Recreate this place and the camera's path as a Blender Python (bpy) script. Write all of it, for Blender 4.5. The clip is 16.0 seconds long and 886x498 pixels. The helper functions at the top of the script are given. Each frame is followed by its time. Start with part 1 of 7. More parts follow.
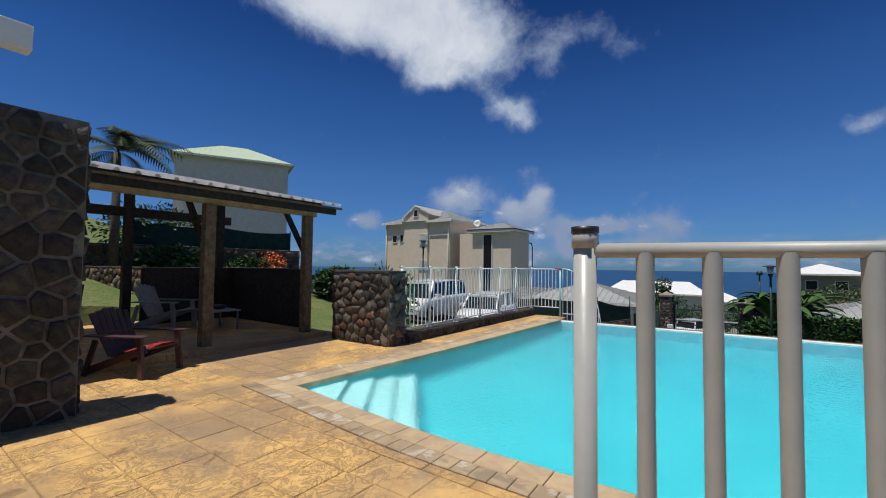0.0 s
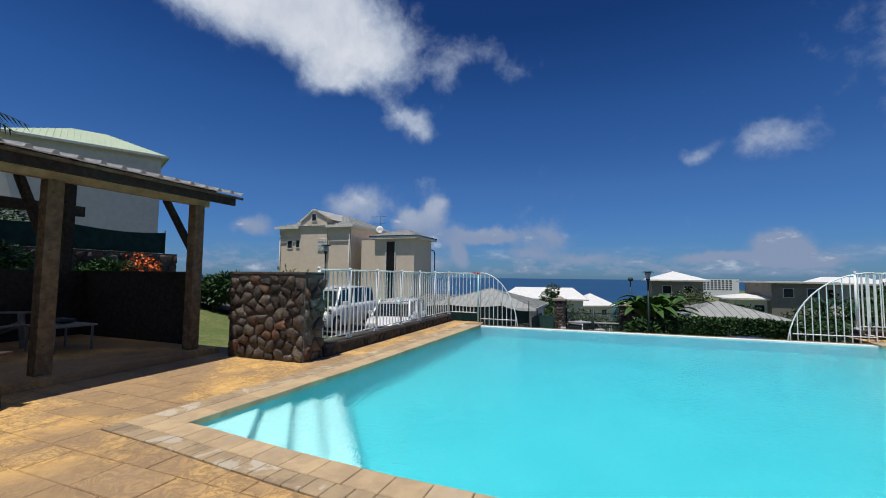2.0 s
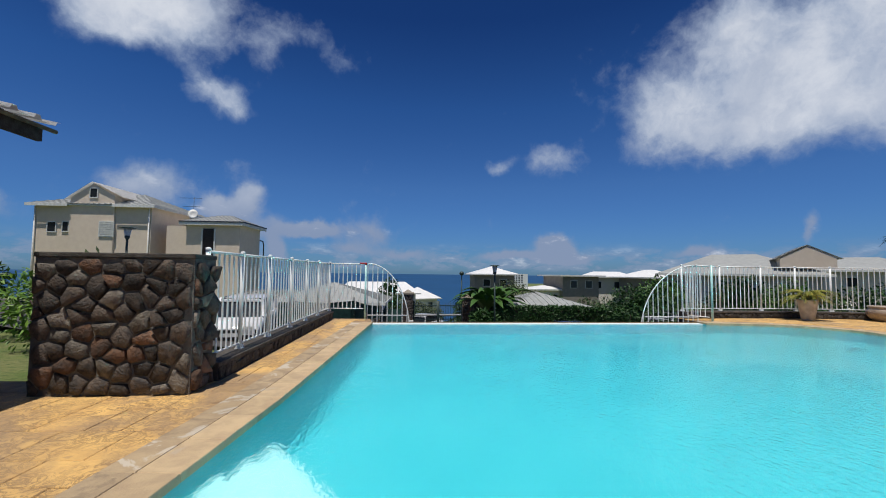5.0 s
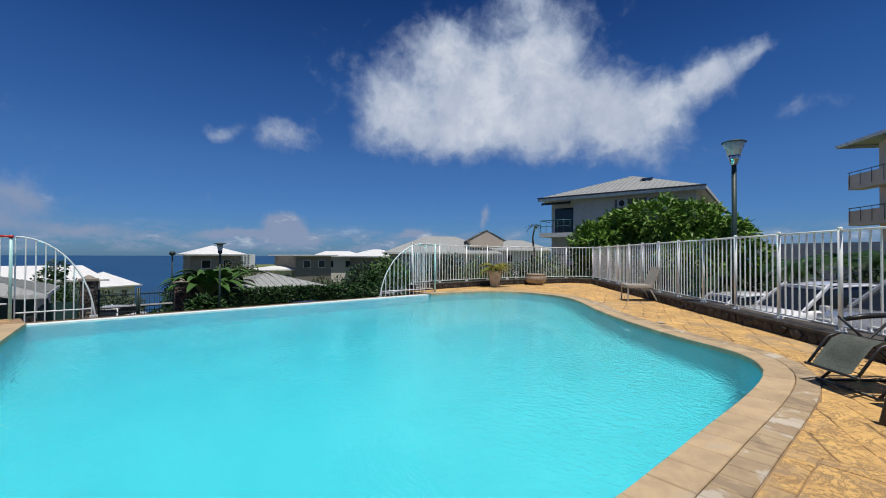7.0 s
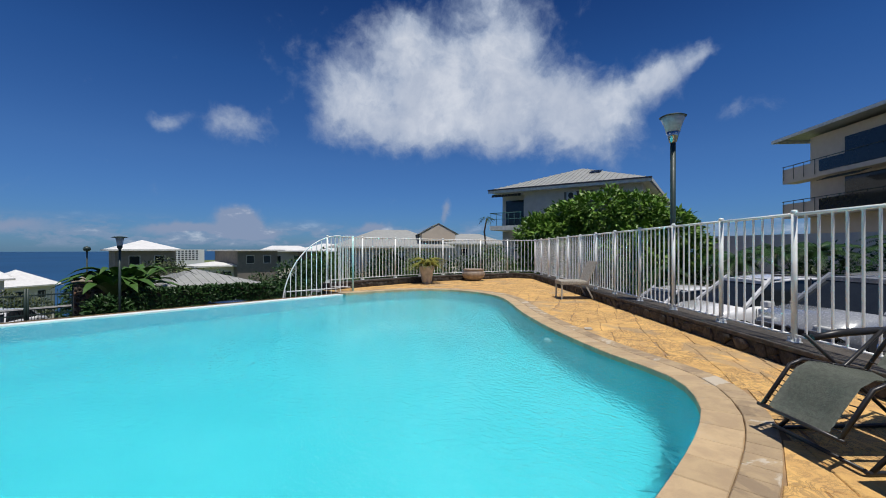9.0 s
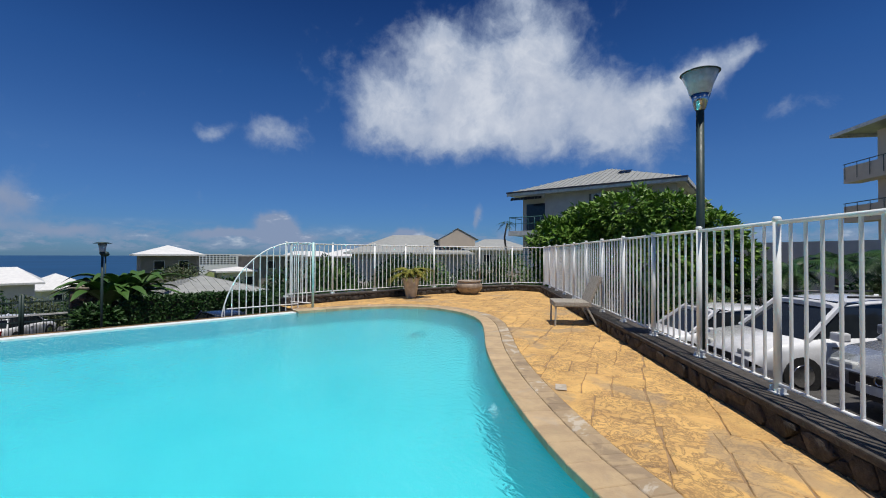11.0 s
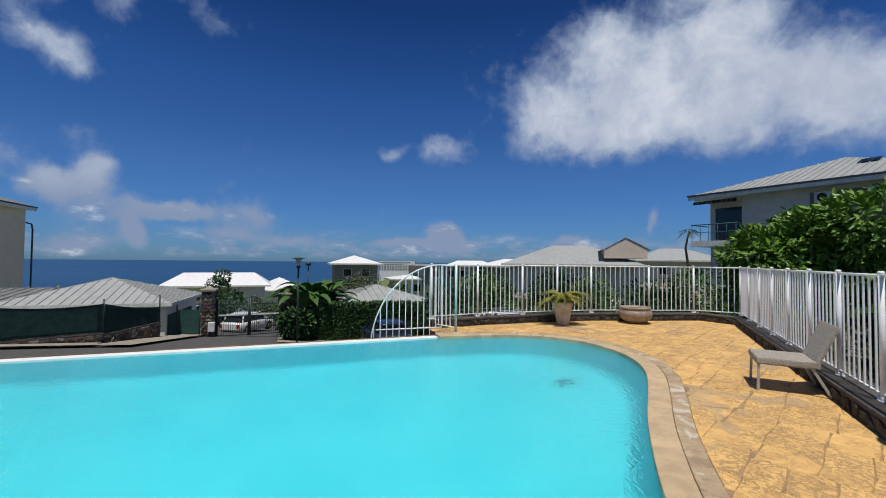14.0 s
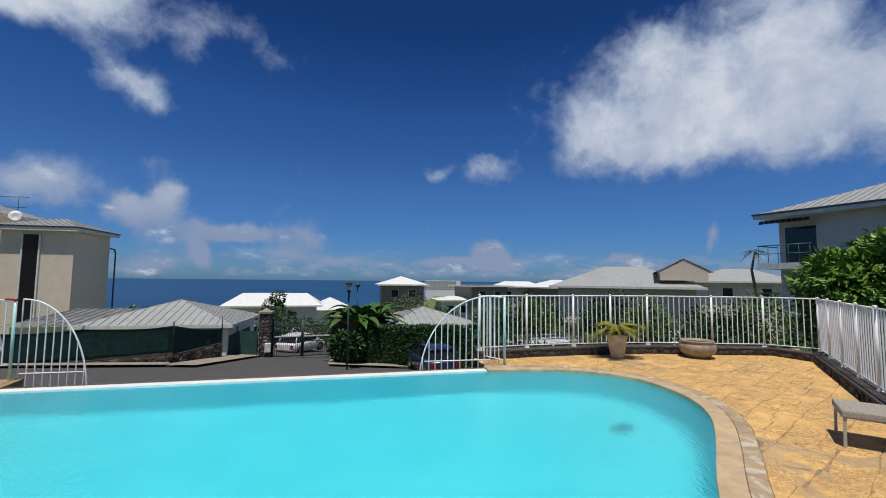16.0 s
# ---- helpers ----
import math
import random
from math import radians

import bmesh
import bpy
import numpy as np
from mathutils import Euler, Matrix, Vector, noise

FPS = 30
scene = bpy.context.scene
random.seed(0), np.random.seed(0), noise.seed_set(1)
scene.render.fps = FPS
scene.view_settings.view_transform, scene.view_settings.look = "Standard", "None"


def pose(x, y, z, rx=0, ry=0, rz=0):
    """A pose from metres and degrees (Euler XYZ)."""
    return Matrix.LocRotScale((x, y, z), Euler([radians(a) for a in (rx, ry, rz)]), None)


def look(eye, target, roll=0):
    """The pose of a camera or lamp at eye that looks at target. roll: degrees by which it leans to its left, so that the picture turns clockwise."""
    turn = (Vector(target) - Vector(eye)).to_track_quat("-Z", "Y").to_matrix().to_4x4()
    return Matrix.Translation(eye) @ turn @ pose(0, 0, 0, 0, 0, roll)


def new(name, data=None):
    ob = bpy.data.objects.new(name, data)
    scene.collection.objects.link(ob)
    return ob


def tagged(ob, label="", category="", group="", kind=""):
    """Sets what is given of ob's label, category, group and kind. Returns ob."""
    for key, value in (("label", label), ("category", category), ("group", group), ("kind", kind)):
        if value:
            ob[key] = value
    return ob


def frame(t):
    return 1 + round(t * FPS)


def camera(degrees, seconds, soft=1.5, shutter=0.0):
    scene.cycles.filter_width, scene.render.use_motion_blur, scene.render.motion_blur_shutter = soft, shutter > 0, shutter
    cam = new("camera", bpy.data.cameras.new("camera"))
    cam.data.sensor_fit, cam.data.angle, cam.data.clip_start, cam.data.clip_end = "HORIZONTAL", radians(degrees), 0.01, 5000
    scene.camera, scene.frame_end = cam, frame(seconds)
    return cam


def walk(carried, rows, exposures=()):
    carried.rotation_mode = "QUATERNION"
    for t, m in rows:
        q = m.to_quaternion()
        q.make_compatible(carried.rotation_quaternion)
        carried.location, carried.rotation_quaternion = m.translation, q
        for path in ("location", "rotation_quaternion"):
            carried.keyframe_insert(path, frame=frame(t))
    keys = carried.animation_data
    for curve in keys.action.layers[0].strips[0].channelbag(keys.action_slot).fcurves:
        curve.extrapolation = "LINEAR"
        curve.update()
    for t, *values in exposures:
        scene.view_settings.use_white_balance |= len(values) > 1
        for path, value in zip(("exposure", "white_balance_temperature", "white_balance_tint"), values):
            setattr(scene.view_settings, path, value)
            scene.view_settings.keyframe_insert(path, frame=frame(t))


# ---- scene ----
cam = camera(93.8, 16.0, soft=1.0)
PATH = [
    (0, (4.203, -3.096, 1.465), (3.054, -1.461, 1.548), 0.7),
    (0.5, (3.953, -3.053, 1.461), (2.886, -1.364, 1.559), 0.8),
    (1, (3.713, -2.948, 1.446), (2.752, -1.198, 1.558), 0.8),
    (1.5, (3.5, -2.824, 1.429), (2.669, -1.008, 1.55), 0.9),
    (2, (3.335, -2.689, 1.335), (2.62, -0.826, 1.464), 0.6),
    (2.5, (3.14, -2.547, 1.256), (2.516, -0.652, 1.388), 0.6),
    (3, (2.878, -2.45, 1.224), (2.316, -0.536, 1.363), 0.4),
    (5.5, (1.165, -1.617, 1.21), (1.59, 0.335, 1.32), 0.6),
    (6, (1.151, -1.525, 1.194), (1.927, 0.317, 1.278), 0.4),
    (6.5, (1.178, -1.334, 1.156), (2.251, 0.352, 1.216), 0.3),
    (7, (1.194, -1.158, 1.148), (2.458, 0.392, 1.177), 0.3),
    (7.5, (1.495, -1.061, 1.127), (2.853, 0.408, 1.137), -0.1),
    (8, (1.935, -0.997, 1.106), (3.339, 0.428, 1.104), 0.0),
    (10.5, (4.771, -0.343, 1.219), (6.148, 1.107, 1.238), 0.1),
    (11, (5.286, -0.244, 1.236), (6.576, 1.284, 1.262), 0.2),
    (11.5, (5.682, -0.101, 1.272), (6.849, 1.523, 1.303), 0.3),
    (12, (5.909, 0.022, 1.339), (6.938, 1.736, 1.375), 0.4),
    (12.5, (6.048, 0.117, 1.387), (6.947, 1.903, 1.431), 0.4),
    (13, (6.067, 0.182, 1.47), (6.864, 2.016, 1.518), 0.5),
    (13.5, (6.04, 0.231, 1.52), (6.743, 2.102, 1.574), 0.7),
    (14, (5.986, 0.222, 1.589), (6.607, 2.123, 1.647), 0.6),
    (14.5, (5.958, 0.212, 1.631), (6.506, 2.134, 1.704), 0.5),
    (15, (5.936, 0.179, 1.709), (6.424, 2.116, 1.802), 0.6),
    (15.5, (5.926, 0.174, 1.815), (6.368, 2.121, 1.931), 0.5),
    (16, (5.914, 0.169, 1.867), (6.321, 2.122, 2.014), 0.6),
]
walk(cam, [(t, look(eye, target, roll)) for t, eye, target, roll in PATH])

# ---- world and sun ----
SUN_AZ = math.atan2(-0.20, -0.60)      # heading of the sun, x over y
SUN_EL = radians(74)
sun_dir = Vector((math.sin(SUN_AZ) * math.cos(SUN_EL), math.cos(SUN_AZ) * math.cos(SUN_EL), math.sin(SUN_EL)))
sun = new("sun", bpy.data.lights.new("sun", "SUN"))
sun.matrix_world = look(sun_dir * 50, (0, 0, 0))
sun.data.energy, sun.data.angle, sun.data.color = 4.2, radians(0.5), (1.0, 0.95, 0.87)
EXPOSURE = 0.0
scene.view_settings.exposure = EXPOSURE


class Nodes:
    """Short hand for building a node tree."""
    def __init__(self, tree):
        self.t = tree

    def add(self, kind, ins=None, **props):
        n = self.t.nodes.new(kind)
        for k, v in props.items():
            setattr(n, k, v)
        for k, v in (ins or {}).items():
            s = n.inputs[k]
            if isinstance(v, bpy.types.NodeSocket):
                self.t.links.new(v, s)
            else:
                s.default_value = v
        return n

    def math(self, op, a, b=0.0, clamp=False):
        return self.add("ShaderNodeMath", {0: a, 1: b}, operation=op, use_clamp=clamp).outputs[0]

    def vmath(self, op, a, b=(0, 0, 0)):
        n = self.add("ShaderNodeVectorMath", {0: a, 1: b}, operation=op)
        return n.outputs["Value"] if op in ("DOT_PRODUCT", "LENGTH", "DISTANCE") else n.outputs["Vector"]

    def mix(self, f, a, b, blend="MIX"):
        n = self.add("ShaderNodeMix", {0: f, 6: a, 7: b}, data_type="RGBA", blend_type=blend)
        return n.outputs[2]

    def ramp(self, f, lo, hi, out0=0.0, out1=1.0):
        return self.add("ShaderNodeMapRange", {0: f, 1: lo, 2: hi, 3: out0, 4: out1}, interpolation_type="SMOOTHSTEP").outputs[0]

    def noise(self, vec, scale, detail=4.0, rough=0.55, distort=0.0):
        return self.add("ShaderNodeTexNoise", {"Vector": vec, "Scale": scale, "Detail": detail, "Roughness": rough, "Distortion": distort}).outputs[0]


def make_world():
    w = bpy.data.worlds.new("sky")
    scene.world = w
    w.use_nodes = True
    t = w.node_tree
    t.nodes.clear()
    n = Nodes(t)
    sky = n.add("ShaderNodeTexSky", sky_type="NISHITA", sun_disc=False, sun_elevation=SUN_EL,
                sun_rotation=SUN_AZ, altitude=60.0, air_density=1.0, dust_density=0.35, ozone_density=3.0)
    way = n.add("ShaderNodeTexCoord").outputs["Generated"]
    sep = n.add("ShaderNodeSeparateXYZ", {0: way})
    # the blue deepens quickly away from the horizon
    up = sep.outputs[2]
    ramp = n.add("ShaderNodeValToRGB", {0: up})
    e = ramp.color_ramp.elements
    e[0].position, e[0].color = 0.0, (.20, .40, .78, 1)
    e[1].position, e[1].color = 1.0, (.07, .20, .45, 1)
    for pos, c in ((.20, (.235, .44, .76, 1)), (.37, (.155, .37, .70, 1)), (.53, (.08, .225, .50, 1))):
        e.new(pos).color = c
    tint = n.vmath("SCALE", ramp.outputs[0])
    tint.node.inputs["Scale"].default_value = 2.0
    blue = n.mix(1.0, sky.outputs[0], tint, "MULTIPLY")
    # clouds: heaps at their headings, torn up by noise
    wob = n.add("ShaderNodeTexNoise", {"Vector": way, "Scale": 5.0, "Detail": 9.0, "Roughness": 0.6})
    wv = n.vmath("SUBTRACT", wob.outputs["Color"], (0.5, 0.5, 0.5))
    wsc = n.vmath("MULTIPLY", wv, (0.11, 0.11, 0.11))
    p = n.vmath("ADD", way, wsc)
    total = None
    for az, el, ra, re, k in CLOUDS:
        a, e = radians(az), radians(el)
        c = Vector((math.sin(a) * math.cos(e), math.cos(a) * math.cos(e), math.sin(e)))
        side = Vector((math.cos(a), -math.sin(a), 0))
        over = side.cross(c)
        d = n.vmath("SUBTRACT", p, tuple(c))
        u = n.math("DIVIDE", n.vmath("DOT_PRODUCT", d, tuple(side)), math.tan(radians(ra)))
        v = n.math("DIVIDE", n.vmath("DOT_PRODUCT", d, tuple(over)), math.tan(radians(re)))
        front = n.math("GREATER_THAN", n.vmath("DOT_PRODUCT", way, tuple(c)), 0.5)
        r = n.math("ADD", n.math("MULTIPLY", u, u), n.math("MULTIPLY", v, v))
        g = n.math("MULTIPLY", n.math("EXPONENT", n.math("MULTIPLY", r, -1.0)), n.math("MULTIPLY", front, k))
        total = g if total is None else n.math("ADD", total, g)
    fine = n.noise(way, 9.0, 10.0, 0.6, 0.3)
    puff = n.noise(p, 22.0, 8.0, 0.6, 0.2)
    dens = n.math("ADD", total, n.math("ADD", n.math("MULTIPLY", n.math("SUBTRACT", fine, 0.5), 1.1), n.math("MULTIPLY", n.math("SUBTRACT", puff, 0.5), 0.75)))
    cover = n.ramp(dens, 0.20, 1.02)
    thick = n.ramp(n.math("ADD", dens, n.math("MULTIPLY", puff, 0.5)), 0.75, 1.95)
    # low bank of small heaps along the horizon
    flat = n.vmath("MULTIPLY", way, (1.0, 1.0, 2.6))
    bank = n.noise(flat, 14.0, 9.0, 0.62)
    band = n.math("MULTIPLY", n.ramp(up, 0.0, 0.015), n.ramp(up, 0.075, 0.03))
    low = n.math("MULTIPLY", n.ramp(bank, 0.43, 0.56), band)
    cov = n.math("MAXIMUM", n.math("MULTIPLY", cover, 0.92), n.math("MULTIPLY", low, 0.6))
    shade = n.mix(thick, (6.2, 7.8, 10.8, 1), (14.2, 14.9, 16.2, 1))
    grey = n.noise(p, 4.2, 6.0, 0.55, 0.5)
    shade = n.mix(n.math("MULTIPLY", n.ramp(grey, 0.42, 0.62), 0.5), shade, (8.2, 9.4, 11.8, 1))
    shade = n.mix(n.ramp(up, 0.24, 0.08), shade, n.mix(n.ramp(bank, 0.55, 0.75), (4.8, 6.1, 9.0, 1), (13.5, 14.2, 15.6, 1)))
    col = n.mix(cov, blue, shade)
    bg = n.add("ShaderNodeBackground", {"Color": col, "Strength": 0.05})
    out = n.add("ShaderNodeOutputWorld")
    t.links.new(bg.outputs[0], out.inputs[0])


# heading (right of y), height, half width, half height in degrees, weight
LEFT_CLOUD = [
    (-52.9, 32.0, 7.4, 3.4, 1.0), (-42.2, 32.5, 9.0, 4.8, 1.2), (-33.5, 29.5, 6.6, 4.6, 1.1), (-28.5, 27.5, 4.0, 3.0, .55),
    (-47.1, 38.6, 10.1, 4.0, 1.1), (-35.5, 25.3, 4.0, 1.9, .45), (-16.1, 28.6, 3.4, 1.8, .50), (-11.8, 26.6, 2.8, 1.1, .38),
    (-20.5, 26.2, 2.4, 2.4, .38), (-26.6, 20.2, 3.3, 1.7, .85), (-24.0, 18.6, 2.4, 1.5, .6), (-28.2, 22.5, 2.4, 1.6, .35),
    (9.9, 14.0, 1.4, 1.1, .35), (-24.0, 12.5, 1.6, 1.4, .40),
]
LEFT_LOW = [
    (-25.5, 7.9, 2.2, 1.4, 1.6), (-22.0, 9.2, 1.8, 1.7, 1.3), (-21.8, 6.0, 4.0, 2.6, .75), (-15.1, 5.4, 2.6, 1.0, 1.9),
    (-6.9, 5.3, 5.0, 2.1, .95), (-18.6, 3.0, 1.2, 2.0, 1.2), (-33.5, 9.6, 4.6, 2.4, .95), (-45.5, 5.5, 2.4, 1.2, 1.0),
    (-0.8, 2.1, 4.4, .9, .95), (-24.0, 2.1, 4.4, 1.1, .85), (-9.4, 2.5, 4.6, 1.2, .8),
]
RIGHT_CLOUD = [
    (40.9, 21.2, 11.6, 6.2, 1.15), (53.5, 26.3, 5.6, 4.8, .95), (39.4, 27.4, 4.2, 3.0, .8), (30.8, 19.4, 3.8, 2.8, .65),
    (44.0, 15.9, 10.0, 3.2, .8), (58.5, 19.0, 6.0, 4.0, .95), (63.0, 14.2, 7.4, 3.4, .8), (67.6, 18.4, 4.0, 2.7, 1.0),
    (72.5, 20.7, 3.0, 1.8, .85), (76.3, 21.8, 1.9, 1.1, .7), (18.3, 14.4, 4.0, 2.0, .68), (11.0, 14.2, 1.8, 1.1, .33),
    (81.4, 15.1, 3.4, 1.3, .38), (48.7, 31.7, 5.0, 2.2, .5),
]
FAR_LOW = [
    (18.3, 4.3, 2.8, 1.6, 2.0), (19.3, 2.3, 6.6, 1.0, 1.3), (45.7, 4.7, .6, 1.4, .8), (34.4, 2.3, 3.0, .9, 1.2), (10.7, 2.4, 4.8, .9, .9),
]
BEHIND = [(120, 30, 14, 8, 1.1), (190, 35, 16, 9, 1.1), (-110, 28, 14, 7, 1.0)]
CLOUDS = LEFT_CLOUD + LEFT_LOW + RIGHT_CLOUD + FAR_LOW + BEHIND
make_world()


# ---- materials ----
def base_mat(name):
    m = bpy.data.materials.new(name)
    m.use_nodes = True
    t = m.node_tree
    b = t.nodes["Principled BSDF"]
    return m, Nodes(t), b


def mat(name, c1, c2=None, scale=6.0, rough=0.7, bump=0.0, metal=0.0, big=0.0, fine=60.0, vary=0.0, spec=0.5, coat=0.0):
    """A surface: two tones by noise, a larger stain, fine relief and a variation from piece to piece."""
    m, n, b = base_mat(name)
    c2 = c2 or tuple(x * 0.8 for x in c1)
    co = n.add("ShaderNodeTexCoord").outputs["Object"]
    f = n.noise(co, scale, 6.0, 0.6)
    col = n.mix(n.ramp(f, 0.35, 0.65), (*c1, 1), (*c2, 1))
    if big:
        g = n.noise(co, scale * 0.13 + 0.15, 3.0, 0.6, 0.6)
        col = n.mix(n.math("MULTIPLY", n.ramp(g, 0.45, 0.7), big), col, (*[x * 0.55 for x in c2], 1))
    if vary:
        oi = n.add("ShaderNodeObjectInfo").outputs["Random"]
        k = n.ramp(oi, 0, 1, 1 - vary, 1 + vary)
        col = n.mix(1.0, col, n.add("ShaderNodeCombineColor", {0: k, 1: k, 2: k}).outputs[0], "MULTIPLY")
    n.t.links.new(col, b.inputs["Base Color"])
    b.inputs["Metallic"].default_value = metal
    b.inputs["Specular IOR Level"].default_value = spec
    b.inputs["Coat Weight"].default_value = coat
    r = n.ramp(n.noise(co, fine * 0.4, 3.0), 0.3, 0.7, rough * 0.85, min(1, rough * 1.15))
    n.t.links.new(r, b.inputs["Roughness"])
    if bump:
        h = n.math("ADD", n.noise(co, fine, 4.0), n.math("MULTIPLY", f, 1.5))
        bp = n.add("ShaderNodeBump", {"Strength": min(1.0, bump), "Distance": 0.02, "Height": h})
        n.t.links.new(bp.outputs[0], b.inputs["Normal"])
    return m


M_WHITE = mat("white_lacquer", (.86, .87, .85), (.80, .82, .80), 9, .35, 0, vary=.02)
M_RAILGREY = mat("pale_grey_lacquer", (.44, .44, .40), (.40, .40, .365), 9, .4)
M_MINT = mat("mint_lacquer", (.48, .74, .70), (.40, .66, .62), 9, .3)
M_RED = mat("red_plastic", (.55, .03, .03), None, 9, .4)
M_BLACK = mat("black_plastic", (.02, .02, .022), None, 9, .4)
M_MORTAR = mat("grey_mortar", (.20, .185, .16), (.11, .105, .095), 7, .95, .8, big=.5)
M_MORTARD = mat("dark_mortar", (.075, .065, .055), (.04, .036, .032), 7, .95, .8, big=.5)
M_WALLTOP = mat("cement_cap", (.095, .083, .07), (.05, .045, .04), 6, .95, .7, big=.5)
M_STONE = mat("volcanic_stone", (.095, .072, .055), (.038, .033, .03), 11, .9, 1.0, vary=.45, fine=45)
M_STONE_R = mat("rusty_volcanic_stone", (.17, .09, .052), (.08, .052, .038), 12, .9, 1.0, vary=.35, fine=45)
# dark rubble of the low walls, and the tall end wall's shade as colour
M_STONE_D = mat("dark_and_shaded_stone", (.065, .055, .045), (.03, .027, .024), 11, .85, 1.0, vary=.4, fine=45)
M_STONE_P = mat("pale_volcanic_stone", (.22, .19, .15), (.12, .10, .085), 12, .9, 1.0, vary=.3, fine=45)
M_WATERLINE = mat("pool_liner", (.055, .44, .495), (.042, .405, .46), 1.2, .5)
M_POOLWALL = mat("pool_wall_liner", (.045, .43, .49), (.035, .40, .46), 1.2, .5)
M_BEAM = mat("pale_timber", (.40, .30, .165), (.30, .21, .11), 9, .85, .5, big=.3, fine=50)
M_STEP = mat("white_pool_step", (.40, .66, .67), (.36, .63, .645), 2, .5)
M_WEIR = mat("white_weir", (.78, .80, .79), (.68, .72, .72), 5, .5, .1)
M_CREAM = mat("cream_render", (.72, .61, .49), (.68, .57, .455), 2.5, .9, .25, big=.10, fine=90)
M_OFFWHITE = mat("offwhite_render", (.74, .71, .64), (.68, .66, .60), 2.5, .9, .25, big=.10, fine=90)
M_TAUPE = mat("taupe_render", (.68, .615, .545), (.62, .56, .495), 2.5, .9, .25, big=.1, fine=90)
M_TAUPED = mat("brown_grey_render", (.25, .225, .195), (.21, .19, .165), 2.5, .9, .25)
M_TRIM = mat("white_trim", (.74, .74, .70), None, 5, .6)
M_ROOF = mat("grey_metal_roof", (.37, .38, .36), (.31, .32, .31), 3, .45, 0, metal=.0, big=.15)
M_ROOFW = mat("white_metal_roof", (.78, .78, .76), (.70, .70, .69), 3, .45, 0, big=.1)
M_ROOFG = mat("pale_green_metal_roof", (.52, .62, .44), (.46, .56, .40), 3, .45, 0, big=.1)
M_GUTTER = mat("dark_gutter", (.035, .038, .055), None, 5, .5)
M_LOUVRE = mat("dark_brown_louvre", (.030, .018, .016), None, 20, .6)
M_GLASSDARK = mat("dark_window_glass", (.02, .025, .03), None, 5, .08)
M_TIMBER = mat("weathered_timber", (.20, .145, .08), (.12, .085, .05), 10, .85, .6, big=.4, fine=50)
# the pavilion's timber under its roof, with the shade darkened into the colour
M_TIMBER_SHADE = mat("dark_shaded_timber", (.034, .023, .017), (.02, .014, .011), 10, .8, .5, fine=50)
M_ZINC = mat("corrugated_zinc", (.66, .66, .66), (.52, .52, .52), 2.2, .4, .1, big=.15)
M_NET = mat("green_shade_net", (.018, .075, .065), (.012, .05, .045), 4, .8, .3)
M_IRON = mat("dark_green_iron", (.025, .05, .045), None, 20, .5)
M_TEAL = mat("teal_painted_steel", (.015, .12, .12), None, 20, .5)
M_ASPHALT = mat("asphalt", (.085, .082, .078), (.06, .058, .056), 8, .92, .4, big=.3, fine=120)
M_KERB = mat("concrete_kerb", (.33, .29, .23), (.24, .21, .17), 6, .9, .3, big=.3)
M_CARW = mat("white_car_paint", (.78, .79, .80), None, 2, .25, coat=.6)
M_CARS = mat("silver_car_paint", (.40, .42, .44), None, 2, .25, metal=.3, coat=.6)
M_CARB = mat("dark_blue_car_paint", (.02, .035, .07), None, 2, .25, coat=.6)
M_TYRE = mat("tyre_rubber", (.02, .02, .02), None, 20, .8)
M_CHROME = mat("bright_metal", (.6, .6, .6), None, 20, .2, metal=1.0)
M_LAMPGL = mat("headlight_glass", (.65, .66, .62), None, 20, .1)
M_TAIL = mat("red_lens", (.35, .01, .01), None, 20, .2)
M_AMBER = mat("orange_lens", (.8, .22, .03), None, 20, .2)
M_CLAY = mat("glazed_beige_clay", (.56, .49, .39), (.42, .36, .28), 6, .45, .3, big=.3)
M_CLAYD = mat("glazed_brown_clay", (.36, .29, .22), (.24, .19, .145), 8, .45, .3, big=.3)
M_WICKER = mat("grey_beige_wicker", (.46, .42, .36), (.30, .27, .22), 45, .7, .8, fine=110)
M_MESH = mat("grey_green_sling_fabric", (.20, .225, .19), (.16, .18, .155), 40, .9, .3, fine=200)
M_MAROON = mat("maroon_plastic", (.075, .035, .032), (.05, .025, .024), 9, .5)
M_GREYPL = mat("grey_plastic", (.22, .22, .22), None, 9, .5)
M_BROWNPL = mat("dark_brown_plastic", (.035, .027, .026), None, 9, .45)
M_PINK = mat("coral_red_cushion", (.62, .05, .06), (.5, .04, .05), 12, .9, .3)
M_SOIL = mat("soil", (.06, .045, .03), None, 20, .95, .6)


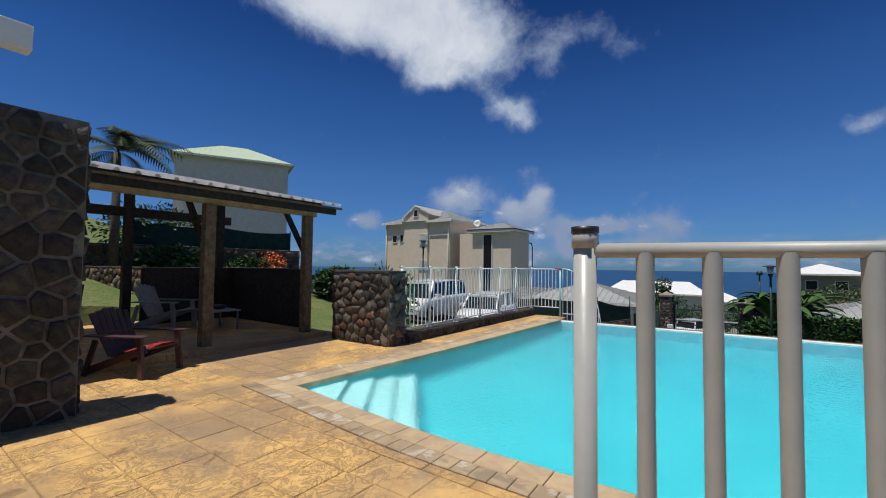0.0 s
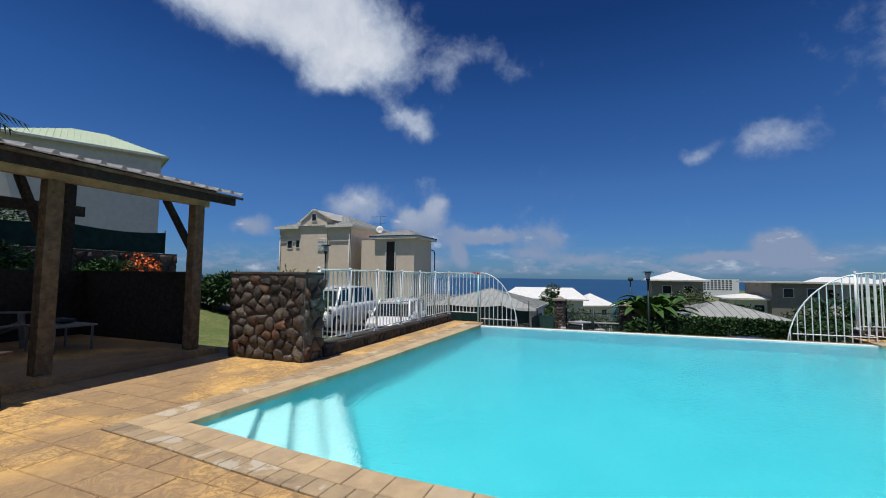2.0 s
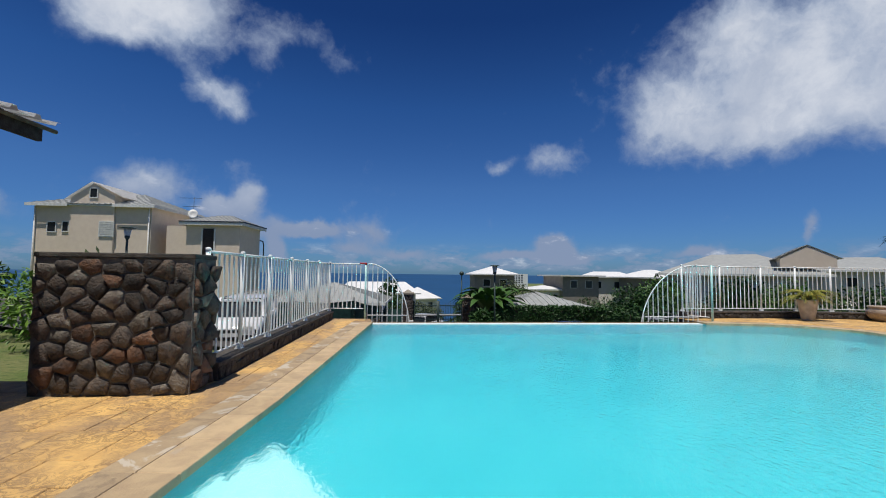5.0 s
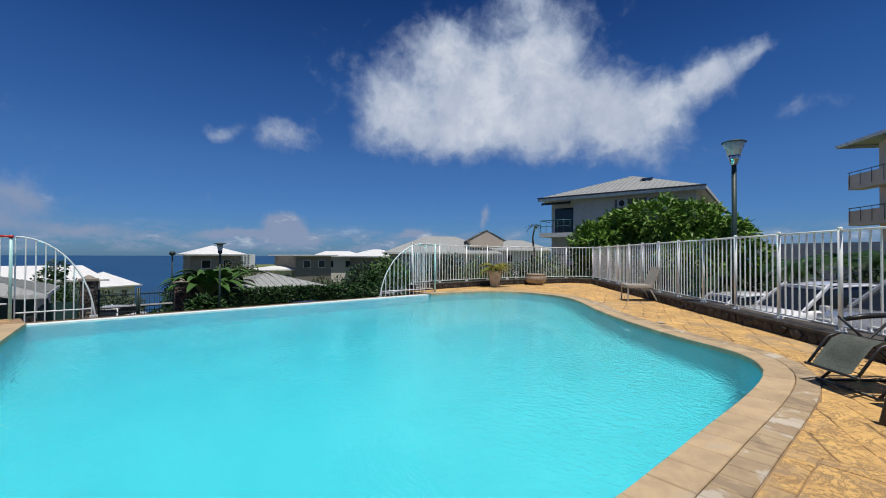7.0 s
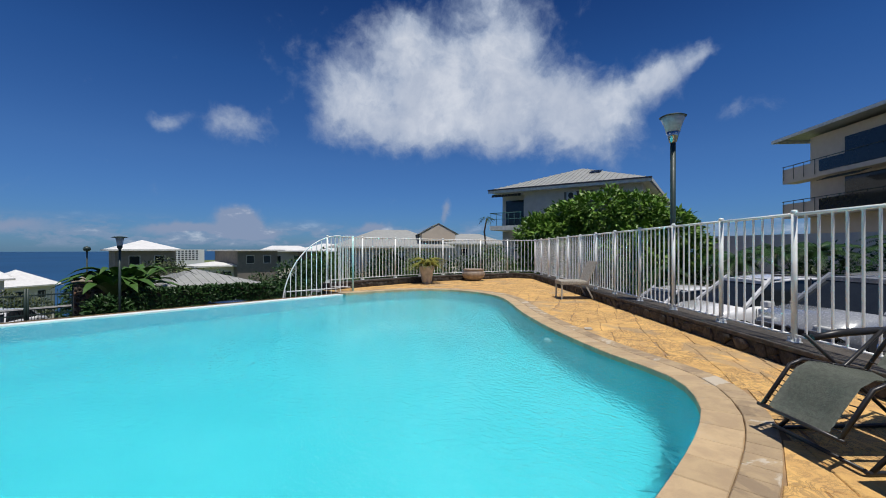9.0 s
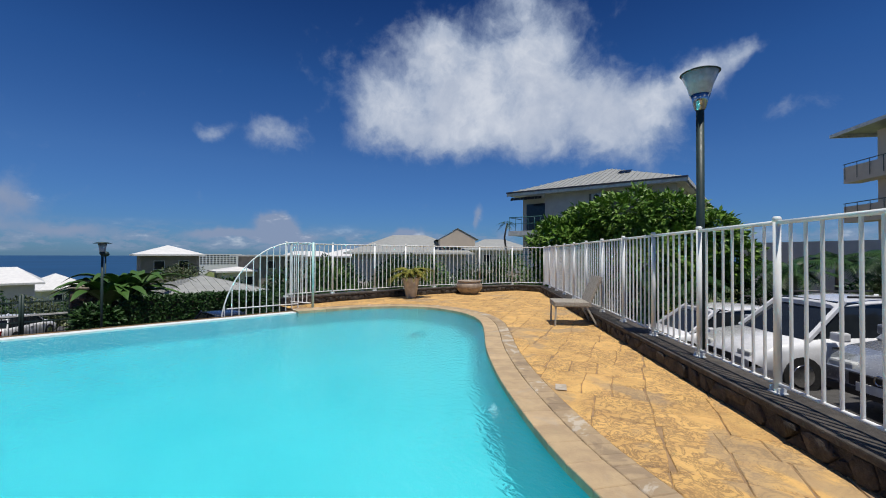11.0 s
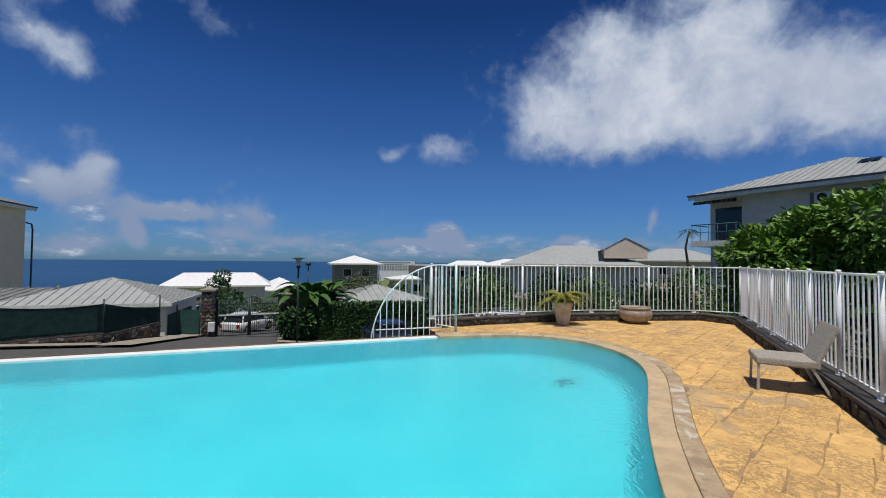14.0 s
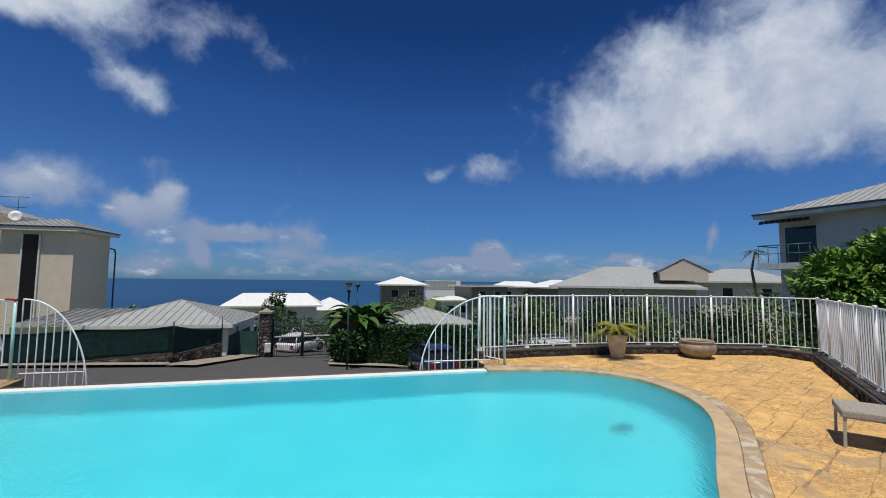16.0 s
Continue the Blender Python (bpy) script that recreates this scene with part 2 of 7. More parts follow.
def water_mat():
    m = bpy.data.materials.new("pool_water")
    m.use_nodes = True
    t = m.node_tree
    t.nodes.clear()
    n = Nodes(t)
    co = n.add("ShaderNodeTexCoord").outputs["Object"]
    stretch = n.vmath("MULTIPLY", co, (1.0, 0.55, 1.0))
    h = n.math("ADD", n.math("MULTIPLY", n.noise(stretch, 3.0, 2.0, 0.5, 0.5), 0.7), n.math("MULTIPLY", n.noise(stretch, 24.0, 3.0, 0.5, 0.9), 1.15))
    bp = n.add("ShaderNodeBump", {"Strength": 0.22, "Distance": 0.05, "Height": h})
    fr = n.add("ShaderNodeFresnel", {"IOR": 1.33, "Normal": bp.outputs[0]}).outputs[0]
    rf = n.add("ShaderNodeBsdfRefraction", {"Color": (.80, .97, 1.0, 1), "Roughness": 0.0, "IOR": 1.33, "Normal": bp.outputs[0]})
    gl = n.add("ShaderNodeBsdfGlossy", {"Color": (1, 1, 1, 1), "Roughness": 0.02, "Normal": bp.outputs[0]})
    mx = n.add("ShaderNodeMixShader", {0: fr, 1: rf.outputs[0], 2: gl.outputs[0]})
    out = n.add("ShaderNodeOutputMaterial")
    t.links.new(mx.outputs[0], out.inputs[0])
    return m


M_WATER = water_mat()


def sea_mat():
    m, n, b = base_mat("sea_water")
    co = n.add("ShaderNodeTexCoord").outputs["Object"]
    f = n.noise(co, 0.004, 8.0, 0.6)
    col = n.mix(n.ramp(f, 0.35, 0.65), (.010, .055, .14, 1), (.014, .07, .17, 1))
    n.t.links.new(col, b.inputs["Base Color"])
    b.inputs["Roughness"].default_value = 0.6
    b.inputs["Specular IOR Level"].default_value = 0.25
    return m


M_SEA = sea_mat()


def deck_mat():
    """Stamped ochre concrete with slate relief, wet-looking brown stains and pale worn patches."""
    m, n, b = base_mat("ochre_stamped_stone")
    geo = n.add("ShaderNodeNewGeometry").outputs["Position"]
    oi = n.add("ShaderNodeObjectInfo").outputs["Random"]
    seed = n.vmath("ADD", geo, n.add("ShaderNodeCombineXYZ", {0: n.math("MULTIPLY", oi, 9.0)}).outputs[0])
    f = n.noise(geo, 4.0, 8.0, 0.65, 0.5)
    col = n.mix(n.ramp(f, 0.35, 0.68), (.74, .46, .155, 1), (.58, .345, .125, 1))
    slate = n.noise(n.vmath("MULTIPLY", seed, (1.0, 1.0, 1.0)), 7.0, 10.0, 0.7, 1.6)
    line = n.math("ABSOLUTE", n.math("SUBTRACT", slate, 0.5))
    vein = n.math("MULTIPLY", n.ramp(line, 0.055, 0.0), n.ramp(n.noise(geo, 1.3, 3.0), 0.32, 0.52))
    col = n.mix(n.math("MULTIPLY", vein, 0.75), col, (.24, .15, .075, 1))
    speck = n.noise(seed, 16.0, 6.0, 0.7, 0.8)
    col = n.mix(n.math("MULTIPLY", n.ramp(speck, 0.56, 0.66), 0.55), col, (.38, .235, .11, 1))
    patch = n.math("MULTIPLY", n.ramp(n.noise(geo, 0.65, 6.0, 0.6, 1.0), 0.59, 0.66), 0.6)
    col = n.mix(patch, col, (.36, .27, .17, 1))
    sp = n.add("ShaderNodeSeparateXYZ", {0: geo})
    # the part by the pool's near edge is greyer with wear
    wear = n.noise(geo, 0.7, 5.0, 0.6, 0.8)
    x_left = n.ramp(sp.outputs[0], 4.5, 0.5)
    grey = n.math("MULTIPLY", n.ramp(wear, 0.40, 0.58), n.math("ADD", n.math("MULTIPLY", x_left, 0.72), 0.0))
    col = n.mix(grey, col, (.30, .205, .125, 1))
    st = n.noise(geo, 1.7, 6.0, 0.6, 1.2)
    col = n.mix(n.math("MULTIPLY", n.ramp(st, 0.62, 0.70), 0.6), col, (.17, .10, .055, 1))
    k = n.ramp(oi, 0, 1, 0.94, 1.05)
    col = n.mix(1.0, col, n.add("ShaderNodeCombineColor", {0: k, 1: k, 2: k}).outputs[0], "MULTIPLY")
    n.t.links.new(col, b.inputs["Base Color"])
    n.t.links.new(n.ramp(st, 0.55, 0.72, 0.78, 0.45), b.inputs["Roughness"])
    h = n.math("ADD", n.math("MULTIPLY", slate, 2.0), n.math("ADD", n.noise(geo, 60.0, 3.0), n.math("MULTIPLY", vein, -0.7)))
    bp = n.add("ShaderNodeBump", {"Strength": 0.45, "Distance": 0.012, "Height": h})
    n.t.links.new(bp.outputs[0], b.inputs["Normal"])
    return m


M_DECK = deck_mat()
M_JOINT = mat("deck_joint", (.36, .235, .12), (.25, .165, .09), 5, .9, .3)


def coping_mat(name, patchy):
    m, n, b = base_mat(name)
    geo = n.add("ShaderNodeNewGeometry").outputs["Position"]
    oi = n.add("ShaderNodeObjectInfo").outputs["Random"]
    f = n.noise(geo, 5.0, 8.0, 0.65, 0.4)
    w = n.noise(geo, 2.6, 7.0, 0.62, 0.7)
    if patchy:
        col = n.mix(n.ramp(f, 0.35, 0.65), (.43, .32, .19, 1), (.34, .25, .155, 1))
        col = n.mix(n.math("MULTIPLY", n.ramp(w, 0.55, 0.60), 0.85), col, (.52, .46, .37, 1))
        col = n.mix(n.math("MULTIPLY", n.ramp(w, 0.45, 0.39), 0.7), col, (.25, .185, .12, 1))
    else:
        col = n.mix(n.ramp(f, 0.35, 0.65), (.52, .385, .225, 1), (.42, .305, .185, 1))
        col = n.mix(n.math("MULTIPLY", n.ramp(w, 0.58, 0.68), 0.5), col, (.42, .36, .28, 1))
    k = n.ramp(oi, 0, 1, 0.92, 1.07)
    col = n.mix(1.0, col, n.add("ShaderNodeCombineColor", {0: k, 1: k, 2: k}).outputs[0], "MULTIPLY")
    n.t.links.new(col, b.inputs["Base Color"])
    b.inputs["Roughness"].default_value = 0.75
    bp = n.add("ShaderNodeBump", {"Strength": 0.35, "Distance": 0.01, "Height": n.math("ADD", f, n.noise(geo, 70.0, 3.0))})
    n.t.links.new(bp.outputs[0], b.inputs["Normal"])
    return m


M_COPING = coping_mat("tan_coping", False)
M_COPING2 = coping_mat("patchy_stone_border", True)


def leaf_mat(name, c1, c2, gloss=0.45):
    m, n, b = base_mat(name)
    r = n.add("ShaderNodeNewGeometry").outputs["Random Per Island"]
    n.t.links.new(n.mix(r, (*c1, 1), (*c2, 1)), b.inputs["Base Color"])
    b.inputs["Roughness"].default_value = gloss
    b.inputs["Specular IOR Level"].default_value = 0.3
    return m


M_LEAF = leaf_mat("green_leaves", (.055, .14, .015), (.17, .29, .04))
M_LEAFD = leaf_mat("dark_hedge_leaves", (.012, .045, .010), (.035, .085, .018))
M_LEAFB = leaf_mat("banana_leaves", (.03, .085, .015), (.10, .19, .04))
M_LEAFY = leaf_mat("yellow_green_fronds", (.20, .26, .03), (.42, .36, .05))
M_FROND = leaf_mat("olive_fronds", (.13, .17, .025), (.30, .26, .05))
M_LEAFG = leaf_mat("dull_shrub_leaves", (.04, .07, .025), (.10, .12, .05))
M_FLOWER = leaf_mat("orange_flowers", (.7, .12, .02), (.85, .25, .04))
M_PALEFL = leaf_mat("white_flowers", (.75, .72, .62), (.8, .78, .7))
M_BARK = mat("bark", (.14, .11, .08), (.08, .065, .05), 14, .9, .8)


def ground_mat():
    m, n, b = base_mat("grassy_slope")
    geo = n.add("ShaderNodeNewGeometry").outputs["Position"]
    f = n.noise(geo, 0.9, 8.0, 0.65)
    g = n.noise(geo, 9.0, 6.0, 0.7)
    col = n.mix(n.ramp(f, 0.35, 0.65), (.10, .15, .03, 1), (.19, .19, .07, 1))
    col = n.mix(n.ramp(g, 0.4, 0.7), col, (.06, .10, .02, 1))
    n.t.links.new(col, b.inputs["Base Color"])
    b.inputs["Roughness"].default_value = 0.95
    bp = n.add("ShaderNodeBump", {"Strength": 0.9, "Distance": 0.05, "Height": g})
    n.t.links.new(bp.outputs[0], b.inputs["Normal"])
    return m


M_GROUND = ground_mat()


# ---- mesh helpers ----
def part(name, bm, material, parent=None, label="", kind="", category="", group=""):
    """Links a bmesh as one object in its parent's own frame."""
    me = bpy.data.meshes.new(name)
    bm.to_mesh(me)
    bm.free()
    for mm in (material if isinstance(material, (list, tuple)) else [material]):
        me.materials.append(mm)
    ob = new(name, me)
    ob.parent = parent
    return tagged(ob, label, category, group, kind)


def thing(name, m, label, category, group="", kind=""):
    ob = new(name)
    ob.empty_display_size = 0.1
    ob.matrix_world = m
    return tagged(ob, label, category, group, kind)


def box(bm, x0, x1, y0, y1, z0, z1, bev=0.0, m=None):
    r = bmesh.ops.create_cube(bm, size=1.0)
    vs = r["verts"]
    bmesh.ops.scale(bm, vec=(x1 - x0, y1 - y0, z1 - z0), verts=vs)
    bmesh.ops.translate(bm, vec=((x0 + x1) / 2, (y0 + y1) / 2, (z0 + z1) / 2), verts=vs)
    if bev:
        es = list({e for v in vs for e in v.link_edges})
        rr = bmesh.ops.bevel(bm, geom=es, offset=bev, segments=2, affect="EDGES", profile=0.6)
        vs = list({v for f in rr["faces"] for v in f.verts} | {v for v in vs if v.is_valid})
    if m is not None:
        bmesh.ops.transform(bm, matrix=m, verts=vs)
    return bm


def beam(bm, a, b, w, h, bev=0.0, up=(0, 0, 1)):
    """A box of section w by h from a to b."""
    a, b = Vector(a), Vector(b)
    d = b - a
    z = d.normalized()
    x = Vector(up).cross(z)
    if x.length < 1e-4:
        x = Vector((1, 0, 0))
    x.normalize()
    y = z.cross(x)
    m = Matrix((( x.x, y.x, z.x, a.x), (x.y, y.y, z.y, a.y), (x.z, y.z, z.z, a.z), (0, 0, 0, 1)))
    return box(bm, -w / 2, w / 2, -h / 2, h / 2, 0, d.length, bev, m)


def tube(bm, pts, radii, seg=10, cap=True):
    """A round tube through points, with a radius for each."""
    if not isinstance(radii, (list, tuple)):
        radii = [radii] * len(pts)
    pts = [Vector(p) for p in pts]
    rings = []
    ref = None
    for i, p in enumerate(pts):
        d = (pts[min(i + 1, len(pts) - 1)] - pts[max(i - 1, 0)]).normalized()
        if ref is None:
            ref = Vector((1, 0, 0)) if abs(d.x) < 0.8 else Vector((0, 1, 0))
        x = (ref - d * ref.dot(d)).normalized()
        ref = x
        y = d.cross(x)
        rings.append([bm.verts.new(p + (x * math.cos(2 * math.pi * k / seg) + y * math.sin(2 * math.pi * k / seg)) * radii[i]) for k in range(seg)])
    for r0, r1 in zip(rings, rings[1:]):
        for k in range(seg):
            f = bm.faces.new((r0[k], r0[(k + 1) % seg], r1[(k + 1) % seg], r1[k]))
            f.smooth = True
    if cap:
        bm.faces.new(rings[0][::-1])
        bm.faces.new(rings[-1])
    return bm


def lathe(bm, prof, seg=32, centre=(0, 0)):
    """Turns a profile of (radius, z) about the upright axis."""
    rings = [[bm.verts.new((centre[0] + r * math.cos(2 * math.pi * k / seg), centre[1] + r * math.sin(2 * math.pi * k / seg), z)) for k in range(seg)] for r, z in prof]
    for r0, r1 in zip(rings, rings[1:]):
        for k in range(seg):
            bm.faces.new((r0[k], r0[(k + 1) % seg], r1[(k + 1) % seg], r1[k])).smooth = True
    return bm


def prism(bm, poly, z0, z1):
    """An upright prism over a polygon that runs counter-clockwise."""
    lo = [bm.verts.new((x, y, z0)) for x, y in poly]
    hi = [bm.verts.new((x, y, z1)) for x, y in poly]
    k = len(poly)
    bm.faces.new(lo[::-1])
    bm.faces.new(hi)
    for i in range(k):
        bm.faces.new((lo[i], lo[(i + 1) % k], hi[(i + 1) % k], hi[i]))
    return bm


def bm_new():
    return bmesh.new()


def clip_half(poly, px, py, nx, ny):
    """The part of a convex polygon where (p - (px, py)) . n <= 0."""
    out = []
    for i, a in enumerate(poly):
        b = poly[(i + 1) % len(poly)]
        da = (a[0] - px) * nx + (a[1] - py) * ny
        db = (b[0] - px) * nx + (b[1] - py) * ny
        if da <= 0:
            out.append(a)
        if (da < 0 < db) or (db < 0 < da):
            s = da / (da - db)
            out.append((a[0] + (b[0] - a[0]) * s, a[1] + (b[1] - a[1]) * s))
    return out


def shrink(poly, d):
    """A convex polygon set in by d."""
    cx = sum(p[0] for p in poly) / len(poly)
    cy = sum(p[1] for p in poly) / len(poly)
    out = list(poly)
    for i, a in enumerate(poly):
        b = poly[(i + 1) % len(poly)]
        ex, ey = b[0] - a[0], b[1] - a[1]
        l = math.hypot(ex, ey)
        if l < 1e-6:
            continue
        nx, ny = ey / l, -ex / l
        if (cx - a[0]) * nx + (cy - a[1]) * ny > 0:
            nx, ny = -nx, -ny
        out = clip_half(out, a[0] - nx * d, a[1] - ny * d, nx, ny)
        if len(out) < 3:
            return []
    return out


def area(poly):
    return 0.5 * sum(a[0] * b[1] - b[0] * a[1] for a, b in zip(poly, poly[1:] + poly[:1]))


def cells(w, h, size, rnd, jitter=0.42, aspect=1.0):
    """Irregular cells that fill a rectangle, by the bisectors of jittered points."""
    nx, ny = max(1, round(w / (size * aspect))), max(1, round(h / size))
    dx, dy = w / nx, h / ny
    P = {}
    for i in range(-1, nx + 1):
        for j in range(-1, ny + 1):
            off = 0.5 if j % 2 else 0.0
            P[i, j] = ((i + 0.25 + off + rnd.uniform(-jitter, jitter)) * dx, (j + 0.5 + rnd.uniform(-jitter, jitter)) * dy)
    out = []
    for i in range(-1, nx + 1):
        for j in range(-1, ny + 1):
            x, y = P[i, j]
            poly = [(0, 0), (w, 0), (w, h), (0, h)]
            for a in (-2, -1, 0, 1, 2):
                for c in (-2, -1, 0, 1, 2):
                    q = P.get((i + a, j + c))
                    if (a or c) and q and len(poly) > 2:
                        poly = clip_half(poly, (x + q[0]) / 2, (y + q[1]) / 2, q[0] - x, q[1] - y)
            if len(poly) > 2 and area(poly) > size * size * 0.01:
                out.append(poly)
    return out


def stones(parent, origin, along, up, w, h, size, depth=0.05, seed=1, aspect=1.2, gap=0.012, name="stone", dark=False):
    """Rough stones proud of a wall face: each one an object under the wall."""
    rnd = random.Random(seed)
    o, u, v = Vector(origin), Vector(along).normalized(), Vector(up).normalized()
    nrm = u.cross(v)
    for poly in cells(w, h, size, rnd, aspect=aspect):
        base = shrink(poly, gap)
        mid = shrink(base, 0.006) if base else []
        top = shrink(base, 0.028) if base else []
        if len(top) < 3:
            continue
        bm = bm_new()
        cx, cy = sum(p[0] for p in base) / len(base), sum(p[1] for p in base) / len(base)
        d = depth * rnd.uniform(0.6, 1.25)
        tilt = (rnd.uniform(-.22, .22), rnd.uniform(-.22, .22))
        lo = [bm.verts.new(o + u * x + v * y - nrm * 0.01) for x, y in base]
        rings = [lo]
        for frac, s in ((0.72, 0.99), (1.0, 0.90)):
            ring = []
            for x, y in base:
                k = s * rnd.uniform(0.93, 1.03)
                px, py = cx + (x - cx) * k, cy + (y - cy) * k
                z = d * frac * rnd.uniform(0.85, 1.1) + (px - cx) * tilt[0] * frac + (py - cy) * tilt[1] * frac
                ring.append(bm.verts.new(o + u * px + v * py + nrm * max(z, 0.004)))
            rings.append(ring)
        k = len(base)
        for r0, r1 in zip(rings, rings[1:]):
            for i in range(k):
                bm.faces.new((r0[i], r0[(i + 1) % k], r1[(i + 1) % k], r1[i])).smooth = True
        c = bm.verts.new(o + u * cx + v * cy + nrm * d * rnd.uniform(0.86, 1.06))
        for i in range(k):
            bm.faces.new((rings[-1][i], rings[-1][(i + 1) % k], c)).smooth = True
        q = rnd.random()
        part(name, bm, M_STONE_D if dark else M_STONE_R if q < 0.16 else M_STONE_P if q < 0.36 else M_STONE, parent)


# ---- the plan ----
WATER_Z = -0.045
FAR_Y = 9.0
RIM = [(-0.15, 0.03), (1.0, -0.09), (2.1, -0.17), (3.3, -0.16), (4.3, -0.13), (5.3, -0.10), (6.0, -0.04), (6.5, 0.08), (6.97, 0.36), (7.23, .74), (7.48, 1.22),
       (7.95, 1.93), (8.53, 2.7), (9.28, 3.57), (10.1, 4.4), (10.75, 5.12), (11.15, 5.8), (11.33, 6.5), (11.28, 7.3), (10.85, 7.95), (10.1, 8.35), (9.3, 8.5), (8.65, 8.54)]


def smooth_line(pts, k=3):
    """A rounded line through points."""
    out = []
    for i in range(len(pts) - 1):
        p = [Vector(pts[max(0, min(len(pts) - 1, i + q))]) for q in (-1, 0, 1, 2)]
        for j in range(k):
            t = j / k
            v = 0.5 * (2 * p[1] + (p[2] - p[0]) * t + (2 * p[0] - 5 * p[1] + 4 * p[2] - p[3]) * t * t + (3 * p[1] - p[0] - 3 * p[2] + p[3]) * t ** 3)
            out.append((v.x, v.y))
    return out + [tuple(pts[-1])]


POOL = smooth_line(RIM) + [(8.65, 8.65), (0.20, 8.36), (0.11, 5.3), (0.02, 2.5)]
DECK_Y0 = -9.0
DECK = [(-7.3, DECK_Y0), (0.2, DECK_Y0), (17.2, 8.2), (16.6, 9.2), (15.1, 9.55), (13.5, 10.0), (11.4, 10.05), (10.0, 10.0), (8.8, 9.75), (8.72, 8.87),
        (0.17, 8.58), (0.05, 9.25), (-1.15, 9.25), (-1.15, 3.05), (-7.3, 3.05)]


def ground_z(x, y):
    g = -0.11 - 0.0632 * x - 0.1063 * y
    far = max(0.0, y - 60)
    g -= 0.03 * far * min(1.0, far / 60)
    if x < -7.5:
        g += 0.10 * (-7.5 - x) * max(0.0, min(1.0, (30 - y) / 20))
    if y < -9:
        g = 0.85 - 0.0632 * x + 0.02 * (-9 - y)
    if y > 150:
        g = max(g, -14.0 if x > 0.16 * y else -30.0)
    return g


def inside(poly, x, y):
    c = False
    for (x0, y0), (x1, y1) in zip(poly, poly[1:] + poly[:1]):
        if (y0 > y) != (y1 > y) and x < (x1 - x0) * (y - y0) / (y1 - y0) + x0:
            c = not c
    return c


def build_ground():
    bm = bm_new()
    xs = [-700, -500, -350, -250, -180, -130, -95, -70, -52, -40] + [-30 + 1.0 * i for i in range(61)] + [35, 42, 52, 65, 85, 110, 150, 220, 320, 480, 700]
    ys = [-120, -70, -45, -30, -20] + [-14 + 1.0 * i for i in range(60)] + [48, 52, 58, 66, 76, 90, 110, 140, 180, 240, 320, 420, 520, 640]
    grid = {}
    for i, x in enumerate(xs):
        for j, y in enumerate(ys):
            z = ground_z(x, y) + noise.noise(Vector((x * 0.15, y * 0.15, 0))) * 0.06
            if inside(DECK, x, y):
                z = -2.4
            grid[i, j] = bm.verts.new((x, y, z))
    for i in range(len(xs) - 1):
        for j in range(len(ys) - 1):
            bm.faces.new((grid[i, j], grid[i + 1, j], grid[i + 1, j + 1], grid[i, j + 1]))
    part("ground", bm, M_GROUND, None, "grassy ground falling towards the sea", "structure")
    bm = bm_new()
    prism(bm, [(-4900, 150), (4900, 150), (4900, 4900), (-4900, 4900)], -22, -20)
    part("water", bm, M_SEA, None, "deep blue sea out to the horizon", "structure")


def sheet(name, poly, dz, material, label, kind="structure"):
    """A thin paved sheet laid on the slope over a convex polygon, in metre cells."""
    bm = bm_new()
    x0, x1 = min(p[0] for p in poly), max(p[0] for p in poly)
    y0, y1 = min(p[1] for p in poly), max(p[1] for p in poly)
    step = 1.0
    x = math.floor(x0)
    while x < x1:
        y = math.floor(y0)
        while y < y1:
            c = [(x, y), (x + step, y), (x + step, y + step), (x, y + step)]
            for (ax, ay), (bx, by) in zip(poly, poly[1:] + poly[:1]):
                ex, ey = bx - ax, by - ay
                c = clip_half(c, ax, ay, ey, -ex) if len(c) > 2 else []
            if len(c) > 2:
                bm.faces.new([bm.verts.new((px, py, ground_z(px, py) + 0.10 + dz)) for px, py in c])
            y += step
        x += step
    bmesh.ops.remove_doubles(bm, verts=bm.verts, dist=0.001)
    return part(name, bm, material, None, label, kind)


def offset_line(pts, d):
    """A polyline moved d to its right."""
    out = []
    for i, p in enumerate(pts):
        a, b = pts[max(i - 1, 0)], pts[min(i + 1, len(pts) - 1)]
        ex, ey = b[0] - a[0], b[1] - a[1]
        l = math.hypot(ex, ey)
        k = d(i) if callable(d) else d
        out.append((p[0] + ey / l * k, p[1] - ex / l * k))
    return out


def build_deck():
    # base slab with the pool cut out
    from mathutils.geometry import tessellate_polygon
    outer = [Vector((x, y, 0)) for x, y in DECK]
    hole = [Vector((x, y, 0)) for x, y in POOL[:-4]] + [Vector((8.65, 8.866, 0)), Vector((0.18, 8.576, 0))] + [Vector((x, y, 0)) for x, y in POOL[-2:]]
    outer2 = [Vector((x, y, 0)) for x, y in DECK[:9]] + [Vector((8.72, 8.87, 0))] + [Vector((0.17, 8.58, 0))] + [Vector((x, y, 0)) for x, y in DECK[11:]]
    bm = bm_new()
    allv = outer2 + hole
    top = [bm.verts.new((v.x, v.y, -0.008)) for v in allv]
    for tri in tessellate_polygon([outer2, hole]):
        try:
            bm.faces.new([top[i] for i in tri])
        except ValueError:
            pass
    k = len(outer2)
    low = [bm.verts.new((v.x, v.y, -2.6)) for v in outer2]
    for i in range(k):
        j = (i + 1) % k
        bm.faces.new((top[i], low[i], low[j], top[j]))
    bmesh.ops.recalc_face_normals(bm, faces=bm.faces)
    part("floor", bm, M_JOINT, None, "brown mortar bed of the pool deck", "structure")


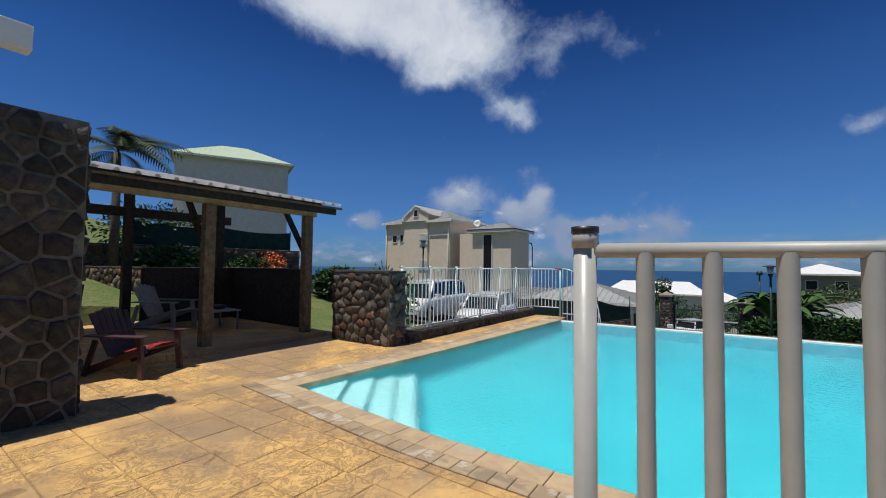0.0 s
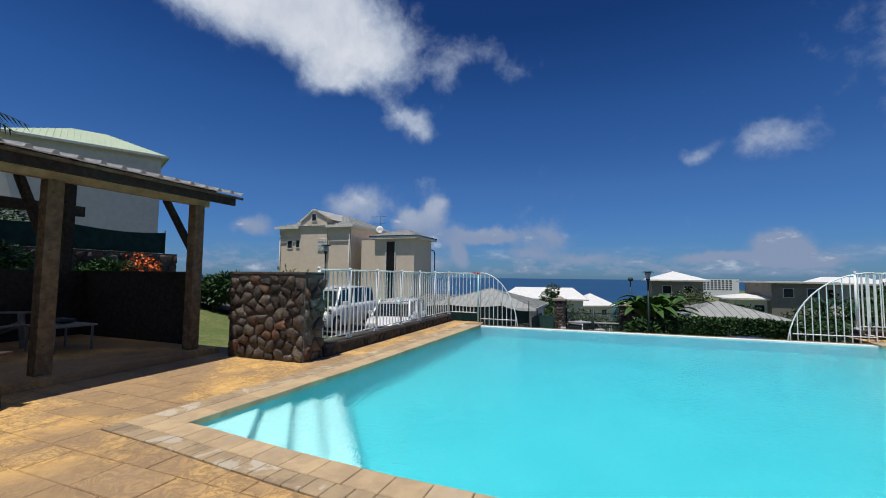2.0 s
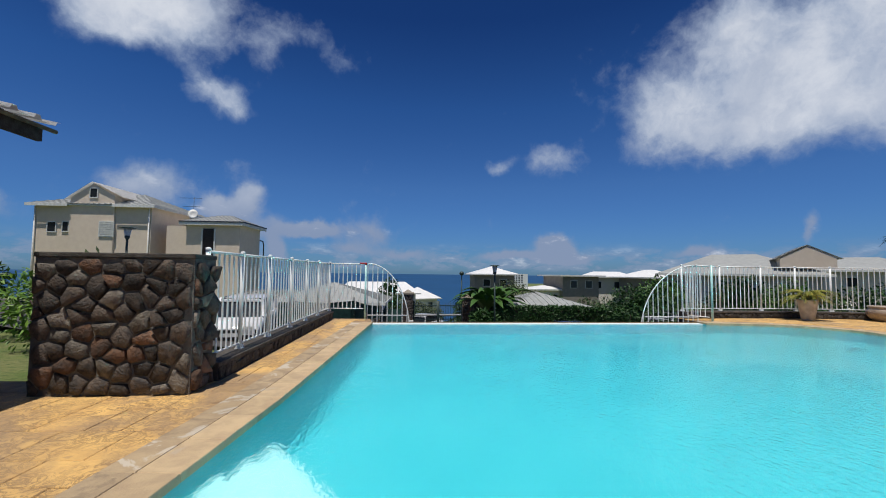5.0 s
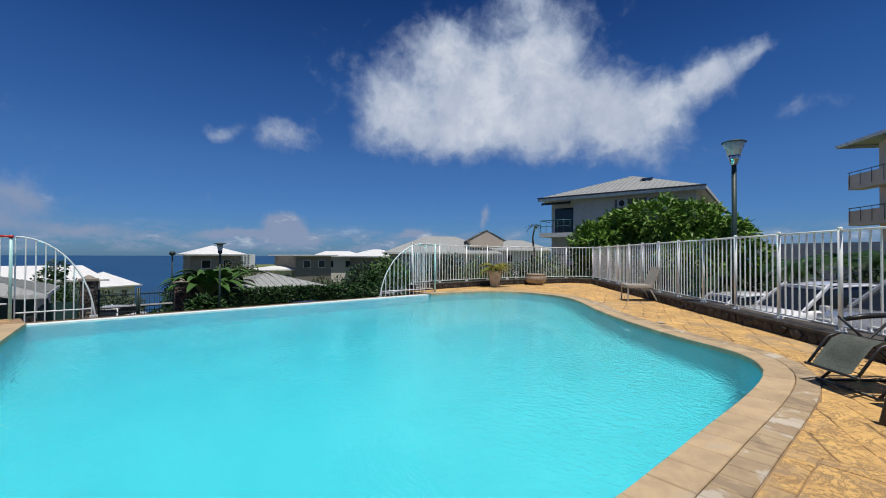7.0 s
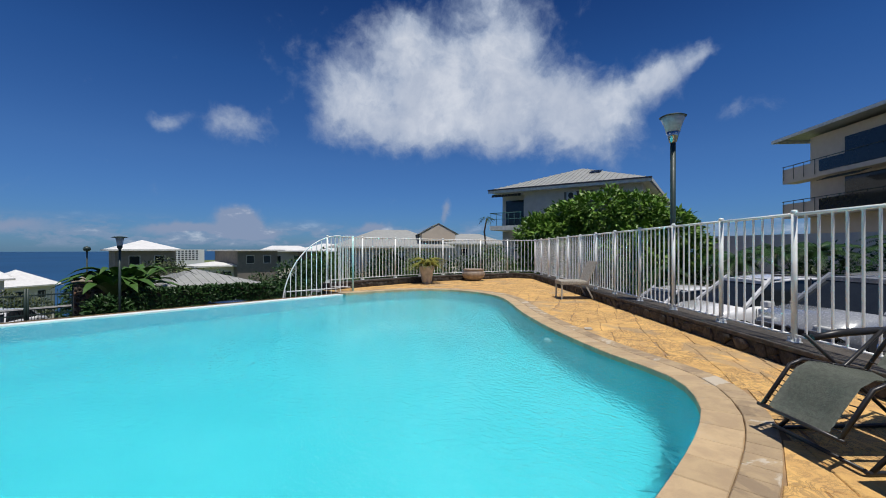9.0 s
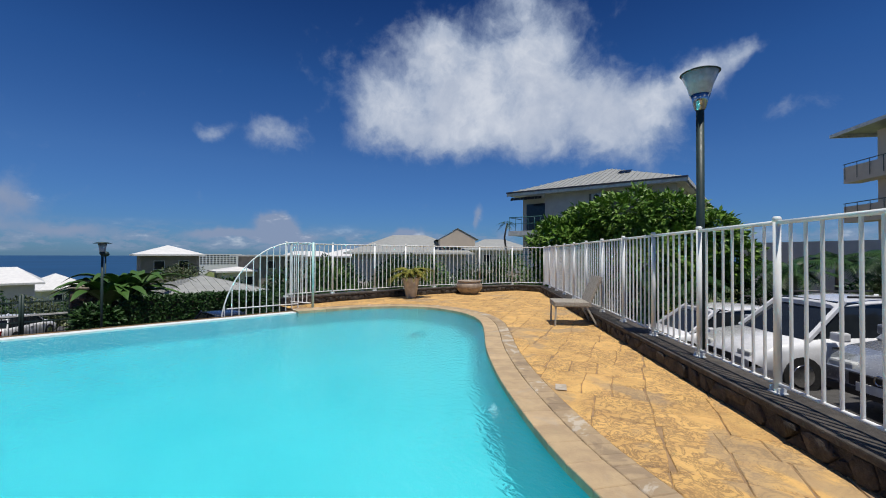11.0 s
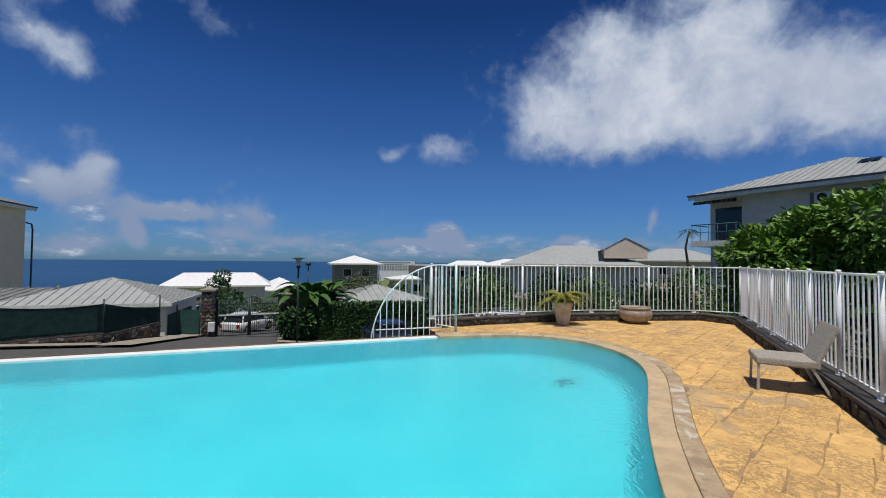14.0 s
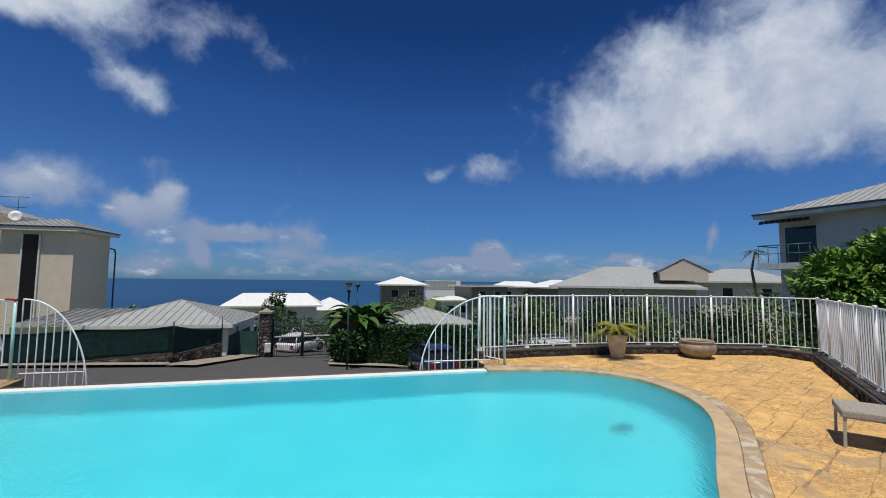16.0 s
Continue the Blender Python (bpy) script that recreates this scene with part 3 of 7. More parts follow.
def build_pool():
    bm = bm_new()
    n = len(POOL)
    rim = [bm.verts.new((x, y, -0.03)) for x, y in POOL]

    def depth(x, y):
        return -1.05 - 0.35 * max(0.0, min(1.0, (y - 1.0) / 7.0))
    low = []
    for x, y in POOL:
        k = 0.965
        low.append(bm.verts.new((4.5 + (x - 4.5) * k, 4.5 + (y - 4.5) * k, depth(x, y))))
    for i in range(n):
        j = (i + 1) % n
        bm.faces.new((rim[i], rim[j], low[j], low[i]))
    from mathutils.geometry import tessellate_polygon
    for tri in tessellate_polygon([[v.co.copy() for v in low]]):
        bm.faces.new([low[i] for i in tri])
    bmesh.ops.recalc_face_normals(bm, faces=bm.faces)
    for f in bm.faces:
        f.material_index = 1 if abs(f.normal.z) < 0.7 else 0
    pool = part("swimming_pool", bm, [M_WATERLINE, M_POOLWALL], None, "curved infinity pool with a pale blue liner, full of turquoise water", category="pool")
    # the weir
    bm = bm_new()
    prism(bm, [(0.18, 8.35), (8.66, 8.64), (8.66, 8.864), (0.18, 8.574)], -2.6, -0.028)
    part("weir_edge", bm, M_WEIR, pool, "white overflow edge")
    # corner steps, one above the other
    for i, (a, b) in enumerate([(.55, .85), (.98, 1.35), (1.36, 1.8), (1.75, 2.25)]):
        bm = bm_new()
        prism(bm, [(-0.13, 0.06), (a, 0.02), (-0.10, b)], -1.3, -0.16 - 0.17 * i)
        bmesh.ops.bevel(bm, geom=[e for e in bm.edges if abs(e.verts[0].co.z - e.verts[1].co.z) < .001 and e.verts[0].co.z > -1], offset=0.012, segments=2, affect="EDGES")
        part("pool_step", bm, M_STEP, pool, "white pool step")
    # inlet, drain and skimmer lid
    bm = bm_new()
    lathe(bm, [(0.0, .03), (.05, .03), (.055, .0), (.10, .012), (.115, 0)], 24)
    bm.transform(Matrix.Translation((8.05, 2.30, -.34)) @ Matrix.Rotation(radians(145), 4, "Z") @ Matrix.Rotation(radians(90), 4, "Y"))
    part("inlet", bm, M_WEIR, pool, "round white inlet")
    bm = bm_new()
    lathe(bm, [(0.0, .02), (.12, .02), (.13, 0)], 24, (10.1, 6.2))
    bmesh.ops.translate(bm, vec=(0, 0, -1.30), verts=bm.verts)
    part("drain", bm, M_GLASSDARK, pool, "round dark drain cover")
    # the surface
    bm = bm_new()
    f = bm.faces.new([bm.verts.new((x, y, WATER_Z)) for x, y in POOL])
    f.normal_update()
    if f.normal.z < 0:
        f.normal_flip()
    w = part("water", bm, M_WATER, pool, "still turquoise water")
    w.visible_shadow = False


def fence_run(name, a, b, z0, z1, label, group, pitch=0.135, post_a=True, post_b=False, m_post=None, m_bar=None, r_bar=0.012, foot=True):
    """One panel: posts, two rails and round bars, as one thing."""
    a, b = Vector((*a, 0)), Vector((*b, 0))
    d = b - a
    L = d.length
    m = Matrix.Translation((a.x, a.y, z0)) @ Matrix.Rotation(math.atan2(d.y, d.x), 4, "Z")
    f = thing(name, m, label, "fence", group)
    m_post = m_post or M_WHITE
    m_bar = m_bar or M_WHITE
    H = z1 - z0
    for on, x in ((post_a, 0), (post_b, L)):
        if on:
            bm = bm_new()
            tube(bm, [(x, 0, 0), (x, 0, H + 0.01)], 0.026, 14)
            tube(bm, [(x, 0, H - 0.01), (x, 0, H + 0.02), (x, 0, H + 0.032)], [.030, .030, .020], 14)
            part("post", bm, m_post, f)
            if foot:
                bm = bm_new()
                box(bm, x - .055, x + .055, -.04, .04, 0, .012, .003)
                box(bm, x - .05, x - .03, -.03, .03, .012, .05, .003)
                box(bm, x + .03, x + .05, -.03, .03, .012, .05, .003)
                part("post_foot", bm, m_post, f)
    for z, r in ((H - 0.015, 0.017), (0.07, 0.013)):
        bm = bm_new()
        tube(bm, [(0.02, 0, z), (L - 0.02, 0, z)], r, 10)
        part("rail", bm, m_bar, f)
    k = max(1, round(L / pitch))
    me = None
    for i in range(1, k):
        if me is None:
            bm = bm_new()
            tube(bm, [(0, 0, 0.07), (0, 0, H - 0.02)], r_bar, 8, cap=False)
            o = part("bar", bm, m_bar, f)
            me = o.data
        else:
            o = new("bar", me)
            o.parent = f
        o.location = (L * i / k, 0, 0)
    return f


def arc_fence(name, x_top, x_end, y, z_top, label):
    """The quarter-round guard that drops to the weir."""
    f = thing(name, pose(x_top, y, 0), label, "fence", "quarter-round guards")
    s = 1 if x_end > x_top else -1
    R = abs(x_end - x_top)
    zb = -0.35
    bm = bm_new()
    pts = [(s * R * math.sin(t), 0, zb + (z_top - zb) * math.cos(t)) for t in [math.pi / 2 * i / 16 for i in range(17)]]
    tube(bm, pts, 0.015, 10)
    part("curved_rail", bm, M_WHITE, f)
    n = int(R / 0.135)
    for i in range(0, n + 1):
        u = i / (n + 0.5)
        top = zb + (z_top - zb) * math.sqrt(max(0, 1 - u * u))
        bm = bm_new()
        tube(bm, [(s * R * u, 0, zb - .2), (s * R * u, 0, top)], 0.0115, 8, cap=False)
        part("bar", bm, M_WHITE, f)
    bm = bm_new()
    tube(bm, [(0, 0, 0.09), (s * R * .93, 0, 0.09)], 0.014, 8)
    part("rail", bm, M_WHITE, f)
    return f


stones_q = []

build_ground()
build_deck()
build_pool()

# roads and parking below the deck
sheet("road", [(-30, 9.3), (40, 9.3), (40, 22), (-30, 22)], 0.02, M_ASPHALT, "grey asphalt drive and car park")
sheet("road", [(-1.5, 22), (9.5, 22), (5.5, 30), (-0.9, 30)], 0.02, M_ASPHALT, "grey asphalt drive towards the gate")
sheet("road", [(-0.9, 30), (5.5, 30), (6, 60), (-2, 60)], 0.02, M_ASPHALT, "grey asphalt road beyond the gate")
sheet("road", [(3, -9), (40, -9), (40, 9.3), (18.2, 9.3)], 0.02, M_ASPHALT, "grey asphalt car park beside the pool deck")
sheet("pavement", [(-2.2, 20.4), (-0.9, 20.6), (0.4, 27.6), (-0.9, 27.6)], 0.14, M_KERB, "tan concrete pavement")
sheet("pavement", [(-9, 17.6), (-2.1, 20.4), (-2.3, 21.6), (-8, 18.7)], 0.14, M_KERB, "tan concrete pavement")
sheet("pavement", [(4.6, 23.0), (9, 23.0), (5.2, 28), (4.4, 28)], 0.14, M_KERB, "tan concrete pavement")

# rubble walls and low walls round the deck


def wall_along(name, a, b, thick, z0, z1, side, label, size=0.17, depth=0.03, seed=1, cap=True, faces="front"):
    """A rubble wall from a to b. The stones are on its left side (and right with faces 'both')."""
    L = math.dist(a, b)
    m = Matrix.Translation((a[0], a[1], 0)) @ Matrix.Rotation(math.atan2(b[1] - a[1], b[0] - a[0]), 4, "Z")
    ob = thing(name, m, label, "wall", kind="structure")
    bm = bm_new()
    box(bm, 0, L, -thick, 0, z0, z1 - 0.05)
    part("core", bm, M_MORTARD if name == "low_wall" else M_MORTAR, ob)
    if cap:
        bm = bm_new()
        box(bm, -0.01, L + 0.01, -thick - 0.012, 0.02, z1 - 0.05, z1, 0.012)
        part("cap", bm, M_WALLTOP, ob)
    zb = max(z0, 0.0) if z0 < 0 < z1 else z0
    stones_q.append((ob, (L, 0, zb), (-1, 0, 0), (0, 0, 1), L, z1 - 0.05 - zb, size, depth, seed))
    if faces == "both":
        stones_q.append((ob, (0, -thick, zb), (1, 0, 0), (0, 0, 1), L, z1 - 0.05 - zb, size, depth, seed + 50))
    if "end" in faces:
        stones_q.append((ob, (0, 0, zb), (0, -1, 0), (0, 0, 1), thick, z1 - 0.05 - zb, size, depth, seed + 90))
    return ob


# left low wall under the fence: its left side looks at +x when it runs towards -y
wall_along("low_wall", (-0.87, 9.05), (-0.87, 3.0), 0.28, -1.5, 0.2, 0, "low dark rubble wall with a cement cap beside the pool", 0.16, 0.012, 11)
# tall stone wall by the pavilion
sw = wall_along("stone_wall", (-0.90, 2.50), (-2.35, 2.44), 0.46, 0, 1.37, 0, "chest-high wall of brown volcanic rubble with a cement cap", 0.16, 0.045, 21)
stones_q.append((sw, (0, 0, 0), (0, -1, 0), (0, 0, 1), 0.46, 1.3, .16, .045, 33))
# right low wall
RW = [(17.0, 8.30), (1.0, -7.70)]
wall_along("low_wall", (0.55, -7.90), (16.5, 8.05), 0.42, -1.5, 0.2, 0, "low dark rubble wall with a cement cap along the deck", 0.21, 0.02, 41)
FW = [(8.80, 9.62), (10.1, 9.80), (11.4, 9.86), (13.5, 9.78), (15.1, 9.35), (16.45, 9.05), (16.62, 8.15)]
for i, (a, b) in enumerate(zip(FW[1:], FW)):
    wall_along("low_wall", a, b, 0.30, -1.8, 0.2, 0, "low dark rubble wall with a cement cap behind the flower pots", 0.16, 0.015, 61 + i)

# fences
LF = [(-1.0, 2.95), (-1.0, 3.85), (-1.0, 4.85), (-1.0, 5.95), (-1.0, 7.0), (-1.0, 8.0), (-0.97, 9.08)]
for i, (a, b) in enumerate(zip(LF, LF[1:])):
    fence_run("pool_fence", a, b, 0.2, 1.43, "white tubular steel pool fence panel on a low wall", "pool fence panels", post_b=(i == len(LF) - 2))
fence_run("pool_fence", (-0.97, 9.08), (-0.08, 9.08), 0.2, 1.43, "short white fence panel at the pool's far corner", "pool fence panels", pitch=.11, post_a=False)
bm = bm_new()
tube(bm, [(0, 0, 0), (0, 0, 1.43)], .024, 12)
gp = thing("fence_post", pose(-0.06, 9.08, 0), "pale mint fence end post with a red cap", "post")
part("shaft", bm, M_MINT, gp)
bm = bm_new()
tube(bm, [(0, 0, 1.40), (0, 0, 1.45)], .03, 12)
tube(bm, [(0.03, 0, 1.43), (-0.16, 0, 1.43)], .022, 10)
part("cap", bm, M_RED, gp)
arc_fence("curved_guard", -0.02, 1.08, 9.2, 1.43, "white quarter-round guard beside the infinity edge")
arc_fence("curved_guard", 8.9, 7.3, 9.2, 1.5, "white quarter-round guard beside the infinity edge")
RF0, RF1 = Vector((17.1, 8.38)), Vector((0.6, -8.12))
NRF = 21
for i in range(NRF):
    a, b = RF0.lerp(RF1, i / NRF), RF0.lerp(RF1, (i + 1) / NRF)
    fence_run("pool_fence", a, b, 0.2, 1.5, "white tubular steel pool fence panel on a low rubble wall", "pool fence panels")
FF = [(8.82, 9.75), (10.1, 9.95), (11.4, 10.0), (12.45, 9.98), (13.5, 9.92), (15.1, 9.5), (16.4, 9.2), (17.1, 8.38)]
for i, (a, b) in enumerate(zip(FF, FF[1:])):
    fence_run("pool_fence", a, b, 0.2, 1.5, "white tubular steel fence panel behind the flower pots", "pool fence panels")
fence_run("pool_fence", (8.82, 9.75), (9.16, 9.08), 0.03, 1.5, "white fence return at the end of the infinity edge", "pool fence panels", post_a=False, foot=False)
gp = thing("fence_post", pose(9.18, 9.02, 0), "pale mint fence end post on the deck", "post")
bm = bm_new()
tube(bm, [(0, 0, 0), (0, 0, 1.5)], .028, 12)
part("shaft", bm, M_MINT, gp)
# the gate fence close by
ng = fence_run("gate_fence", (3.92, -2.12), (5.15, -1.88), 0.06, 1.52, "pale grey tubular fence with a black-capped post near the pool's edge", "gate fence", pitch=0.125, post_b=True, m_post=M_RAILGREY, m_bar=M_RAILGREY, r_bar=.019, foot=True)
bm = bm_new()
tube(bm, [(0, 0, 1.485), (0, 0, 1.50)], .031, 16)
part("post_cap", bm, M_BLACK, ng, "black cap")


# ---- the pavilion ----
def pavilion():
    p = thing("pavilion", pose(-4.9, -0.8, 0.1), "open timber pavilion with a corrugated metal roof and dark shade inside", "pavilion")
    inv = Matrix.Translation((4.9, 0.8, -0.1))

    def P(name, bm, m, label=""):
        bm.transform(inv)
        return part(name, bm, m, p, label)
    xf, xb, S = -2.95, -6.5, 0.20
    ys = [-3.9, -1.75, 0.3, 2.25]
    for y in ys:
        bm = bm_new()
        box(bm, xf - .10, xf + .06, y - .085, y + .085, 0.1, 2.46, .006)
        P("post", bm, M_TIMBER, "sunlit squared post with bolts")
        bm = bm_new()
        for k in (0.35, 0.9, 1.5, 2.2, 2.35):
            tube(bm, [(xf + .058, y - .03, .1 + k), (xf + .068, y - .03, .1 + k)], .011, 8)
        P("bolts", bm, M_IRON)
        # rear posts and roof timbers carry the roof's shade in their colour
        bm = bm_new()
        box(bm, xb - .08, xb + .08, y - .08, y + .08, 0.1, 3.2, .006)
        P("post", bm, M_TIMBER_SHADE)
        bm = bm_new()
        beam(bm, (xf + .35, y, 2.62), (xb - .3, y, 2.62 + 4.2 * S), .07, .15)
        P("rafter", bm, M_TIMBER_SHADE)
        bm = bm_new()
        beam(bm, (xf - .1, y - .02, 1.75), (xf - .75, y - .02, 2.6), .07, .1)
        P("brace", bm, M_TIMBER_SHADE)
    bm = bm_new()
    beam(bm, (xf - .02, -4.6, 2.56), (xf - .02, 2.45, 2.56), .09, .20, .005)
    P("front_beam", bm, M_BEAM, "long pale timber beam")
    bm = bm_new()
    beam(bm, (xf + .40, -4.6, 2.56), (xf + .40, 2.62, 2.56), .05, .13)
    P("fascia", bm, M_TIMBER_SHADE)
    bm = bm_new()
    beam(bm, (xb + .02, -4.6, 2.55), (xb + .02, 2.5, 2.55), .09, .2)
    P("rear_beam", bm, M_TIMBER_SHADE)
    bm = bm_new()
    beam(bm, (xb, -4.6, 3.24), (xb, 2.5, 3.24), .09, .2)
    P("rear_beam", bm, M_TIMBER_SHADE)
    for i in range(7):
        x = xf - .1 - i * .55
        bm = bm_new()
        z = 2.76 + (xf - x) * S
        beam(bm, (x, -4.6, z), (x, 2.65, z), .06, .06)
        P("batten", bm, M_TIMBER_SHADE)
    # corrugated sheet: ribs run down towards the pool
    bm = bm_new()
    prof = []
    y = -4.7
    while y < 2.72:
        prof += [(y, 0), (y + .15, 0), (y + .175, .045), (y + .215, .045)]
        y += .24
    xr = (xf + .52, xb - .5)
    zr = (2.67, 2.67 + (xr[0] - xr[1]) * S)
    rows = []
    for x, z in zip(xr, zr):
        rows.append([bm.verts.new((x, a, z + b)) for a, b in prof])
    for i in range(len(prof) - 1):
        bm.faces.new((rows[0][i], rows[0][i + 1], rows[1][i + 1], rows[1][i]))
    bmesh.ops.solidify(bm, geom=bm.faces[:], thickness=.006)
    P("roof", bm, M_ZINC, "corrugated metal roof with a rusty tint")
    bm = bm_new()
    tube(bm, [(xf + .47, -4.7, 2.625), (xf + .47, 2.72, 2.625)], .022, 8)
    P("gutter", bm, M_TIMBER)
    # slab and kerb
    bm = bm_new()
    box(bm, xb - .7, xf + .22, -4.9, 2.6, -.1, .10, .01)
    P("slab", bm, M_DECK, "ochre stamped slab with a low kerb")
    # low walls at the back and side, their shade painted as dark timber
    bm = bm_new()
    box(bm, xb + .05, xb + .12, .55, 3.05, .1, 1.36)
    P("back_wall_shade", bm, M_TIMBER_SHADE, "low wall in shade, darkened in its colour")
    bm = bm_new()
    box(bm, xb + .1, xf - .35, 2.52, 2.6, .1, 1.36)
    P("side_wall_shade", bm, M_TIMBER_SHADE, "low wall in shade, darkened in its colour")


pavilion()
# walls behind the pavilion
wall_along("stone_wall", (-9.0, 6.0), (-9.0, 1.6), 0.35, -.2, 1.34, 0, "lit rubble garden wall behind the lawn", 0.2, 0.04, 131)
wall_along("stone_wall", (-9.0, 1.6), (-12.5, 0.9), 0.35, -.2, 1.34, 0, "lit rubble garden wall behind the lawn", 0.2, 0.04, 135)
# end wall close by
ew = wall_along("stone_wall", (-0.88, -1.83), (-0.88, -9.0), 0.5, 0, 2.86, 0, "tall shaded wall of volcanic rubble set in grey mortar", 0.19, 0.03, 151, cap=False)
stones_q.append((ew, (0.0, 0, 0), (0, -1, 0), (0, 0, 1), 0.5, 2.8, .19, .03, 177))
bm = bm_new()
box(bm, -1.46, -1.39, -9.0, -1.78, 0, 1.7, .004)
part("trim", bm, M_TRIM, None, "white door edge behind the stone wall", "structure")


# ---- buildings ----
def hip_roof(bm, w, d, h, over, z, ridge=None, thick=.12):
    """A hipped sheet roof over a w by d plan centred on the origin."""
    a, b = w / 2 + over, d / 2 + over
    r = max(0.0, (a - b)) if ridge is None else ridge
    e = [bm.verts.new(v) for v in ((-a, -b, z), (a, -b, z), (a, b, z), (-a, b, z))]
    t = [bm.verts.new((-r, 0, z + h)), bm.verts.new((r + 1e-3, 0, z + h))]
    if a >= b:
        bm.faces.new((e[0], e[1], t[1], t[0]))
        bm.faces.new((e[1], e[2], t[1]))
        bm.faces.new((e[2], e[3], t[0], t[1]))
        bm.faces.new((e[3], e[0], t[0]))
    bm.faces.new(e[::-1])
    return bm


def seams(bm, w, d, h, over, z, ridge, step=0.45):
    """Standing seams that run up each slope of a hip roof."""
    a, b = w / 2 + over, d / 2 + over
    k = int(2 * a / step)
    for i in range(1, k):
        x = -a + 2 * a * i / k
        hx = min(1.0, (a - abs(x)) / max(1e-3, (a - ridge)))
        for s in (-1, 1):
            beam(bm, (x, s * b, z + .02), (x, s * b * (1 - hx), z + h * hx + .02), .03, .05)
    k = int(2 * b / step)
    for i in range(1, k):
        y = -b + 2 * b * i / k
        hy = (b - abs(y)) / b
        for s in (-1, 1):
            beam(bm, (s * a, y, z + .02), (s * (a - (a - ridge) * hy), y, z + h * hy + .02), .03, .05)
    return bm


def window(parent, x, y, z, w, h, face=(0, -1), louvre=False, name="window"):
    """A window or louvre set on a wall face, with a frame and a pane."""
    m = Matrix.Translation((x, y, z)) @ Matrix.Rotation(math.atan2(face[1], face[0]) + math.pi / 2, 4, "Z")
    bm = bm_new()
    box(bm, -w / 2, w / 2, -.03, .05, 0, h)
    bm.transform(m)
    o = part(name, bm, M_GLASSDARK if not louvre else M_LOUVRE, parent)
    bm = bm_new()
    for x0, x1, z0, z1 in ((-w / 2 - .06, -w / 2, -.06, h + .06), (w / 2, w / 2 + .06, -.06, h + .06), (-w / 2, w / 2, h, h + .06), (-w / 2, w / 2, -.06, 0)):
        box(bm, x0, x1, -.06, .05, z0, z1)
    if louvre:
        k = max(3, int(h / .12))
        for i in range(k):
            box(bm, -w / 2, w / 2, -.05, -.03, h * i / k + .01, h * (i + .55) / k)
    bm.transform(m)
    part("frame", bm, M_TRIM, o)
    return o


def simple_house(m, w, d, h, rh, label, m_wall, m_roof, over=.6, ridge=None, step=0.0, wins=(), base=-3.0, group=""):
    b = thing("house", m, label, "house", group)
    bm = bm_new()
    box(bm, -w / 2, w / 2, -d / 2, d / 2, base, h)
    part("wall", bm, m_wall, b)
    bm = bm_new()
    rr = max(0.0, (w - d) / 2) if ridge is None else ridge
    hip_roof(bm, w, d, rh, over, h, rr)
    r = part("roof", bm, m_roof, b)
    if step:
        bm = bm_new()
        seams(bm, w, d, rh, over, h, rr, step)
        part("seams", bm, m_roof, r, kind="stuff")
    bm = bm_new()
    a, c = w / 2 + over, d / 2 + over
    for x0, x1, y0, y1 in ((-a, a, -c - .04, -c), (-a, a, c, c + .04), (-a - .04, -a, -c, c), (a, a + .04, -c, c)):
        box(bm, x0, x1, y0, y1, h - .16, h + .03)
    part("fascia", bm, M_TRIM, b)
    for win in wins:
        window(b, *win)
    return b


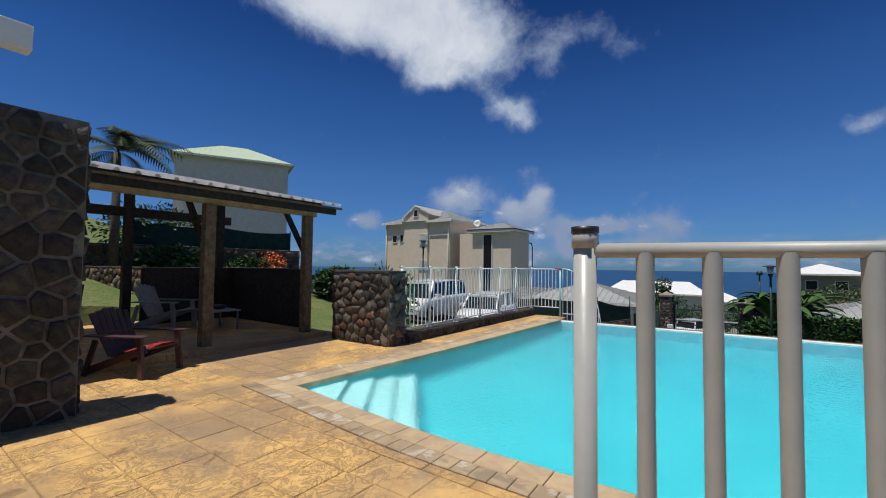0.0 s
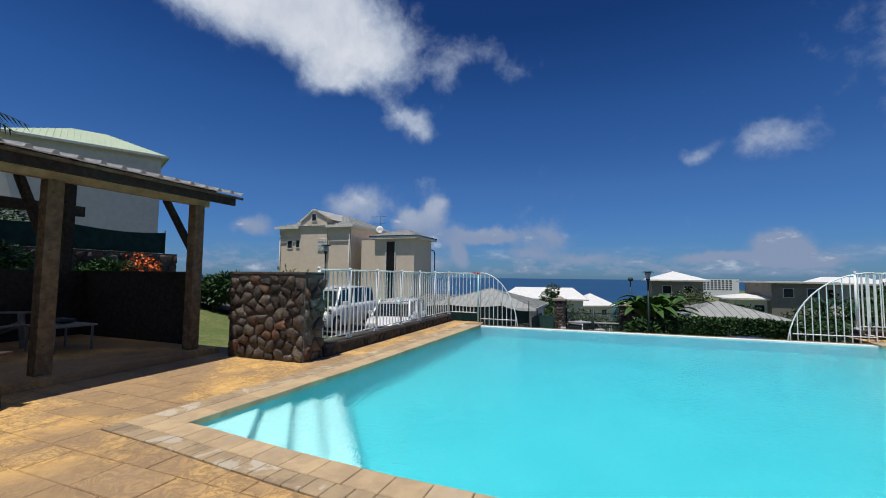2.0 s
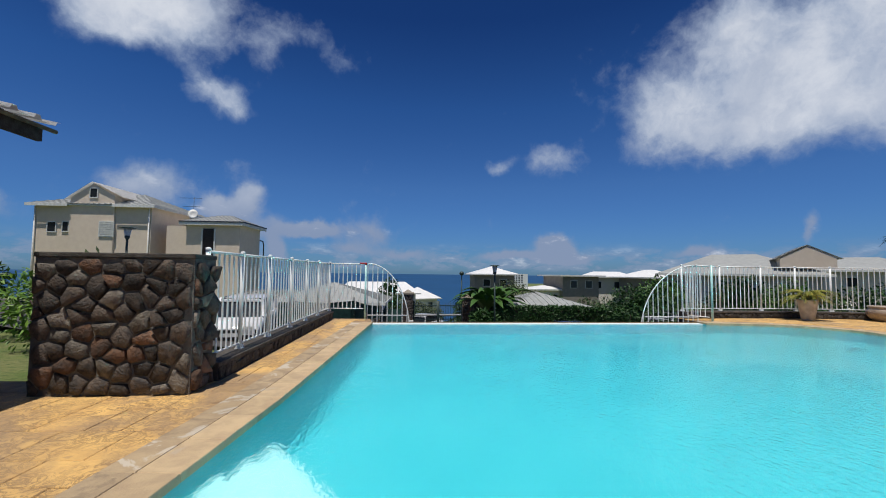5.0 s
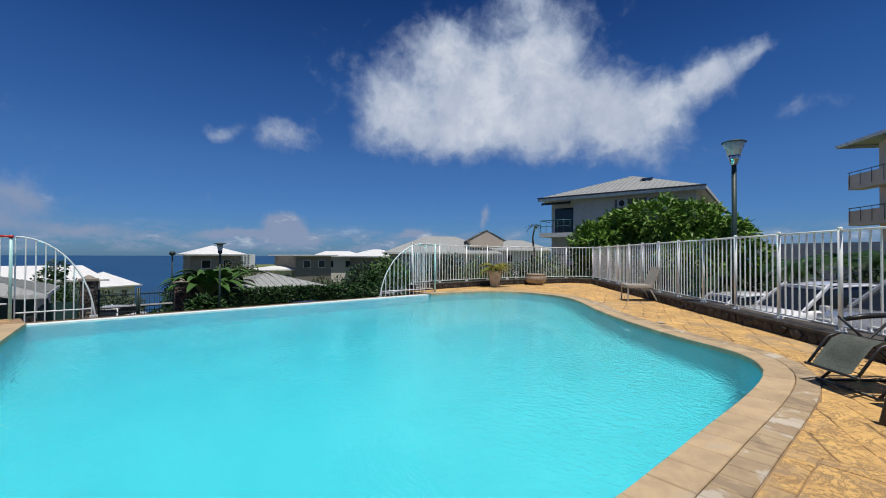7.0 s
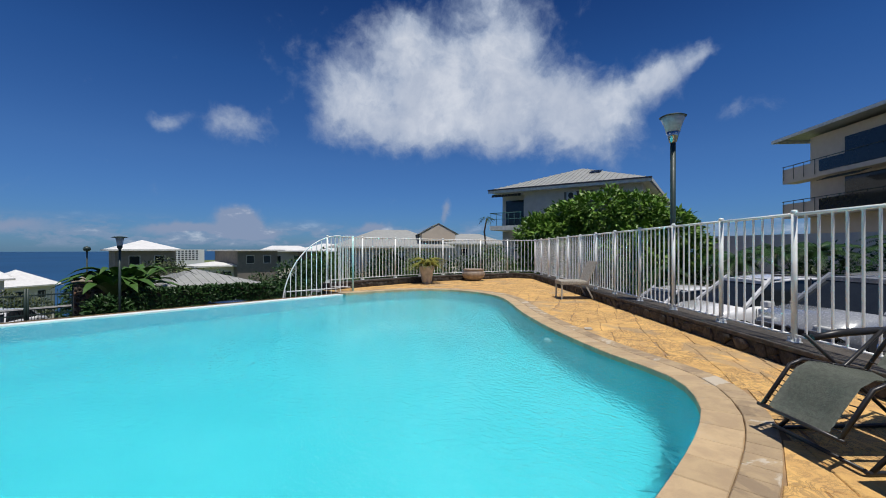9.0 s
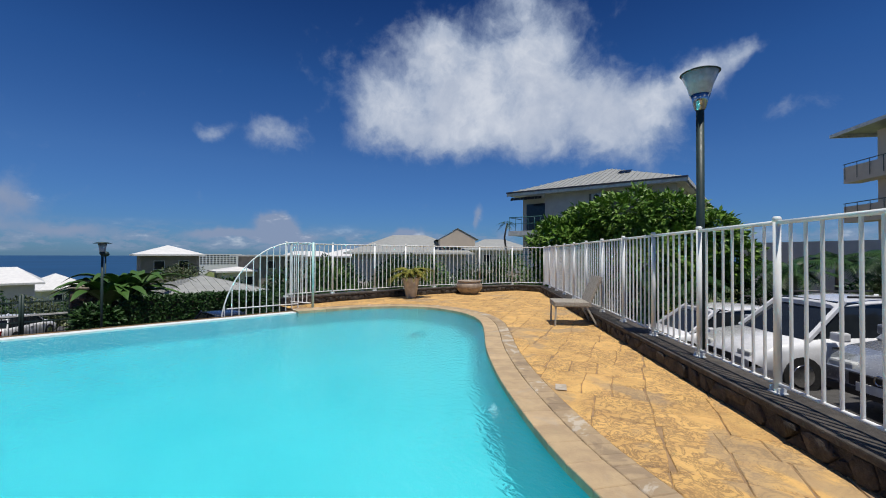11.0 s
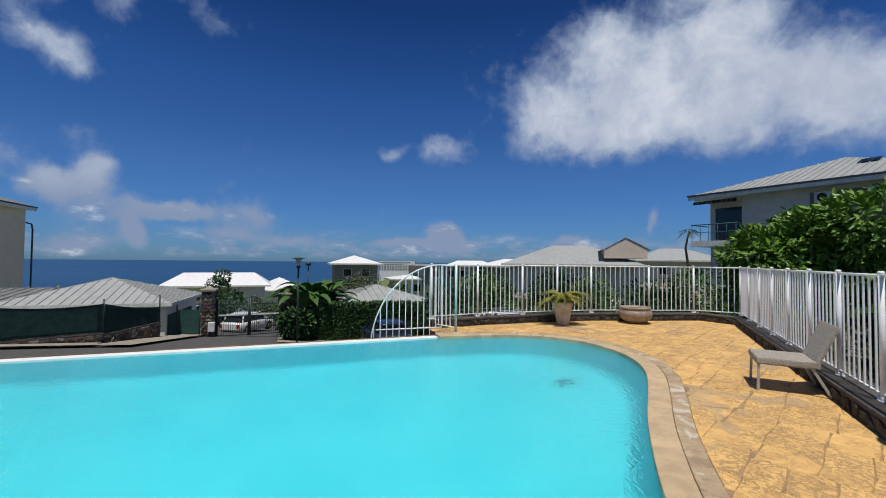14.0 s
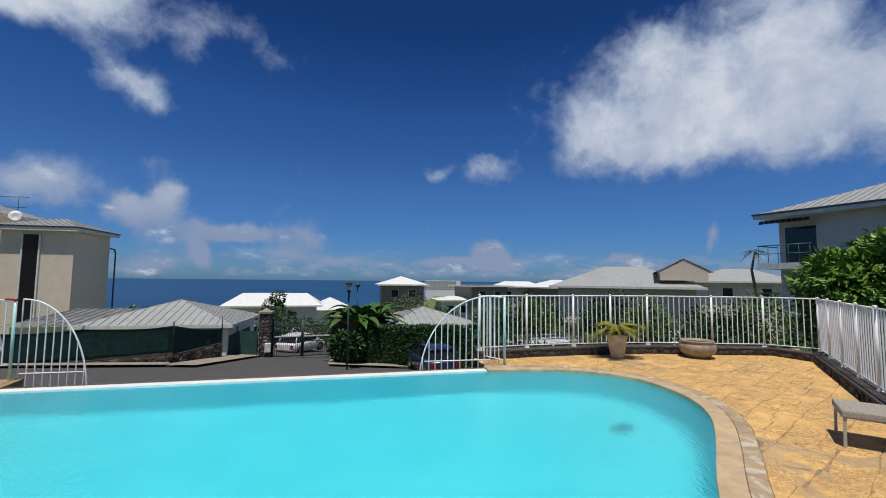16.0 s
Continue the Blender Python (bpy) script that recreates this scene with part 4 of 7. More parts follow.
def main_house():
    """The cream gabled house with its tower."""
    b = thing("house", pose(-20, 38, -3.5), "cream rendered house with a gable and a stair tower", "house")
    inv = Matrix.Translation((20 - 2.9, -38, 3.5)) @ Matrix.Diagonal((.91, 1, 1, 1))

    def P(name, bm, m, label="", parent=b):
        bm.transform(inv)
        return part(name, bm, m, parent, label)
    # tower
    bm = bm_new()
    box(bm, -17.7, -12.7, 35.5, 40.0, -3.6, 5.15)
    P("tower_wall", bm, M_CREAM)
    bm = bm_new()
    hip_roof(bm, 5.0, 4.5, .85, .45, 0, .5)
    seams(bm, 5.0, 4.5, .85, .45, 0, .5, .35)
    bmesh.ops.translate(bm, vec=(-15.2, 37.75, 5.42), verts=bm.verts)
    P("tower_roof", bm, M_ROOF)
    bm = bm_new()
    for q in ((-18.15, -12.25, 35.03, 35.07), (-12.25, -12.21, 35.03, 40.47), (-18.19, -18.15, 35.03, 40.47)):
        box(bm, *q, 5.10, 5.34)
    box(bm, -18.1, -12.3, 35.1, 40.4, 5.15, 5.3)
    P("fascia", bm, M_TRIM)
    bm = bm_new()
    box(bm, -18.2, -12.2, 34.98, 35.03, 5.34, 5.44)
    box(bm, -12.2, -12.15, 35.0, 40.5, 5.34, 5.44)
    P("gutter", bm, M_GUTTER)
    bm = bm_new()
    box(bm, -16.15, -15.1, 35.44, 35.52, -2.5, 4.82)
    lv = P("louvre", bm, M_LOUVRE, "tall dark slatted stair window")
    for i in range(46):
        bm = bm_new()
        z = -2.45 + i * .157
        beam(bm, (-16.12, 35.42, z - .1), (-15.13, 35.42, z + .12), .03, .035)
        P("slat", bm, M_LOUVRE, parent=lv)
    bm = bm_new()
    for x in (-16.27, -15.1):
        box(bm, x, x + .12, 35.40, 35.5, -2.5, 4.82)
    P("louvre_frame", bm, M_TRIM)
    bm = bm_new()
    box(bm, -20.0, -17.7, 36.2, 42, -3.6, 5.1)
    P("link_wall", bm, M_CREAM)
    # main block with the gable front
    bm = bm_new()
    box(bm, -31.6, -21.0, 35.5, 45, -3.6, 6.6)
    P("main_wall", bm, M_CREAM)
    bm = bm_new()
    gx0, gx1, gz = -28.3, -24.3, 8.55
    v = [bm.verts.new(c) for c in ((gx0, 35.30, -3.6), (gx1, 35.30, -3.6), (gx1, 35.30, 7.5), (-26.3, 35.30, gz), (gx0, 35.30, 7.3))]
    f = bm.faces.new(v)
    r = bmesh.ops.extrude_face_region(bm, geom=[f])
    bmesh.ops.translate(bm, vec=(0, 6, 0), verts=[e for e in r["geom"] if isinstance(e, bmesh.types.BMVert)])
    P("gable_wall", bm, M_CREAM)
    bm = bm_new()
    for a, c in (((gx0 - .4, 35.1, 7.13), (-26.3, 35.1, 8.68)), ((-26.3, 35.1, 8.68), (gx1 + .9, 35.1, 7.35))):
        v = [bm.verts.new(q) for q in (a, c, (c[0], 42, c[2]), (a[0], 42, a[2]))]
        bm.faces.new(v)
    bmesh.ops.solidify(bm, geom=bm.faces[:], thickness=.1)
    P("gable_roof", bm, M_ROOFW)
    bm = bm_new()
    hip_roof(bm, 10.6, 9.5, 1.75, .45, 0, 1.2)
    seams(bm, 10.6, 9.5, 1.75, .45, 0, 1.2, .5)
    bmesh.ops.translate(bm, vec=(-26.3, 40.25, 6.75), verts=bm.verts)
    P("main_roof", bm, M_ROOF)
    bm = bm_new()
    for q in ((-32.1, gx0, 34.98, 35.03), (gx1, -20.5, 34.98, 35.03), (-20.5, -20.45, 35.0, 45.5)):
        box(bm, *q, 6.5, 6.74)
    box(bm, -32.0, -20.6, 35.1, 45.4, 6.6, 6.7)
    P("fascia", bm, M_TRIM)
    bm = bm_new()
    tube(bm, [(-21.15, 35.38, 6.5), (-21.15, 35.38, -3)], .06, 8)
    P("drainpipe", bm, M_TRIM)
    bm = bm_new()
    tube(bm, [(-31.5, 35.38, 6.5), (-31.5, 35.38, -3)], .06, 8)
    P("drainpipe", bm, M_TRIM)
    for x, z, w, h, l in ((-26.2, 7.35, .6, .75, False), (-30.0, 4.35, .7, .8, False), (-28.75, 4.4, .5, .8, False), (-24.9, 4.0, 1.2, 1.2, True), (-24.9, 1.0, 1.2, 1.1, True)):
        bm = bm_new()
        y = 35.3 if gx0 < x < gx1 else 35.5
        box(bm, x - w / 2, x + w / 2, y - .05, y + .05, z, z + h)
        o = P("window", bm, M_GLASSDARK if not l else M_TRIM)
        bm = bm_new()
        for q in ((x - w / 2 - .08, x - w / 2, z - .08, z + h + .08), (x + w / 2, x + w / 2 + .08, z - .08, z + h + .08), (x - w / 2, x + w / 2, z + h, z + h + .08), (x - w / 2, x + w / 2, z - .08, z)):
            box(bm, q[0], q[1], y - .08, y + .04, q[2], q[3])
        if l:
            for i in range(8):
                box(bm, x - w / 2, x + w / 2, y - .1, y - .05, z + h * i / 8, z + h * (i + .5) / 8)
        P("frame", bm, M_TRIM, parent=o)
    # aerial and dish
    bm = bm_new()
    tube(bm, [(-18.6, 38, 5), (-18.6, 38, 8.0)], .025, 6)
    for z, l in ((7.9, 1.3), (7.1, 1.0)):
        tube(bm, [(-18.6 - l, 38, z), (-18.6 + l * .6, 38, z)], .015, 6)
        for i in range(6):
            x = -18.6 - l + i * l * .3
            tube(bm, [(x, 37.8, z), (x, 38.2, z)], .01, 5)
    P("aerial", bm, M_IRON)
    bm = bm_new()
    lathe(bm, [(0, .0), (.25, .03), (.45, .12), (.46, .13), (.25, .05), (0, .02)], 20)
    bm.transform(Matrix.Translation((-18.4, 37.6, 6.3)) @ Matrix.Rotation(radians(75), 4, "X") @ Matrix.Rotation(radians(20), 4, "Y"))
    P("satellite_dish", bm, M_TRIM)


main_house()

# big house up the slope
bh = simple_house(pose(-39.7, 20.1, 0, 0, 0, 62.6), 9.9, 8.9, 11.7, 2.3, "tall taupe house with a light green metal roof above the pavilion", M_TAUPE, M_ROOFG, .5, 1.2, .4,
                  wins=((-1.2, -4.25, 9.6, 1.0, .7, (0, -1), True), (-.9, -4.25, 8.2, 1.0, .9, (0, -1))))


def apartment():
    b = thing("apartment_building", pose(32.5, 9.3, -1, 0, 0, 13), "taupe apartment house with a grey hipped roof and corner balcony", "apartment building")
    inv = Matrix.Diagonal((1, .86, 1, 1)) @ Matrix.Translation((-30.9, -8.6, 1))

    def P(name, bm, m, label="", parent=b):
        bm.transform(inv)
        return part(name, bm, m, parent, label)
    bm = bm_new()
    box(bm, 31.6, 50.2, 9.3, 19.4, -3, 5.75)
    P("wall", bm, M_TAUPE)
    bm = bm_new()
    box(bm, 33.2, 50.2, 19.4, 22.4, -3, 5.75)
    P("rear_wall", bm, M_TAUPE)
    bm = bm_new()
    e = [bm.verts.new(v) for v in ((30.9, 8.6, 6.0), (50.9, 8.6, 6.0), (50.9, 22.6, 6.0), (30.9, 22.6, 6.0))]
    t = [bm.verts.new((37.1, 15.6, 8.2)), bm.verts.new((44.7, 15.6, 8.2))]
    bm.faces.new((e[0], e[1], t[1], t[0]))
    bm.faces.new((e[1], e[2], t[1]))
    bm.faces.new((e[2], e[3], t[0], t[1]))
    bm.faces.new((e[3], e[0], t[0]))
    bm.faces.new(e[::-1])
    rf = P("roof", bm, M_ROOF)
    bm = bm_new()
    for i in range(1, 31):
        y = 8.6 + 14 * i / 31
        k = min(y - 8.6, 22.6 - y) / 7.0
        beam(bm, (30.9, y, 6.02), (30.9 + 6.2 * k, y, 6.02 + 2.2 * k), .04, .06)
    tagged(P("seams", bm, M_ROOF, parent=rf), kind="stuff")
    bm = bm_new()
    box(bm, 30.84, 30.9, 8.55, 22.65, 5.72, 5.95)
    box(bm, 30.84, 50.9, 8.5, 8.56, 5.72, 5.95)
    box(bm, 31.0, 50.8, 8.7, 22.5, 5.75, 5.85)
    P("fascia", bm, M_TRIM)
    bm = bm_new()
    box(bm, 30.80, 30.84, 8.5, 22.7, 5.93, 6.04)
    P("gutter", bm, M_GUTTER)
    # balcony at the corner
    for z, nm in ((3.05, "balcony"), (0.2, "balcony")):
        bm = bm_new()
        box(bm, 31.0, 33.4, 19.4, 22.6, z - .35, z)
        bal = P(nm, bm, M_TRIM, "corner balcony with a dark green rail")
        bm = bm_new()
        tube(bm, [(31.05, 19.4, z + 1.05), (31.05, 22.55, z + 1.05), (33.2, 22.55, z + 1.05)], .03, 8)
        tube(bm, [(31.05, 19.4, z + .55), (31.05, 22.55, z + .55)], .018, 8)
        for y in [19.5 + .6 * k for k in range(6)]:
            tube(bm, [(31.05, y, z), (31.05, y, z + 1.05)], .02, 6)
        P("balcony_rail", bm, M_TEAL, parent=bal)
    bm = bm_new()
    box(bm, 33.15, 33.22, 19.8, 22.0, 3.1, 5.3)
    P("balcony_door", bm, M_GLASSDARK)
    bm = bm_new()
    for k in range(9):
        beam(bm, (31.1, 19.6 + k * .33, 5.6), (31.0, 19.6 + k * .33, 5.4), .3, .02)
    P("awning", bm, M_BROWNPL, "rolled striped awning")
    for y in (14.9, 12.5):
        bm = bm_new()
        box(bm, 31.25, 31.6, y - .4, y + .4, 4.85, 5.45, .02)
        ac = P("air_conditioner", bm, M_TRIM, "white air conditioner")
        bm = bm_new()
        lathe(bm, [(0, 0), (.22, 0), (.24, .02)], 20)
        bm.transform(Matrix.Translation((31.23, y, 5.15)) @ Matrix.Rotation(radians(-90), 4, "Y"))
        P("fan_grille", bm, M_BLACK, parent=ac)
    bm = bm_new()
    box(bm, 31.52, 31.62, 9.95, 11.0, 4.3, 5.2)
    w = P("window", bm, M_GLASSDARK, "louvred window")
    bm = bm_new()
    for i in range(8):
        box(bm, 31.47, 31.53, 9.95, 11.0, 4.32 + i * .11, 4.37 + i * .11)
    P("louvre", bm, M_TRIM, parent=w)
    # flat panel on the wall, its dark colour standing for a recess in shade
    bm = bm_new()
    box(bm, 31.55, 31.62, 11.7, 15.6, 3.2, 5.5)
    P("recess", bm, mat("recess_shade", (.20, .175, .15)), "shaded recess")
    bm = bm_new()
    v = [bm.verts.new(q) for q in ((34.2, 13.2, 7.24), (34.2, 14.2, 7.24), (35.2, 14.2, 7.6), (35.2, 13.2, 7.6))]
    bm.faces.new(v)
    bmesh.ops.solidify(bm, geom=bm.faces[:], thickness=.1)
    P("skylight", bm, M_GLASSDARK)


apartment()


def flats():
    """The three-storey block with long balconies."""
    m = pose(45.0, 2.6, -0.65, 0, 0, -139.5)
    b = thing("apartment_building", m, "three-storey cream flats with long balconies and striped awnings", "apartment building")

    def P(name, bm, mt, label="", parent=b):
        return part(name, bm, mt, parent, label)
    bm = bm_new()
    box(bm, 0.8, 14, 0, 10, -3, 10.1)
    P("wall", bm, M_CREAM)
    for z in (4.3, 7.0):
        bm = bm_new()
        box(bm, -.6, 3.0, -1.0, 0.0, z - .15, z + .95, .02)
        bal = P("balcony", bm, M_CREAM, "solid cream balcony front with a dark rail")
        bm = bm_new()
        box(bm, 3.0, 14, -1.2, 0, z - .15, z + .15)
        P("balcony_slab", bm, M_CREAM, parent=bal)
        bm = bm_new()
        tube(bm, [(-.6, -1.0, z + 1.15), (14, -1.2, z + 1.15)], .03, 8)
        for i in range(15):
            tube(bm, [(-.4 + i, -1.05, z + .1), (-.4 + i, -1.05, z + 1.15)], .018, 6)
        P("balcony_rail", bm, M_IRON, parent=bal)
        bm = bm_new()
        box(bm, 3.1, 13.8, -1.16, -1.13, z + .2, z + 1.0)
        P("balcony_glass", bm, M_GLASSDARK, parent=bal)
        bm = bm_new()
        box(bm, 3.8, 8.0, -.05, .02, z + .2, z + 2.4)
        P("door", bm, M_GLASSDARK, "dark balcony opening")
    bm = bm_new()
    v = [bm.verts.new(q) for q in ((-.8, -1.6, 10.3), (15, -1.6, 10.3), (15, 11, 10.3), (-.8, 11, 10.3), (3, 5, 12.1), (11, 5, 12.1))]
    for f in ((0, 1, 5, 4), (1, 2, 5), (2, 3, 4, 5), (3, 0, 4)):
        bm.faces.new([v[i] for i in f])
    bm.faces.new([v[i] for i in (3, 2, 1, 0)])
    P("roof", bm, M_ROOF)
    bm = bm_new()
    box(bm, -.85, 15, -1.66, -1.6, 10.08, 10.3)
    box(bm, -.86, -.8, -1.6, 11, 10.08, 10.3)
    P("fascia", bm, M_TRIM)
    bm = bm_new()
    for i in range(13):
        beam(bm, (4 + i * .25, -1.2, 6.7), (4 + i * .25, -2.0, 6.4), .12, .02)
    P("awning", bm, M_IRON, "green and white striped awning")


flats()

# garage with a hipped seamed roof behind green netting
simple_house(pose(-5.0, 29.8, -3.3, 0, 0, 0), 7.4, 6.6, 2.45, 1.25, "single-storey garage with a grey seamed hip roof", M_OFFWHITE, M_ROOF, .35, .01, .45,
             wins=((-1, -3.3, .9, .6, .5, (0, -1)),), base=-1)
gd = thing("garage_annex", pose(-11.2, 30, -3.3), "low annex with a grey seamed roof", "shed")
bm = bm_new()
box(bm, -1.4, 3.0, -2.5, 4, -1, 2.3)
part("wall", bm, M_OFFWHITE, gd)
bm = bm_new()
v = [bm.verts.new(q) for q in ((-1.8, -3, 2.35), (3.4, -3, 2.35), (3.4, 2, 3.0), (-.6, 2, 3.0))]
bm.faces.new(v)
bmesh.ops.solidify(bm, geom=bm.faces[:], thickness=.08)
ar = part("roof", bm, M_ROOF, gd)
bm = bm_new()
for i in range(10):
    beam(bm, (-1.3 + i * .5, -3 if i > 2 else -1.6, 2.4 if i > 2 else 2.58), (-1.3 + i * .5 if i > 1 else -.6, 2, 3.05), .03, .05)
part("seams", bm, M_ROOF, ar, kind="stuff")


# far houses: heading from the pool's near end, distance, width, depth, height of eaves, roof, turn
FAR = [
    ((-5.0, 62.0), 11.0, 8, -1.75, 1.5, 5, "cream house with a white metal roof", M_OFFWHITE, M_ROOFW, 4.2),
    ((12.6, 63.0), 6.0, 6, 1.1, 1.2, 0, "brown house with a white pyramid roof", M_TAUPED, M_ROOFW, 0.0),
    ((24.3, 60.5), 5.8, 6, 1.05, 1.25, 10, "taupe house with a white pyramid roof", M_TAUPED, M_ROOFW, 0.0),
    ((31.5, 64.0), 7, 5, 0.9, 0.8, -20, "house with a low white roof", M_OFFWHITE, M_ROOFW, 2.0),
    ((35.5, 58.0), 6, 6, 0.9, 1.1, 20, "taupe house with a white roof", M_TAUPED, M_ROOFW, 1.0),
    ((1.0, 85.0), 6, 6, -4.0, 2.2, 30, "small cream house with a white gable roof", M_OFFWHITE, M_ROOFW, 0.0),
    ((20.0, 60.0), 4.5, 4, -1.0, .5, 0, "small porch block with a white roof", M_OFFWHITE, M_ROOFW, .2),
    ((53.0, 44.0), 9, 8, 2.0, 1.6, -35, "taupe house with a grey hip roof", M_TAUPE, M_ROOF, 1.5),
]
for (x, y), w, d, ez, rh, yaw, lab, mw, mr, ridge in FAR:
    simple_house(pose(x, y, ez - 3.0, 0, 0, yaw), w, d, 3.0, rh, lab, mw, mr, .7, ridge, 0.0,
                 wins=((-w * .2, -d / 2, 1.2, 1.0, 1.0, (0, -1)), (w * .22, -d / 2, 1.2, 1.0, 1.0, (0, -1))), base=-6, group="houses down the slope")
# nearer hip roofs
simple_house(pose(11.2, 33.0, -4.3, 0, 0, 6), 6.3, 6.0, 2.9, 1.1, "low house with a grey seamed pyramid roof behind the hedge", M_OFFWHITE, M_ROOF, .5, .01, .5, base=-3)
bigr = simple_house(pose(32.1, 37.3, -2.2, 0, 0, -35), 11.4, 9, 3.6, 1.95, "wide taupe house with a grey hip roof and a gabled dormer", M_TAUPE, M_ROOF, .7, 1.8, 0.0, base=-4)
bm = bm_new()
v = [bm.verts.new(q) for q in ((3.0, -4.6, 4.2), (6.6, -4.6, 4.2), (6.6, -4.6, 5.0), (4.8, -4.6, 6.0), (3.0, -4.6, 5.0))]
f = bm.faces.new(v)
r = bmesh.ops.extrude_face_region(bm, geom=[f])
bmesh.ops.translate(bm, vec=(0, 4, 0), verts=[e for e in r["geom"] if isinstance(e, bmesh.types.BMVert)])
part("dormer", bm, M_CREAM, bigr, "cream dormer")
bm = bm_new()
for s in (-1, 1):
    v = [bm.verts.new(q) for q in ((4.8, -4.66, 6.1), (4.8 + s * 2.2, -4.66, 4.9), (4.8 + s * 2.2, 0, 4.9), (4.8, 0, 6.1))]
    bm.faces.new(v)
bmesh.ops.solidify(bm, geom=bm.faces[:], thickness=.1)
part("dormer_roof", bm, M_ROOF, bigr)
# hotel far off
ho = thing("hotel", pose(87, 392, -6.3), "long white hotel with rows of dark window bays", "hotel")
bm = bm_new()
box(bm, -17, 17, -5, 5, -40, 7.2)
part("wall", bm, M_ROOFW, ho)
for j in range(5):
    for i in range(13):
        bm = bm_new()
        box(bm, -20 + i * 2.55, -18.4 + i * 2.55, -5.1, -4.9, 5.4 - j * 1.7, 6.4 - j * 1.7)
        part("window", bm, M_GLASSDARK, ho)


# ---- plants ----
def leaf_quad(bm, c, d, n, l, w):
    """One leaf: a folded pair of quads from c along d."""
    d = d.normalized()
    s = d.cross(n)
    if s.length < 1e-3:
        s = Vector((1, 0, 0))
    s.normalize()
    n2 = s.cross(d)
    a = bm.verts.new(c)
    b = bm.verts.new(c + d * l * .5 + s * w * .5 + n2 * w * .15)
    e = bm.verts.new(c + d * l)
    f = bm.verts.new(c + d * l * .5 - s * w * .5 + n2 * w * .15)
    bm.faces.new((a, b, e, f))


def crown(bm, blobs, count, l, w, rnd, shell=0.75):
    """Leaves over and inside a few uneven clumps."""
    tot = sum(b[3] ** 2 for b in blobs)
    for cx, cy, cz, r, sq in blobs:
        for _ in range(int(count * r * r / tot)):
            v = Vector((rnd.gauss(0, 1), rnd.gauss(0, 1), rnd.gauss(0, 1))).normalized()
            k = r * (shell + (1 - shell) * rnd.random()) * (0.82 + 0.3 * noise.noise(v * 2.3 + Vector((cx, cy, cz))) + 0.12)
            c = Vector((cx, cy, cz)) + Vector((v.x, v.y, v.z * sq)) * k
            d = (v + Vector((rnd.uniform(-1, 1), rnd.uniform(-1, 1), rnd.uniform(-.9, .4)))).normalized()
            n = (v + Vector((rnd.uniform(-.6, .6), rnd.uniform(-.6, .6), rnd.uniform(0, .9))))
            leaf_quad(bm, c, d, n, l * rnd.uniform(.7, 1.3), w * rnd.uniform(.7, 1.3))


def tree(name, x, y, z, h, blobs, count, label, leaf=M_LEAF, l=.25, w=.11, seed=1, category="tree", group=""):
    rnd = random.Random(seed)
    t = thing(name, pose(x, y, z), label, category, group)
    bm = bm_new()
    tube(bm, [(0, 0, -.3), (.05, 0, h * .3), (-.05, .05, h * .55)], [h * .035, h * .028, h * .02], 8)
    for bx, by, bz, r, sq in blobs:
        tube(bm, [(0, 0, h * .3), (bx * .5, by * .5, (h * .35 + bz) / 2), (bx, by, bz)], [h * .02, h * .014, h * .005], 6)
    part("trunk", bm, M_BARK, t)
    bm = bm_new()
    crown(bm, blobs, count, l, w, rnd)
    part("crown", bm, leaf, t)
    return t


# tree beside the apartment house
rb = random.Random(5)
blobs = [(-2.9, -.5, 2.5, 1.5, .8), (-1.6, .3, 3.1, 1.6, .8), (0, 0, 3.4, 1.8, .8), (1.9, .3, 3.3, 1.7, .8), (3.0, -.6, 2.7, 1.5, .8), (-2.6, 0, 1.5, 1.6, .8), (1.5, -.8, 1.9, 1.9, .8), (2.7, .5, 1.5, 1.6, .8), (-1, .8, 1.8, 1.8, .8), (3.9, 0, 2.0, 1.4, .8)]
blobs += [(rb.uniform(-3.2, 4.2), rb.uniform(-.8, .8), rb.uniform(2.8, 3.6) - .12 * abs(k - 5), rb.uniform(.5, .8), 1.0) for k in range(11)]
mm = Matrix.Rotation(radians(-62), 3, "Z")
blobs = [(*(mm @ Vector((b[0], b[1], b[2])))[:3], b[3], b[4]) for b in blobs]
blobs = [(x * 0.98, y * 0.98, z * 1.25, r * 1.0, s) for x, y, z, r, s in blobs]
tree("tree", 24.0, 8.9, -1.4, 4.6, blobs, 30000, "broad leafy mango tree in front of the apartment house", M_LEAF, .30, .12, 5)


